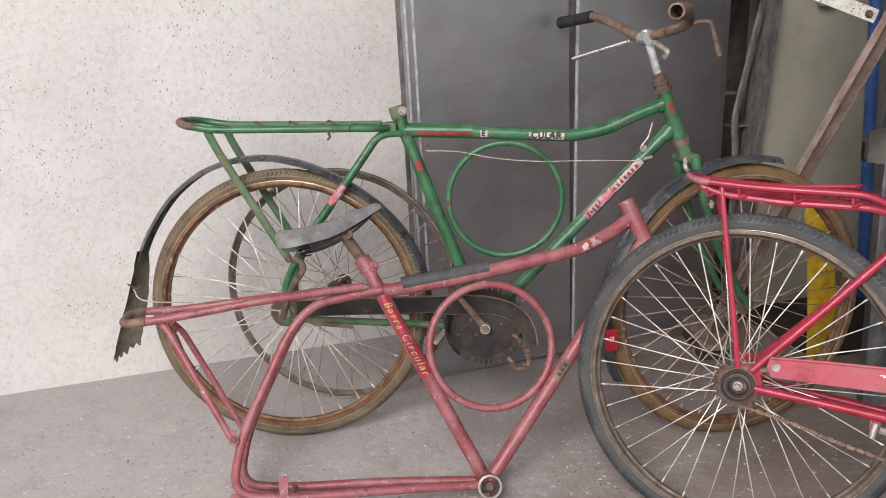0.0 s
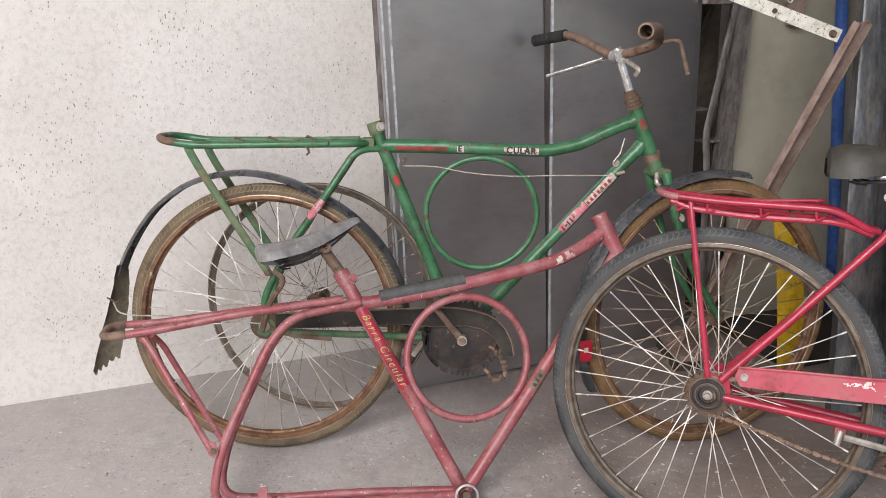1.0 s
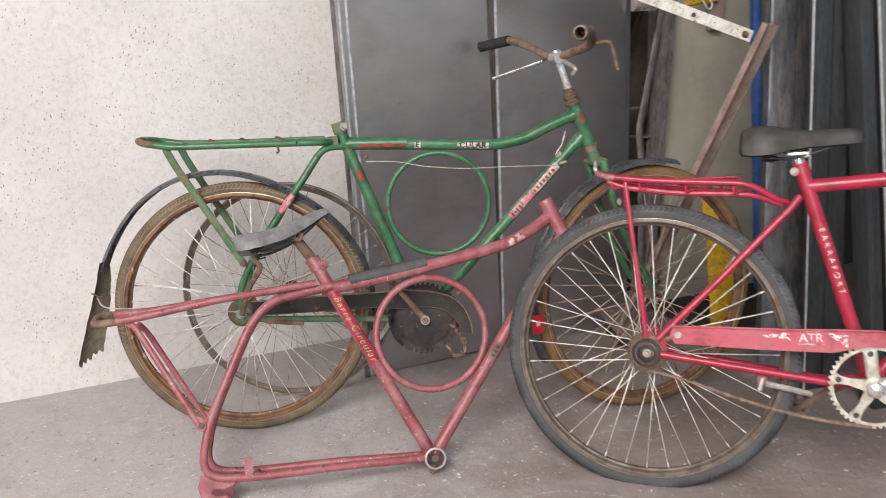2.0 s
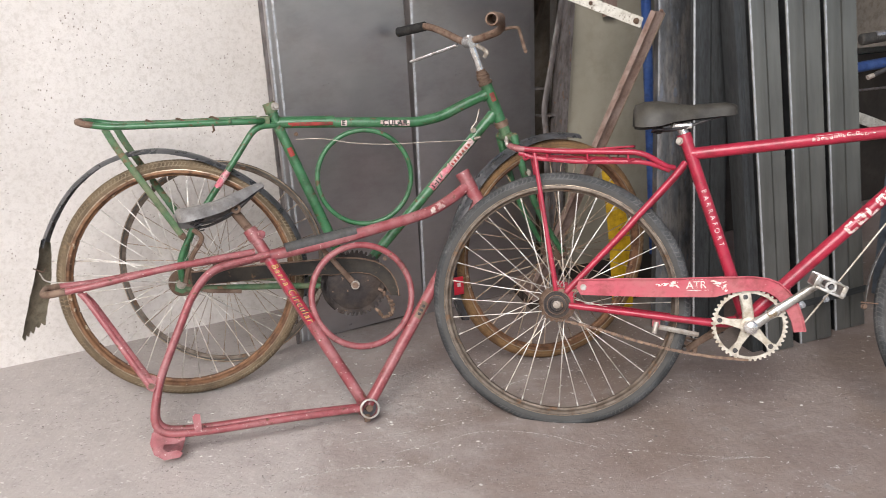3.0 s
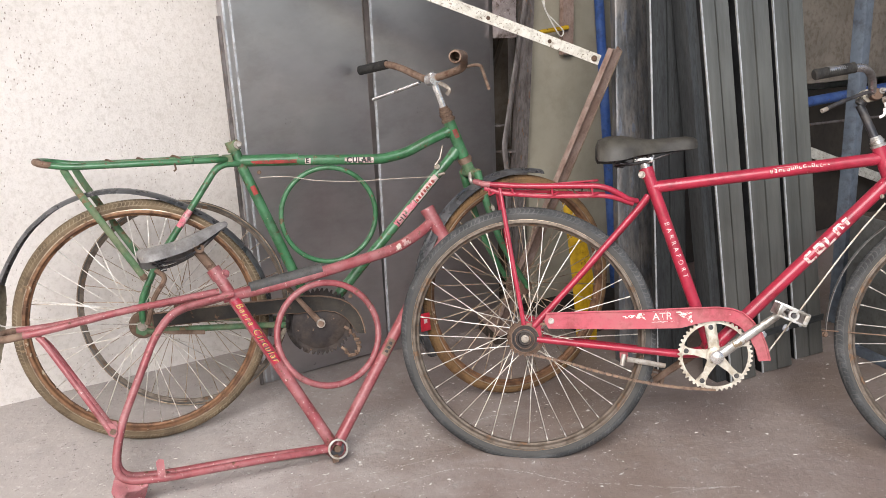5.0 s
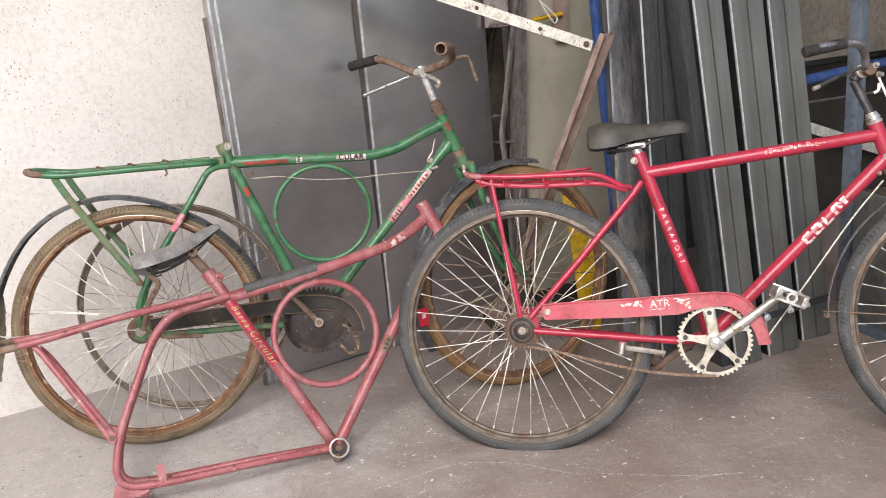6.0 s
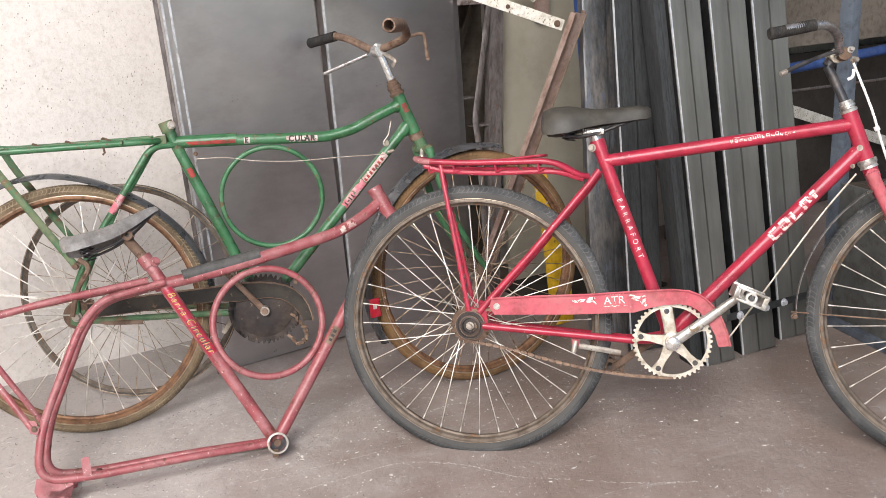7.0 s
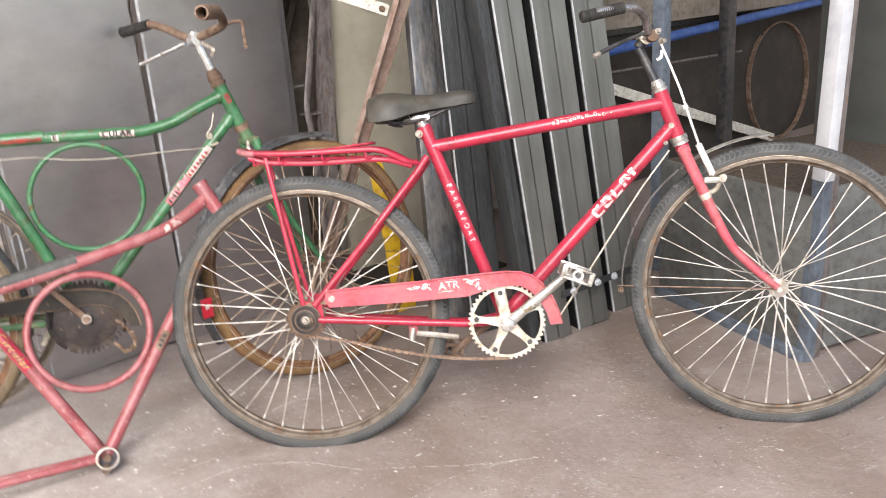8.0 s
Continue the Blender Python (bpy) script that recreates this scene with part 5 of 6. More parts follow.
# ---- red bicycle ----
def red_bicycle():
    n = Vector((-0.461, -1, 0.214)).normalized()
    m = basis((0, 0, 0), n)
    m.translation = Vector((0.486, -0.343, 0.312)) - m.to_3x3() @ Vector((0, 0, 0.335))
    inv = m.inverted()
    b = thing("bicycle", m, "red bicycle with black saddle, rack and half-flat black tyres", "bicycle", "bicycles in the garage")
    F = (0, -1, 0)
    bb = P(0.475, -0.026)
    st_top = P(0.309, 0.432)
    part("seat_tube", tube([bb, st_top], 0.0152, 16), red_paint, b)
    part("seat_clamp", tube([P(0.315, 0.412), P(0.307, 0.436)], 0.0178, 16), red_paint, b)
    part("clamp_bolt", bolt(P(0.297, 0.418, -0.014), (-0.3, -1, 0), 0.0062, 0.010), rim_grey, b)
    part("seat_post", tube([st_top, P(0.300, 0.455)], 0.0125, 14), chrome, b)
    ht, hb = P(0.861, 0.487), P(0.903, 0.369)
    hd = (hb - ht).normalized()
    part("top_tube", tube([P(0.325, 0.386), P(0.872, 0.455)], 0.0155, 16), red_paint, b)
    part("down_tube", tube([P(0.889, 0.401), bb], 0.0168, 16), red_paint, b)
    part("head_tube", tube([ht, hb], 0.0172, 16), red_paint, b)
    part("bottom_bracket", tube([bb + Vector((0, -0.036, 0)), bb + Vector((0, 0.036, 0))], 0.022, 18, up=(0, 0, 1)), red_paint, b)
    for s in (-1, 1):
        lo = 0.009 if s > 0 else 0.0
        part("seat_stay", tube([P(0.312, 0.365 - lo, 0.014 * s), P(0.29, 0.335 - lo, 0.024 * s), P(0.15, 0.17 - lo, 0.036 * s), P(0.028, 0.034 - lo, 0.061 * s)], 0.0083, 10), red_paint, b)
        part("chain_stay", tube(fillet([P(0.47, -0.03, 0.02 * s), P(0.40, -0.034 - 1.4 * lo, 0.042 * s), P(0.036, -1.4 * lo, 0.061 * s)], 0.05), [0.0115 - 0.003 * k / 8 for k in range(9)], 10), red_paint, b)
        part("rack_leg", tube(fillet([P(-0.062 - 2 * lo, 0.392, 0.05 * s), P(-0.056 - 2 * lo, 0.36, 0.054 * s), P(0.003 - lo, 0.036, 0.064 * s)], 0.03), 0.0056, 10, flat=0.75), red_paint, b)
        part("dropout", plate([(0.05, 0.325), (0.045, 0.372), (0.0, 0.382), (-0.012, 0.352), (-0.008, 0.325), (0.02, 0.318)], 0.056 * s, 0.06 * s), red_paint, b)
    rail = fillet([P(0.285, 0.352, -0.018), P(0.268, 0.354, -0.035), P(0.205, 0.390, -0.052), P(0.0, 0.390, -0.056), P(-0.105, 0.396, -0.055), P(-0.128, 0.403, -0.03), P(-0.128, 0.403, 0.03),
                   P(-0.105, 0.396, 0.055), P(0.0, 0.390, 0.056), P(0.205, 0.390, 0.052), P(0.268, 0.354, 0.035), P(0.285, 0.352, 0.018)], 0.03, 4)
    r = part("rack", tube(rail, 0.0072, 10, up=(0, 0, 1)), red_paint, b, "red tubular luggage rack")
    part("worn_end", tube(fillet([P(-0.085, 0.3945, -0.0555), P(-0.105, 0.396, -0.055), P(-0.128, 0.403, -0.03), P(-0.128, 0.403, 0.03)], 0.03, 4), 0.0075, 10, up=(0, 0, 1)), pink_paint, r)
    part("lower_rail", tube(fillet([P(0.275, 0.345, -0.03), P(0.215, 0.366, -0.046), P(0.05, 0.364, -0.048), P(-0.06, 0.372, -0.05), P(-0.10, 0.385, -0.052)], 0.03, 4), 0.006, 8), red_paint, r)
    part("lower_rail", tube(fillet([P(0.275, 0.345, 0.03), P(0.215, 0.366, 0.046), P(0.05, 0.364, 0.048), P(-0.06, 0.372, 0.05), P(-0.10, 0.385, 0.052)], 0.03, 4), 0.006, 8), red_paint, r)
    for y, z0 in ((-0.034, 0.377), (-0.012, 0.379), (0.012, 0.379), (0.034, 0.377)):
        part("wire_rod", tube(fillet([P(-0.11, 0.390, y), P(-0.04, z0, y), P(0.13, z0 - 0.004, y), P(0.205, 0.372, y * 0.9)], 0.03, 4), 0.003, 6), red_paint, r)
    part("wire_clip", tube(fillet([P(0.118, 0.398, -0.03), P(0.128, 0.372, -0.036), P(0.145, 0.366, -0.034), P(0.15, 0.396, -0.028)], 0.008, 3), 0.0024, 6), rust, r)
    part("spring_flap", tube(fillet([P(0.01, 0.39, -0.022), P(0.185, 0.404, -0.022), P(0.19, 0.404, 0.022), P(0.01, 0.39, 0.022)], 0.012, 3), 0.003, 8, up=(0, 0, 1)), red_paint, r)
    for x in (0.17, 0.07, -0.03, -0.09):
        part("crossbar", tube([P(x, 0.386, -0.054), P(x, 0.382, 0.054)], 0.0035, 8, up=(0, 0, 1)), red_paint, r)
        part("hook", tube(fillet([P(x + 0.018, 0.374, -0.054), P(x + 0.004, 0.366, -0.058), P(x + 0.002, 0.383, -0.056)], 0.006, 3), 0.0026, 6), red_paint, r)
    # wheels
    mr = Matrix.Translation(P(0.006, 0.001))
    wheel(b, mr, 0.3355, 0.0212, tyre_black, rim_steel, spoke_steel, rim_grey, phase=0.15, tyre_label="half-flat black tyre with worn tread", squash=m @ mr, hub_r=0.02, hub_w=0.044, spoke_r=0.0013)
    fw = part("freewheel", plate([(x + 0.006, 0.336 + z) for x, z in gear(0.0475, 0.041, 20)], -0.0585, -0.0555), rust, b, "greasy rusty freewheel with worn teeth")
    part("body", lathe([(0.0, -0.056), (0.036, -0.056), (0.036, -0.0605), (0.034, -0.0625), (0.0305, -0.0625), (0.0295, -0.0600), (0.0255, -0.0600), (0.0245, -0.0655), (0.0185, -0.0665), (0.0165, -0.0620), (0.0, -0.0620)], 32, close=False, at=(0.006, -0.002, 0.336)), ring_dark, fw)
    part("ring_edge", lathe([(0.0345, -0.0625), (0.0362, -0.0612), (0.0362, -0.0640), (0.0345, -0.0645)], 32, at=(0.006, -0.002, 0.336)), rust_tan, fw)
    part("ring_edge", lathe([(0.0235, -0.0660), (0.0250, -0.0650), (0.0250, -0.0675), (0.0235, -0.0680)], 32, at=(0.006, -0.002, 0.336)), rust_tan, fw)
    part("axle_nut", bolt(P(0.006, 0.001, -0.064), (0, -1, 0), 0.0066, 0.016), rim_grey, b)
    fh = P(1.122, 0.0095)
    turn = pose(0, 0, 0, 0, 0, -12.0)
    mf = Matrix.Translation(fh) @ turn
    wheel(b, mf, 0.340, 0.0212, tyre_black, rim_steel, spoke_steel, rim_grey, phase=0.45, tyre_label="black tyre with worn tread", squash=m @ mf, hub_r=0.014, hub_w=0.043, spoke_r=0.0014)
    # fork
    crown = P(0.913, 0.342)
    part("fork_crown", tube([hb, crown], 0.0165, 16), red_paint, b)
    part("fork_crown_bridge", tube([crown + turn @ Vector((0, -0.042, 0)), crown + turn @ Vector((0, 0.042, 0))], 0.0145, 12, up=(0, 0, 1)), red_paint, b)
    for s in (-1, 1):
        side = lambda u, v, y: P(u, v) + turn @ Vector((0, y * s, 0))
        pts = smooth_path([side(0.909, 0.348, 0.042), side(0.946, 0.264, 0.044), side(0.982, 0.182, 0.047), side(1.015, 0.118, 0.049), side(1.062, 0.064, 0.051), side(1.118, 0.014, 0.053)], 5)
        part("fork_blade", tube(pts, [0.0138 - 0.0055 * i / 25 for i in range(26)], 12), guard_red, b)
        part("band", wrap(side(0.946, 0.264, 0.044), side(0.982, 0.182, 0.047), 0.0122, 0.024, 0.038, -0.035, 0.035, F, seg=20), alloy, b)
    # front mudguard remains and its stays
    mg = part("front_mudguard", mudguard(lambda a: 0.362, 92, 126, 0.019, 0.006, steps=14), dull_alloy, b, "bent grey mudguard remnant")
    mg.matrix_local = mf
    mg = part("front_mudguard_stay", mudguard(lambda a: 0.362, 118, 180, 0.012, 0.003, steps=20), dark_chrome, b)
    mg.matrix_local = mf
    part("stay_bolt", bolt(mf @ Vector((-0.362, -0.014, 0.0)), (0, -1, 0), 0.005, 0.01), rust_tan, b)
    part("stay_wire", tube([mf @ Vector((-0.37, -0.012, 0.01)), mf @ Vector((0.0, -0.05, 0.0))], 0.0018, 6), rust_tan, b)
    # stem and handlebar
    part("headset_cup", lathe([(0.0105, -0.006), (0.0182, -0.005), (0.0188, 0.001), (0.0155, 0.003), (0.0155, 0.006), (0.0175, 0.007), (0.0175, 0.011), (0.0145, 0.012), (0.0145, 0.017), (0.0128, 0.018), (0.0128, 0.022), (0.0105, 0.022)], 20, axis="Z"), dull_alloy, b, "pale corroded headset").matrix_local = Matrix.Translation(ht) @ (-hd).to_track_quat("Z", "Y").to_matrix().to_4x4()
    part("headset_cup", lathe([(0.011, -0.01), (0.0205, -0.008), (0.021, 0.0), (0.018, 0.007), (0.02, 0.012), (0.011, 0.014)], 20, axis="Z"), dull_alloy, b).matrix_local = Matrix.Translation(hb) @ hd.to_track_quat("Z", "Y").to_matrix().to_4x4()
    sp = P(0.815, 0.585)
    part("stem", tube([ht, P(0.822, 0.572), sp], 0.0102, 14), dark_steel, b, "dark handlebar stem")
    sc = P(0.832, 0.606)
    part("stem_clamp", tube([sc + Vector((0, -0.022, 0)), sc + Vector((0, 0.022, 0))], 0.0165, 12, up=(0, 0, 1)), alloy, b, "pale brassy bar clamp")
    part("stem_neck", tube([sp, sc], 0.0125, 12), dark_steel, b)
    bar = smooth_path([P(0.832, 0.606, 0.06), P(0.832, 0.606, 0.0), P(0.828, 0.612, -0.05), P(0.814, 0.640, -0.09), P(0.783, 0.654, -0.142), P(0.742, 0.651, -0.172), P(0.69, 0.645, -0.188)], 6)
    hbar = part("handlebar", tube(bar, 0.0092, 14, up=(0, 0, 1)), dark_chrome, b, "dull chrome handlebar bent back to one grip")
    g0, g1 = P(0.662, 0.636, -0.192), P(0.752, 0.653, -0.169)
    bm, mg = ribbed(g0, g1, 0.0114, 17, 0.0010)
    part("grip", bm, grip_rubber, hbar, "black ribbed rubber grip").matrix_local = mg
    part("brake_lever", tube(smooth_path([P(0.848, 0.612, -0.035), P(0.81, 0.607, -0.07), P(0.75, 0.585, -0.11), P(0.70, 0.563, -0.135)], 5), [0.0055] * 4 + [0.0044] * 6 + [0.005] * 6, 10, flat=0.8), dark_steel, hbar, "dark brake lever with bare tip")
    part("lever_tip", tube([P(0.705, 0.565, -0.133), P(0.692, 0.559, -0.138)], 0.0056, 10), rim_grey, hbar)
    part("lever_bracket", lathe([(0.0, -0.016), (0.0135, -0.014), (0.015, -0.004), (0.0135, 0.012), (0.0, 0.014)], 16, close=False, at=tuple(P(0.840, 0.606, -0.036))), rust, hbar)
    part("bracket_bolt", bolt(P(0.850, 0.613, -0.05), (0.3, -1, 0.2), 0.005, 0.010), rim_grey, hbar)
    part("bracket_bolt", bolt(P(0.858, 0.592, -0.044), (0.6, -1, 0), 0.0055, 0.012), rim_grey, hbar)
    part("lever_clip", tube(smooth_path([P(0.858, 0.572, -0.05), P(0.856, 0.556, -0.05), P(0.846, 0.55, -0.05)], 4), 0.0034, 8, flat=0.6), white_plastic, hbar)
    cab = [P(0.857, 0.585, -0.05), P(0.895, 0.485, -0.052), P(0.915, 0.42, -0.05), P(0.945, 0.33, -0.046), P(0.968, 0.282, -0.045)]
    part("brake_cable", tube(smooth_path(cab, 5), 0.0028, 8), white_plastic, b, "white brake cable")
    part("cable_ferrule", tube([P(0.905, 0.447, -0.051), P(0.909, 0.438, -0.051)], 0.006, 8), white_plastic, b)
    part("cable_sleeve", tube([P(0.935, 0.355, -0.047), P(0.966, 0.285, -0.045)], 0.0075, 10), white_plastic, b)
    part("caliper", box((0.05, 0.02, 0.014), P(0.968, 0.272, -0.05), bevel=0.004), dull_alloy, b, "pale alloy brake caliper")
    part("caliper_arm", tube(smooth_path([P(0.985, 0.28, -0.05), P(0.975, 0.25, -0.04), P(0.955, 0.24, -0.03)], 4), 0.006, 8), alloy, b)
    part("caliper_nut", bolt(P(0.985, 0.276, -0.06), (0.2, -1, 0), 0.006, 0.008), alloy, b)
    # bare wire under the down tube
    part("gear_wire", tube(smooth_path([P(0.875, 0.345, -0.02), P(0.80, 0.25, -0.02), P(0.68, 0.08, -0.03), P(0.6, -0.03, -0.04)], 6), 0.0022, 6), alloy, b)
    part("cable_stop", bolt(P(0.868, 0.362, -0.016), (0.1, -1, 0), 0.0035, 0.006), rim_grey, b)
    part("cable_stop", bolt(P(0.882, 0.402, -0.017), (0, -1, 0), 0.0045, 0.003), rim_grey, b)
    # chain guard
    gd = [(0.060, 0.068), (0.16, 0.074), (0.287, 0.079), (0.40, 0.087), (0.477, 0.091), (0.512, 0.088), (0.537, 0.079), (0.56, 0.06), (0.582, 0.029), (0.595, -0.003), (0.603, -0.037), (0.577, -0.040), (0.570, -0.014), (0.559, 0.009), (0.546, 0.029), (0.531, 0.045), (0.512, 0.055), (0.491, 0.058), (0.46, 0.056), (0.431, 0.050), (0.391, 0.038), (0.25, 0.032), (0.066, 0.030), (0.055, 0.048)]
    guard = part("chain_guard", plate([(x, z + 0.335) for x, z in gd], -0.075, -0.062), guard_red, b, "faded red chain guard with scuffed white print")
    part("rim_bead", tube([P(x, z, -0.076) for x, z in gd[:11]], 0.0028, 6), guard_red, guard)
    part("guard_bolt", bolt(P(0.072, 0.05, -0.075), (0, -1, 0), 0.0052, 0.008), dull_alloy, guard)
    Y = -0.0756
    scuffs([(0.268, 0.400, 0.030, 0.007, 4), (0.292, 0.402, 0.022, 0.013, 28), (0.300, 0.398, 0.016, 0.006, -55), (0.256, 0.397, 0.014, 0.004, -12)], Y, guard, letter_white, 3)
    scuffs([(0.402, 0.409, 0.034, 0.006, 12), (0.398, 0.400, 0.030, 0.005, -28), (0.412, 0.400, 0.016, 0.008, 62), (0.388, 0.412, 0.018, 0.007, -8), (0.417, 0.392, 0.010, 0.008, 80)], Y, guard, letter_white, 5)
    scuffs([(0.345, 0.4155, 0.046, 0.0022, 3), (0.348, 0.388, 0.056, 0.0018, 3), (0.345, 0.4185, 0.024, 0.0018, 3)], Y, guard, letter_white, 7)
    lettering("ATR", 0.0255, P(0.322, 0.064, -0.0756 + 1.0), P(0.377, 0.068, -0.0756 + 1.0), 1.0, 0.0, F, letter_white, guard, spacing=1.0, lift=0.0003)
    # chainwheel with five arms
    c = P(0.476, -0.030)
    g = gear(0.090, 0.085, 46)
    bm = bmesh.new()
    no = len(g)
    inner = [(0.0785 * math.cos(math.atan2(z, x)), 0.0785 * math.sin(math.atan2(z, x))) for x, z in g]
    ro = [[bm.verts.new((c.x + x, y, c.z + z)) for x, z in pts] for pts, y in ((g, -0.060), (inner, -0.060), (g, -0.056), (inner, -0.056))]
    for i in range(no):
        j = (i + 1) % no
        bm.faces.new((ro[0][i], ro[0][j], ro[1][j], ro[1][i]))
        bm.faces.new((ro[2][i], ro[3][i], ro[3][j], ro[2][j]))
        bm.faces.new((ro[0][i], ro[2][i], ro[2][j], ro[0][j]))
        bm.faces.new((ro[1][i], ro[1][j], ro[3][j], ro[3][i]))
    ring = part("chainwheel", bm, alloy, b, "pale alloy chainwheel with five arms")
    for k in range(5):
        a = radians(100 + 72 * k)
        d, s = Vector((math.cos(a), 0, math.sin(a))), Vector((-math.sin(a), 0, math.cos(a)))
        out = [c + d * 0.012 - s * 0.013, c + d * 0.05 - s * 0.0075, c + d * 0.068 - s * 0.0085, c + d * 0.080 - s * 0.014, c + d * 0.080 + s * 0.014, c + d * 0.068 + s * 0.0085, c + d * 0.05 + s * 0.0075, c + d * 0.012 + s * 0.013]
        part("arm", plate([(q.x, q.z) for q in out], -0.065, -0.058), alloy, ring)
        part("arm_bolt", bolt(c + d * 0.071 + Vector((0, -0.065, 0)), (0, -1, 0), 0.0042, 0.003), dark_steel, ring)
    part("spider_hub", lathe([(0.0, -0.07), (0.022, -0.068), (0.024, -0.056), (0.0, -0.054)], 24, close=False, at=(c.x, 0, c.z)), alloy, ring)
    pe = P(0.632, 0.088, -0.10)
    crank = part("crank", tube([c + Vector((0, -0.085, 0)), pe + Vector((0, 0.012, 0))], [0.0125, 0.009], 12, flat=0.7), dull_alloy, b, "dull grey alloy crank")
    part("crank_boss", lathe([(0.0, -0.098), (0.012, -0.097), (0.0165, -0.093), (0.0165, -0.07), (0.0, -0.069)], 20, close=False, at=(c.x, 0, c.z)), chrome, crank)

    def pedal(at, turn, y, mat):
        pm = Matrix.Translation(at) @ pose(0, 0, 0, 0, turn, 0) @ Matrix.Diagonal((0.9, 1, 0.9, 1))
        p = part("pedal", tube([(0, 0.02 * y, 0), (0, -0.08 * y, 0)], 0.006, 10, up=(0, 0, 1)), dark_steel, b, "worn alloy platform pedal")
        p.matrix_local = pm
        for yy in (-0.012, -0.075):
            bm = bmesh.new()
            for sx in (-1, 1):
                box((0.008, 0.005, 0.032), (0.036 * sx, yy * y, 0), bm=bm, bevel=0.001)
            for sz in (-1, 1):
                box((0.076, 0.005, 0.006), (0, yy * y, 0.0145 * sz), bm=bm, bevel=0.001)
            lathe([(0.008, -0.003), (0.014, -0.003), (0.014, 0.003), (0.008, 0.003)], 16, bm=bm, at=(0, yy * y, 0))
            part("side_plate", bm, mat, p)
        for sx in (-1, 1):
            part("bar", box((0.012, 0.066, 0.028), (0.034 * sx, -0.044 * y, 0), bevel=0.002), mat, p)

    pedal(pe, 22, 1, dull_alloy)
    part("crank", tube([c + Vector((0, 0.08, 0)), P(0.335, -0.135, 0.09)], [0.012, 0.008], 12, flat=0.7), rust_tan, b, "grimy far crank")
    pedal(P(0.335, -0.128, 0.10), 10, -1, rust_tan)
    # kick stand stub and chain
    part("stand_bracket", box((0.02, 0.02, 0.03), P(0.255, -0.036, -0.03), bevel=0.003), guard_red, b)
    part("stand_bolt", tube([P(0.25, -0.064, -0.05), P(0.256, -0.036, -0.045)], 0.0065, 10), rim_grey, b)
    part("kick_stand", tube([P(0.262, -0.049, -0.04), P(0.36, -0.068, -0.02)], 0.0068, 10, flat=0.55), rim_grey, b, "folded steel kick stand")
    low = smooth_path([P(0.0, -0.037, -0.0575), P(0.1, -0.056, -0.0575), P(0.2, -0.082, -0.0575), P(0.3, -0.103, -0.0575), P(0.39, -0.114, -0.0575), P(0.47, -0.117, -0.0575)], 12)
    top = [P(0.0, 0.037, -0.0575), P(0.25, 0.046, -0.0575), P(0.47, 0.058, -0.0575)]
    for path in (low, smooth_path(top, 30)):
        bm = bmesh.new()
        acc, last = 0.0, path[0]
        k = 0
        for q in path[1:]:
            acc += (q - last).length
            if acc >= 0.0125:
                acc, k = 0.0, k + 1
                d = (q - last).normalized()
                t = d.to_track_quat("X", "Y").to_matrix().to_4x4()
                for sy in (-1, 1):
                    box((0.0138, 0.0012, 0.0062), (0, (0.0036 if k % 2 else 0.0024) * sy, 0), Matrix.Translation(q) @ pose(0, 0, 0, 0, -math.degrees(math.atan2(d.z, d.x)), 0), bm=bm)
                tube([q + Vector((0.006, -0.0045, 0)), q + Vector((0.006, 0.0045, 0))], 0.0029, 6, bm=bm, up=(0, 0, 1))
            last = q
        tagged(part("chain_run", bm, chain_rust, b, "slack rusty chain"), kind="stuff")
    # saddle
    ms = Matrix.Translation(P(0.182, 0.458)) @ pose(0, 0, 0, 0, -1, 0)
    sd = part("saddle", saddle_mesh(0.252, [(0.0, 0.066, 0.036, 0.036), (0.02, 0.086, 0.048, 0.056), (0.10, 0.10, 0.056, 0.066), (0.25, 0.102, 0.057, 0.064), (0.42, 0.078, 0.050, 0.046), (0.56, 0.05, 0.047, 0.037),
                                            (0.72, 0.036, 0.050, 0.036), (0.88, 0.032, 0.052, 0.034), (0.96, 0.026, 0.049, 0.030), (0.995, 0.014, 0.042, 0.018)]), black_plastic, b, "black moulded saddle with scuffed top")
    sd.matrix_local = ms
    for s in (-1, 1):
        part("saddle_rail", tube(smooth_path([(0.04, 0.06 * s, 0.0), (0.07, 0.04 * s, -0.014), (0.12, 0.022 * s, -0.01), (0.17, 0.014 * s, 0.006), (0.22, 0.008 * s, 0.022)], 5), 0.0035, 8), dark_steel, sd)
        part("coil_spring", coil((0.062, 0.05 * s, -0.02), (0.062, 0.05 * s, 0.016), 0.014, 4, 0.0022), dark_steel, sd, "dark steel coil spring")
    part("seat_clamp", box((0.05, 0.044, 0.016), (0.118, 0, -0.004), bevel=0.004), chrome, sd)
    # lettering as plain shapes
    d0, d1 = bb, P(0.889, 0.401)
    cells = [(0.264, 0.271, -0.008, 0.009), (0.268, 0.285, 0.007, 0.012), (0.268, 0.285, -0.012, -0.006), (0.291, 0.311, -0.011, -0.004), (0.304, 0.311, -0.010, 0.011), (0.292, 0.306, 0.006, 0.012), (0.290, 0.296, -0.008, 0.002),
           (0.317, 0.324, -0.012, 0.010), (0.324, 0.337, -0.012, -0.006), (0.343, 0.350, -0.009, 0.009), (0.346, 0.362, 0.006, 0.012), (0.357, 0.364, -0.004, 0.009), (0.370, 0.377, -0.006, 0.004), (0.368, 0.380, 0.006, 0.011)]
    marks([(0.318 + (a - 0.264) * 1.22, 0.318 + (c - 0.264) * 1.22, e * 1.1, g * 1.1) for a, c, e, g in cells], d0, d1, 0.0168, F, letter_white, b, "white_mark")
    s0 = P(0.325, 0.386)
    lettering("BARRAFORT", 0.0165, s0, bb, 0.0152, 0.094, F, letter_white, b, spacing=1.85, b_off=0.001)
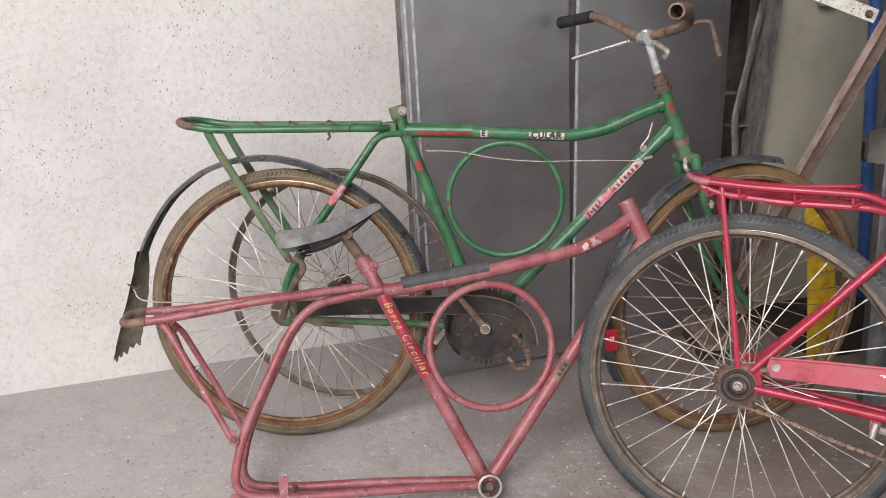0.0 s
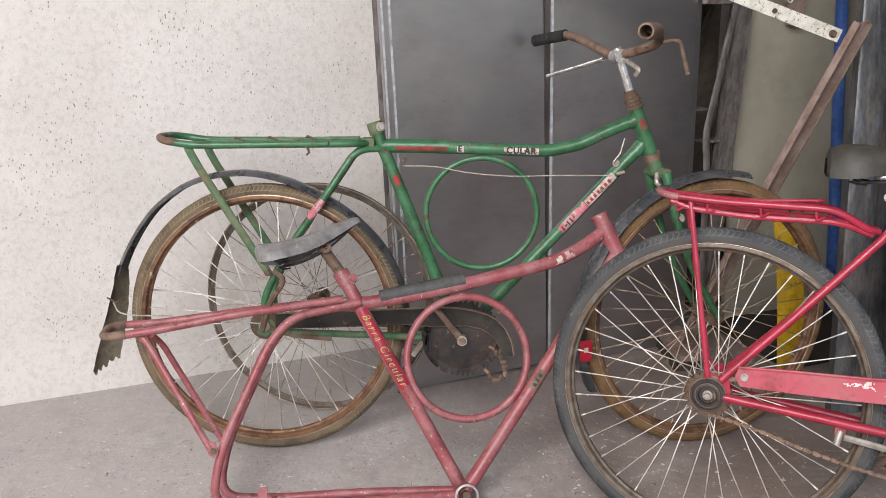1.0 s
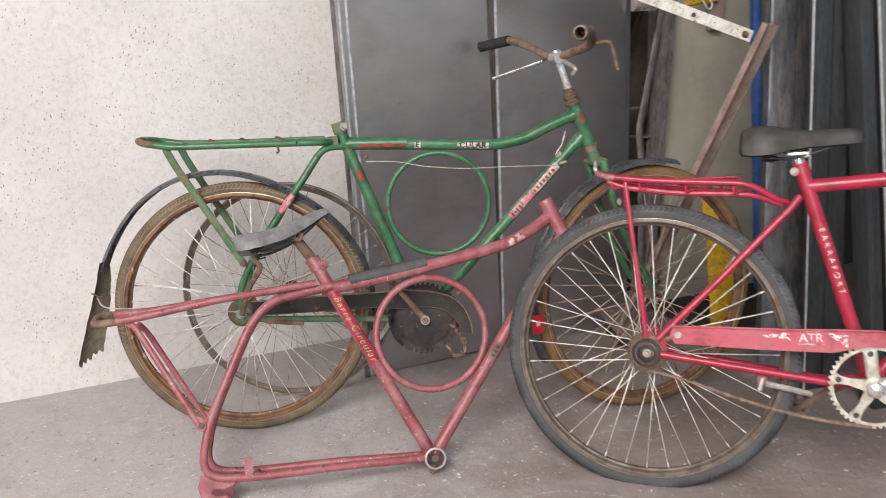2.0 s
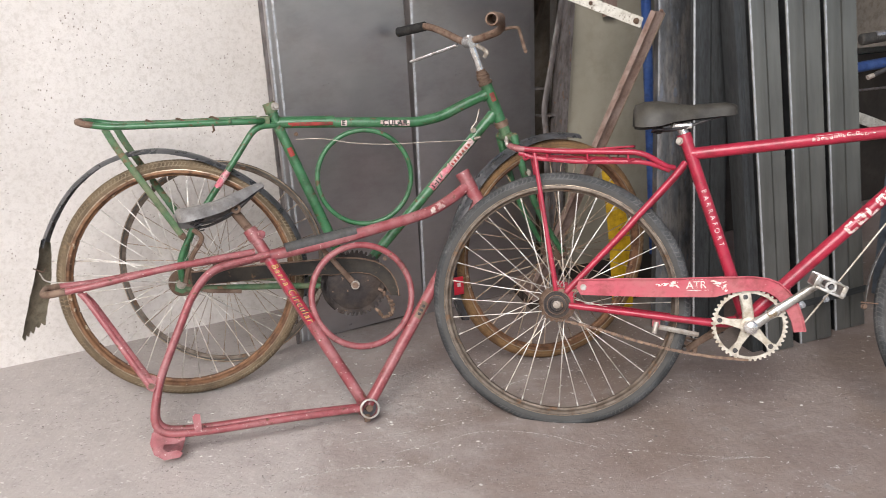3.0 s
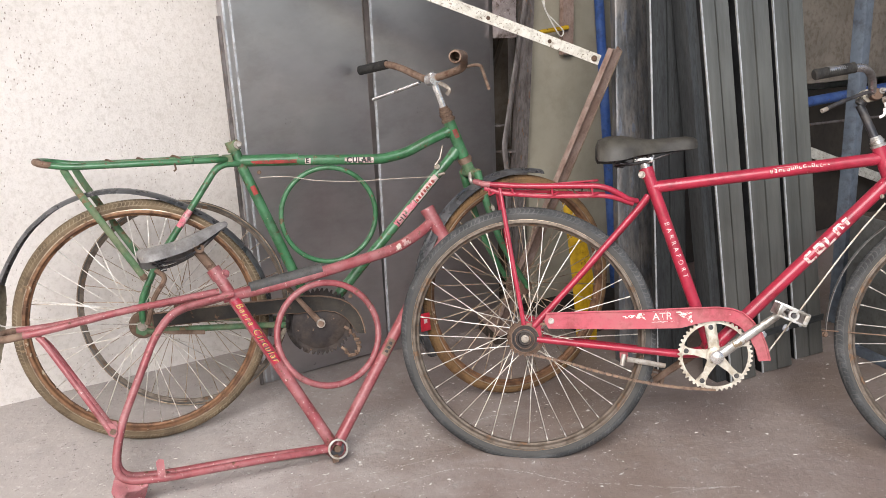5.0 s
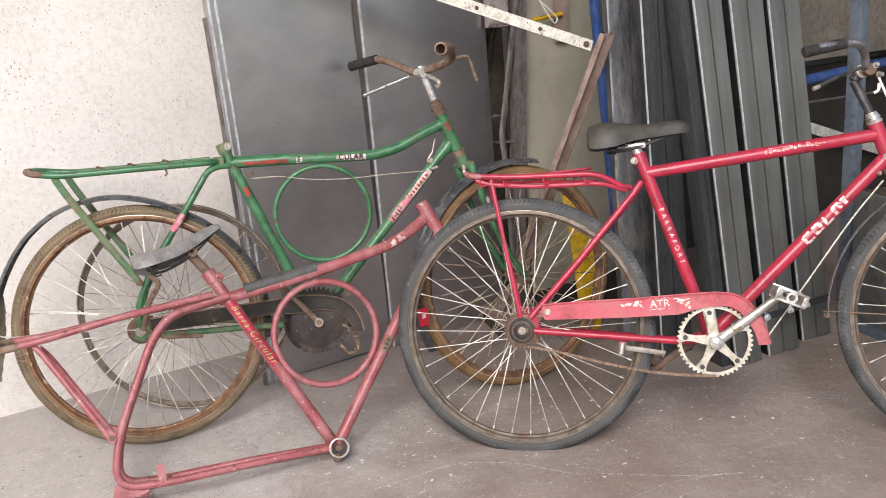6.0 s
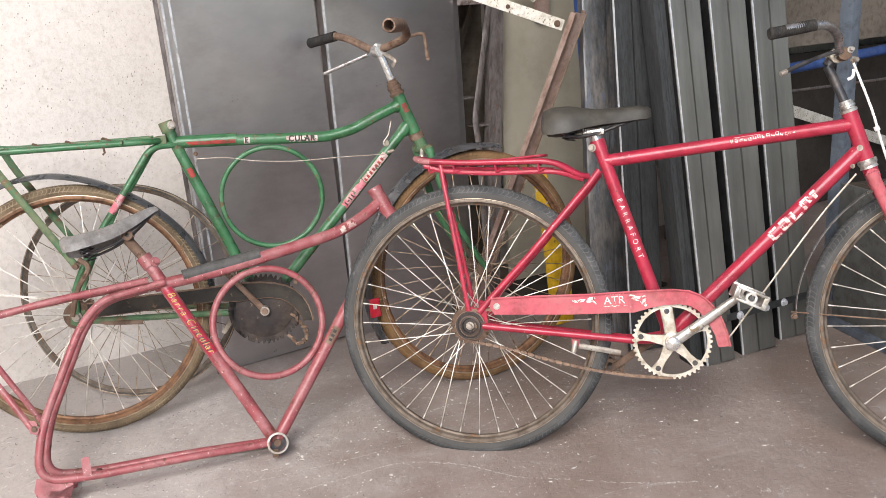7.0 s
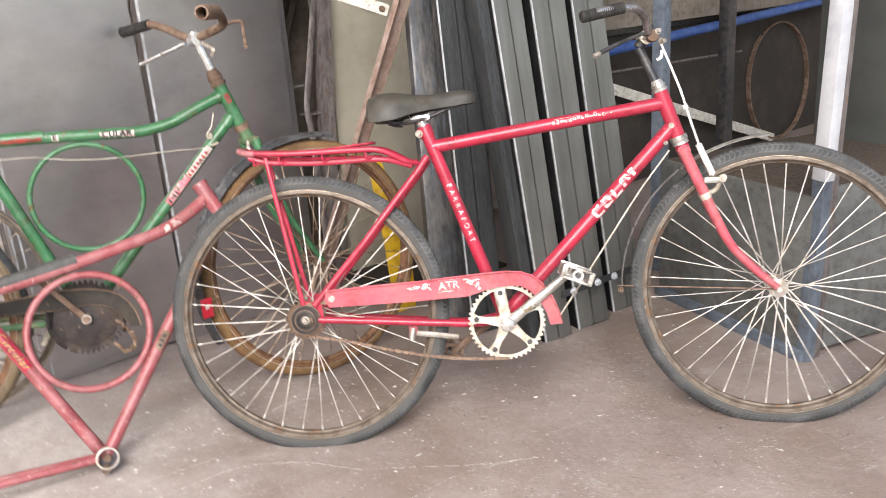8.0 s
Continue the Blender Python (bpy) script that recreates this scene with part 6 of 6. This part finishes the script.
    t0, t1 = P(0.325, 0.386), P(0.872, 0.455)
    rng = random.Random(8)
    cells = []
    for k in range(13):
        a = 0.285 + 0.0098 * k
        w = rng.uniform(0.003, 0.007)
        h = rng.uniform(0.003, 0.007) * (1.6 if 2 < k < 6 else 1)
        o = rng.uniform(-0.003, 0.002)
        cells += [(a, a + 0.0016, o, o + h), (a, a + w, o, o + 0.0016), (a + w, a + w + 0.0015, o - 0.001, o + h * rng.uniform(0.5, 1))]
        if rng.random() < 0.6:
            cells.append((a + 0.001, a + w + 0.002, o + h, o + h + 0.0014))
    marks(cells + [(0.292, 0.345, 0.0085, 0.0096), (0.405, 0.425, 0.001, 0.0025)], t0, t1, 0.0155, F, letter_white, b, "white_mark")
    return b


red_bicycle()


# ---- steel leaning along the wall ----
def leaning(name, foot, top, x_dir, bm, mat, label, category, group=""):
    """Stand a piece drawn along z from its foot towards a point above, its local x along x_dir."""
    z = (Vector(top) - Vector(foot)).normalized()
    x = Vector(x_dir)
    x = (x - z * x.dot(z)).normalized()
    y = z.cross(x)
    m = Matrix((x, y, z)).transposed().to_4x4()
    m.translation = foot
    ob = part(name, bm, mat, None)
    ob.matrix_world = m
    return tagged(ob, label, category, group)


WX = Vector((math.cos(radians(17)), math.sin(radians(17)), 0))
WN = Vector((math.sin(radians(17)), -math.cos(radians(17)), 0))


def at_wall(s, d, z=0.0):
    """A point s metres along the back wall and d metres in front of it."""
    return Vector((-0.92, 0.45, z)) + WX * s + WN * d


def tray(width, depth, t=0.0016):
    """Section of a folded steel door leaf, front face at y=0, edges folded back."""
    return thick_line([(0.03, depth), (0.0, depth), (0.0, 0.0), (width, 0.0), (width, depth), (width - 0.03, depth)], t)


def steel_door(foot, top, width, length, label, folds=(), creases=()):
    ob = leaning("steel_door", foot, top, WX, extrude_profile(tray(width, 0.035), length), sheet_steel, label, "steel door", "steel door leaves")
    for x, w in folds:
        part("bright_fold", extrude_profile(thick_line([(x - w, 0.0), (x - w, -0.004), (x + w, -0.004), (x + w, 0.0)], 0.0015), length), edge_steel, ob)
    for x in creases:
        part("crease", tube([(x, 0.0009, 0), (x, 0.0009, length)], 0.0016, 8), sheet_steel, ob)
    return ob


steel_door(at_wall(0.700, 0.338), at_wall(0.640, 0.335, 2.2), 0.458, 2.2, "tall dark grey sheet-steel door leaf with bright folded edges", ((0.004, 0.002), (0.025, 0.0022)), (0.418,))
steel_door(at_wall(1.161, 0.340), at_wall(1.143, 0.335, 2.25), 0.47, 2.25, "tall dark grey sheet-steel door leaf leaning on the wall", ((0.004, 0.0026),), (0.43, 0.442, 0.463))
leaning("steel_strip", at_wall(0.683, 0.345), at_wall(0.652, 0.34, 1.15), WX, extrude_profile(thick_line([(0, 0.009), (0, 0), (0.009, 0), (0.009, 0.009)], 0.0016), 1.155), scrap_steel, "narrow dark folded steel strip beside the door leaves", "steel strip")
leaning("steel_strip", at_wall(1.645, 0.32), at_wall(1.635, 0.30, 2.2), WX, extrude_profile(thick_line([(0, 0.04), (0, 0), (0.017, 0), (0.017, 0.04)], 0.002), 2.2), sheet_steel, "narrow dark folded steel strip beside the door leaves", "steel strip")

# scrap bars in the gap beside the door leaves
leaning("scrap_bar", at_wall(1.738, 0.285), at_wall(1.852, 0.262, 1.5), WX, extrude_profile(thick_line([(0, 0.026), (0, 0), (0.054, 0), (0.054, 0.026)], 0.003), 1.6), scrap_steel, "broad dented purple-grey steel bar leaning on the wall", "scrap bar", "scrap bars in the gap")
bent = fillet([at_wall(1.738, 0.305, 0), at_wall(1.722, 0.30, 0.587), at_wall(1.713, 0.297, 0.665), at_wall(1.773, 0.285, 0.911), at_wall(1.803, 0.28, 1.043), at_wall(1.91, 0.275, 1.5)], 0.03)
tagged(part("scrap_bar", tube([p for p in bent], 0.0125, 8, flat=0.4, up=tuple(WN)), scrap_steel), "narrow bent grey steel bar leaning on the wall", "scrap bar", "scrap bars in the gap")
leaning("scrap_bar", at_wall(1.347, 0.21), at_wall(1.753, 0.20, 0.995), WX, box((0.016, 0.014, 1.5), (0.008, 0.007, 0.75), bevel=0.002), wood_dark, "dark weathered wooden lath leaning on the wall", "scrap bar", "scrap bars in the gap")
# dark wood at the top; its dark colour also fills the bar's shadow
leaning("scrap_bar", at_wall(1.752, 0.24), at_wall(1.872, 0.215, 1.5), WX, box((0.062, 0.014, 1.6), (0.031, 0.007, 0.80), bevel=0.002), wood_dark, "dark weathered wooden lath leaning on the wall", "scrap bar", "scrap bars in the gap")
# board added to give the wall in the gap its dull brown
tagged(part("brown_board", box((0.40, 0.012, 1.9), (1.72, -0.05, 0.951), WALL, bevel=0.002), gap_board), "dull brown board added against the wall in the gap", "board")
for s0, w, z in ((1.71, 0.045, 0.741), (1.762, 0.072, 0.638)):
    tagged(part("cross_rail", box((w, 0.05, 0.007), (s0, -0.25, z), WALL, bevel=0.001), scrap_steel), "short grey steel rail between scrap bars", "rail", "short rails")

# olive panel, pipes and small hangings behind the bicycles
leaning("olive_board", at_wall(1.885, 0.235), at_wall(1.868, 0.20, 2.2), WX, box((0.62, 0.02, 2.2), (0.31, 0.01, 1.1), bevel=0.002), olive_sheet, "tall olive-grey board leaning on the wall", "board")
leaning("blue_pipe", at_wall(2.288, 0.30), at_wall(2.192, 0.28, 1.2), WX, lathe([(0.0165, 0), (0.019, 0.0), (0.019, 2.1), (0.0165, 2.1)], 20, axis="Z"), blue_paint, "upright blue painted steel pipe", "pipe")
leaning("brown_bar", at_wall(2.028, 0.262, 0.985), at_wall(2.045, 0.25, 1.9), WX, extrude_profile(thick_line([(0, 0.02), (0, 0), (0.048, 0), (0.048, 0.02)], 0.004), 0.9), brown_steel, "red-brown steel bar hung on the olive board", "bar")
leaning("flaked_block", at_wall(1.632, 0.36, 1.058), at_wall(1.637, 0.35, 2.0), WX, box((0.085, 0.03, 0.7), (0.0425, 0.0, 0.35), bevel=0.004), flaked_steel, "purple-grey flaking steel bar end hanging down", "bar")
tagged(part("yellow_stick", tube([at_wall(1.89, 0.29, 1.072), at_wall(2.035, 0.28, 1.086)], 0.0085, 12, up=(0, 0, 1)), yellow), "yellow plastic stick hung on the olive board", "stick")
tagged(part("cord", tube(smooth_path([at_wall(1.865, 0.32, 1.22), at_wall(1.885, 0.33, 1.15), at_wall(1.93, 0.335, 1.08), at_wall(1.955, 0.335, 1.055), at_wall(1.965, 0.335, 1.075), at_wall(1.925, 0.335, 1.11), at_wall(1.885, 0.33, 1.15), at_wall(1.875, 0.33, 1.22)], 6), 0.0026, 8), cord_white), "knotted loop of white cord", "cord")


def channel(w, d, t=0.004):
    return thick_line([(0, d), (0, 0), (w, 0), (w, d)], t)


# brown channel and white beam bolted together
SECTION = [(0.004, -0.014), (0.0, -0.014), (0.0, 0.0), (0.052, -0.014), (0.088, 0.02), (0.083, 0.023)]
ch = leaning("steel_channel", (0.655, 0.455, 0), (0.964, 0.137, 1.03), (0.85, 0.5, 0), extrude_profile(thick_line(SECTION, 0.004), 1.115), brown_steel, "brown primed steel channel with pale edge highlights propped at a slant", "steel channel")
# lit lines on the channel's edges, put in as pale strips
part("bright_edge", box((0.003, 0.003, 1.115), (0.052, -0.0165, 0.5575)), rim_edge_steel, ch)
part("bright_edge", box((0.003, 0.003, 1.115), (0.0, -0.0145, 0.5575)), rim_edge_steel, ch)
for z in (0.62, 0.78, 0.93, 1.02):
    part("rivet", bolt((0.012, -0.004, z), (0, -1, 0), 0.005, 0.004), rust, ch)
bd = (Vector((0.948, 0.19, 0.969)) - Vector((0.10, 0.225, 1.295)))
bm = extrude_profile(thick_line([(0.002, 0), (0.032, 0), (0.032, -0.03)], 0.004), bd.length)
beam = leaning("white_beam", (0.10, 0.225, 1.295), (0.985, 0.19, 0.955), (0.34, 0, 0.94), bm, white_beam, "flaking white perforated steel angle bolted to the channel", "steel angle")
for z in (0.30, 0.52, 0.73):
    part("hole", lathe([(0.0, 0.0), (0.0065, 0.0), (0.0065, 0.001), (0.0, 0.001)], 12, axis="Y", close=False, at=(0.017, 0.0024, z)), rust, beam)
part("bolt", bolt((0.017, 0.002, bd.length - 0.02), (0, 1, 0), 0.0065, 0.012), rust, beam)

# rolled profiles standing in a row
UP = Vector((-0.085, 0.09, 1))
PROFILE = [(0.004, 0.062), (0.0, 0.062), (0.0, 0.004), (0.004, 0.0), (0.050, 0.0), (0.0515, 0.007), (0.0555, 0.007), (0.057, 0.0), (0.104, 0.0), (0.108, 0.004), (0.108, 0.062), (0.104, 0.062)]


def profile(foot, w, mat, label, bright=True, up=UP, L=2.5, deep=1.0):
    k = w / 0.108
    ob = leaning("steel_profile", foot, Vector(foot) + up, (1, 0.06, 0), extrude_profile(thick_line([(x * k, y * deep if y > 0.01 else y) for x, y in PROFILE], 0.0018), L), mat, label, "steel profile", "row of steel profiles")
    if bright:
        # bright strip puts the vertical highlight into the edge's colour
        part("bright_edge", box((0.0040, 0.004, L), (0.0011, -0.001, L / 2)), edge_steel, ob)
    # black web puts the shade on each profile's left side into its colour
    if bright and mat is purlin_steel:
        part("side_web", box((0.001, 0.058, L), (-0.0016, 0.033, L / 2)), gap_shade_steel, ob, "black web with the gap's shade put into its colour")
    part("end_cap", box((w - 0.006, 0.055 * deep, 0.003), (w / 2, 0.031 * deep, 0.0035)), mat, ob)
    return ob


LAB = "dark rolled-steel profile standing in a row"
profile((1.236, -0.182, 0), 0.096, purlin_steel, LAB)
# narrow dark piece added as the first profile's dark left flange
profile((1.196, -0.165, 0), 0.04, purlin_dark, "dark-shaded rolled-steel piece standing in a row", bright=False)
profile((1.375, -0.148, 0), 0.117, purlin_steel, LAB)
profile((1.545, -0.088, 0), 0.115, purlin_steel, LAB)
# the shadow on this profile is put into its darker colour
profile((1.075, -0.015, 0), 0.115, purlin_dark, "dark-shaded rolled-steel piece standing in a row", up=Vector((-0.045, 0.02, 1)), deep=0.25)
profile((0.997, 0.089, 0), 0.16, blue_mottled, "mottled blue-grey rolled-steel profile standing in a row", bright=False, up=Vector((0.047, 0.163, 1)), deep=0.5)
# black profiles added behind the row to paint in the gaps' shade
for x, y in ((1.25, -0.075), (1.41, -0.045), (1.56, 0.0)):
    profile((x, y, 0), 0.135, gap_shade_steel, "black filler profile behind the row, added for the gaps' shade", bright=False)
fb = leaning("flat_bar", (1.27, -0.222, 0.160), (1.60, -0.122, 0.150), (0, 0, 1), box((0.022, 0.004, 0.36), (0, 0, 0.18), bevel=0.001), purlin_dark, "dark flat bar with bolts across the profile feet", "flat bar")
for z in (0.05, 0.16, 0.24):
    part("bolt", bolt((0, 0.002, z), (0, 1, 0), 0.008, 0.01), galv, fb)

# rack corner with grey panel, and the dim wall beyond
rack = thing("steel_rack", Matrix.Translation((1.79, -0.66, 0)), "grey steel rack with galvanised post, sheet sides and brown shelf", "rack")
RK = Matrix.Translation((-1.79, 0.66, 0))
post = leaning("rack_post", (1.762, -0.678, 0), (1.783, -0.70, 0.96), (1, 0, 0), box((0.031, 0.04, 2.3), (0.0155, 0.02, 1.15), bevel=0.003), blue_grey, "blue-grey post", "")
# second, darker post added for the dark right side of the first
back_post = leaning("rack_post", (1.795, -0.668, 0), (1.817, -0.690, 0.96), (1, 0, 0), box((0.03, 0.035, 2.3), (0.015, 0.0175, 1.15), bevel=0.003), scrap_steel, "dark grey-brown post", "")
for o in (post, back_post):
    mw0 = o.matrix_world.copy()
    o.parent = rack
    o.matrix_local = RK @ mw0
# brighter sleeve added: light on the upper post put into its colour
cover = leaning("post_cover", Vector((1.762, -0.678, 0)).lerp(Vector((1.783, -0.70, 0.96)), 0.53) + Vector((-0.003, -0.004, 0)), (1.7812, -0.7035, 0.96), (1, 0, 0), box((0.034, 0.044, 1.75), (0.017, 0.022, 0.875), bevel=0.003), galv, "post sleeve with the light on the upper post put into its colour", "")
mw0 = cover.matrix_world.copy()
cover.parent = rack
cover.matrix_local = RK @ mw0
part("side_panel", box((0.012, 0.63, 0.455), (1.775, -0.345, 0.236), RK, bevel=0.002), box_steel, rack, "dark grey sheet panel")
part("bottom_rail", box((0.03, 0.64, 0.03), (1.765, -0.35, 0.0155), RK, bevel=0.003), blue_grey, rack)
part("front_panel", box((0.7, 0.012, 0.46), (2.19, -0.655, 0.25), RK, bevel=0.002), box_steel, rack, "dark grey sheet panel")
part("shelf_plate", box((0.9, 0.62, 0.006), (2.24, -0.33, 0.455), RK, bevel=0.001), wood_dark, rack, "brown shelf plate")
leaning("grey_upright", at_wall(2.63, 1.1), at_wall(2.64, 1.1, 2.0), WX, box((0.045, 0.045, 2.4), (0, 0, 1.2), bevel=0.004), blue_grey, "upright blue-grey steel post", "post")
leaning("dark_upright", at_wall(3.86, 0.6), at_wall(3.86, 0.6, 2.0), WX, box((0.07, 0.05, 2.4), (0, 0, 1.2), bevel=0.004), dark_steel, "upright dark steel post", "post")
tagged(part("brown_board", box((4.3, 0.04, 1.9), (4.9, -0.29, 1.735), WALL, bevel=0.003), back_brown), "large dull brown board along the wall", "board")
# dark panel added to stand for the recess under the board
tagged(part("brown_board", box((4.3, 0.03, 0.74), (4.9, -0.20, 0.372), WALL, bevel=0.003), dark_board), "dark brown panel filling the recess low on the wall", "board")
tagged(part("blue_rail", tube([at_wall(3.05, 0.36, 0.69), at_wall(5.4, 0.33, 0.785)], 0.024, 16, up=(0, 0, 1)), blue_paint), "blue painted pipe running along the wall", "pipe")
tagged(part("thin_rod", tube([at_wall(3.2, 0.36, 0.605), at_wall(4.4, 0.36, 0.585)], 0.006, 8, up=(0, 0, 1)), scrap_steel), "thin steel rod along the wall", "rod")
leaning("flat_strip", at_wall(4.96, 0.26, 0.015), at_wall(3.3, 0.33, 0.535), (0, 0, 1), box((0.05, 0.005, 1.85), (0, 0, 0.92), bevel=0.001), white_beam, "pale flaking flat strip lying at a slant", "flat strip")
hoop = part("rusty_hoop", lathe([(0.335, -0.012), (0.345, -0.012), (0.345, 0.012), (0.335, 0.012)], 64), rust_tan)
hoop.matrix_world = Matrix.Translation(at_wall(5.03, 0.24, 0.345)) @ pose(0, 0, 0, -3, 0, 17)
tagged(hoop, "rusty hoop standing against the dark panel", "hoop")
cab = thing("grey_cabinet", Matrix.Translation((2.515, -0.35, 0)) @ pose(0, 0, 0, 0, 0, 11.3), "tall narrow grey steel cabinet", "cabinet")
part("body", box((0.09, 0.30, 2.2), (-0.012, 0.160, 1.1), bevel=0.005), cabinet_grey, cab)
part("front_panel", box((0.084, 0.012, 2.16), (-0.012, 0.006, 1.1), bevel=0.003), cabinet_grey, cab)

# things on the floor behind the red wheel
def yellow_guard():
    """A bent strip of yellow plastic, narrower and curled over at its top."""
    bm = bmesh.new()
    rows = []
    for i in range(13):
        t = i / 12
        half = 0.047 * (0.62 + 0.38 * math.sin(math.pi * min(1.0, 0.25 + 0.6 * t))) * (1 - 0.35 * t * t)
        cx, cy = 0.010 * math.sin(3.1 * t) - 0.02 * t, 0.05 * t * t
        rows.append([(cx + half * k / 2, cy - 0.006 * (1 - (k / 2) ** 2), 0.52 * t) for k in (-2, -1, 0, 1, 2)])
    for off in (0.0, 0.004):
        vv = [[bm.verts.new((x, y + off, z)) for x, y, z in row] for row in rows]
        for a, b in zip(vv, vv[1:]):
            for k in range(4):
                bm.faces.new((a[k], a[k + 1], b[k + 1], b[k]))
    return bm


leaning("yellow_strip", (0.975, 0.30, 0.004), (0.965, 0.33, 0.42), (1, 0.2, 0), yellow_guard(), yellow, "curved dusty yellow plastic strip standing behind the wheels", "plastic strip")
tagged(part("brown_plate", box((0.085, 0.46, 0.018), (0.70, 0.59, 0.053), pose(0, 0, 0, 0, 0, 0), bevel=0.003), brown_steel), "brown steel plate on the floor by the wall", "plate")
tagged(part("wood_block", box((0.08, 0.42, 0.044), (0.70, 0.60, 0.0225), bevel=0.004), wood_dark), "dark wooden block on the floor", "block")
# flat sheet added to darken this stretch of floor
tagged(part("dark_board", box((0.50, 0.40, 0.012), (2.06, -0.44, 0.0065), WALL, bevel=0.002), dark_board), "flat dark brown sheet added on the floor by the wall", "board")


# ---- marks on the floor ----
def floor_scratch(points, width, seed, label):
    """A dragged chalky scratch: many thin flakes along a line on the floor."""
    rng = random.Random(seed)
    bm = bmesh.new()
    path = smooth_path([(x, y, 0) for x, y in points], 24)
    for a, b in zip(path, path[1:]):
        if rng.random() < 0.22:
            continue
        d = (b - a).normalized()
        s = Vector((-d.y, d.x, 0))
        for k in range(2):
            c = a.lerp(b, rng.random()) + s * rng.uniform(-1, 1) * width * 0.7
            L, W = (b - a).length * rng.uniform(0.25, 0.8), width * rng.uniform(0.2, 0.75)
            z = Vector((0, 0, 0.0006))
            q = [c - d * L + z, c - s * W * rng.uniform(0.4, 1) + z, c + d * L * rng.uniform(0.5, 1) + z, c + s * W * rng.uniform(0.3, 1) + z]
            bm.faces.new([bm.verts.new(p) for p in q])
    ob = part("scratch", bm, scratch_mat, floor, label, smooth=False)
    return tagged(ob, kind="stuff")


def floor_flakes(cx, cy, spread, count, size, seed):
    """Loose flakes of white paint lying on the floor."""
    rng = random.Random(seed)
    bm = bmesh.new()
    for k in range(count):
        c = Vector((cx + rng.gauss(0, spread[0]), cy + rng.gauss(0, spread[1]), 0.0))
        r = size * rng.uniform(0.2, 1.0) ** 3 + 0.0007
        n, a0 = rng.randint(4, 6), rng.random() * 6
        st = rng.uniform(0.15, 0.7)
        h = rng.uniform(0.0008, 0.0018)
        ring = [Vector((math.cos(a0) * math.cos(a) * r - math.sin(a0) * math.sin(a) * r * st, math.sin(a0) * math.cos(a) * r + math.cos(a0) * math.sin(a) * r * st, 0)) * rng.uniform(0.7, 1.2) for a in [2 * math.pi * i / n for i in range(n)]]
        lo = [bm.verts.new(c + q) for q in ring]
        hi = [bm.verts.new(c + q * 0.85 + Vector((0, 0, h))) for q in ring]
        bm.faces.new(hi)
        for i in range(n):
            bm.faces.new((lo[i], lo[(i + 1) % n], hi[(i + 1) % n], hi[i]))
    return tagged(part("paint_flakes", bm, scratch_mat, None, smooth=False), "small white paint flakes scattered on the concrete floor", "debris", kind="stuff")


floor_scratch([(0.02, -0.46), (0.154, -0.431), (0.251, -0.414), (0.338, -0.436), (0.425, -0.486), (0.516, -0.571), (0.627, -0.623), (0.761, -0.688), (0.9, -0.73)], 0.0035, 1, "long pale chalky scratch")
floor_scratch([(-0.1, -0.38), (0.1, -0.36), (0.3, -0.33)], 0.0025, 2, "short pale scratch")
floor_scratch([(0.55, -0.74), (0.72, -0.70), (0.86, -0.72)], 0.002, 3, "short pale scratch")
floor_flakes(-0.25, -0.2, (0.35, 0.16), 170, 0.006, 11)
floor_flakes(0.1, -0.35, (0.35, 0.12), 110, 0.0065, 12)
floor_flakes(0.9, -0.5, (0.5, 0.25), 130, 0.006, 13)
floor_flakes(-0.6, -0.1, (0.35, 0.25), 150, 0.006, 14)
floor_flakes(0.55, -0.1, (0.3, 0.2), 90, 0.005, 15)
floor_flakes(-0.95, -0.15, (0.28, 0.30), 220, 0.006, 16)
floor_flakes(0.15, -0.05, (0.35, 0.12), 120, 0.0055, 17)
floor_scratch([(-0.30, -0.52), (-0.12, -0.50), (0.05, -0.53), (0.16, -0.51)], 0.0045, 4, "broad pale scuff")
floor_scratch([(0.38, -0.18), (0.46, -0.15), (0.52, -0.16)], 0.005, 5, "short pale scuff")
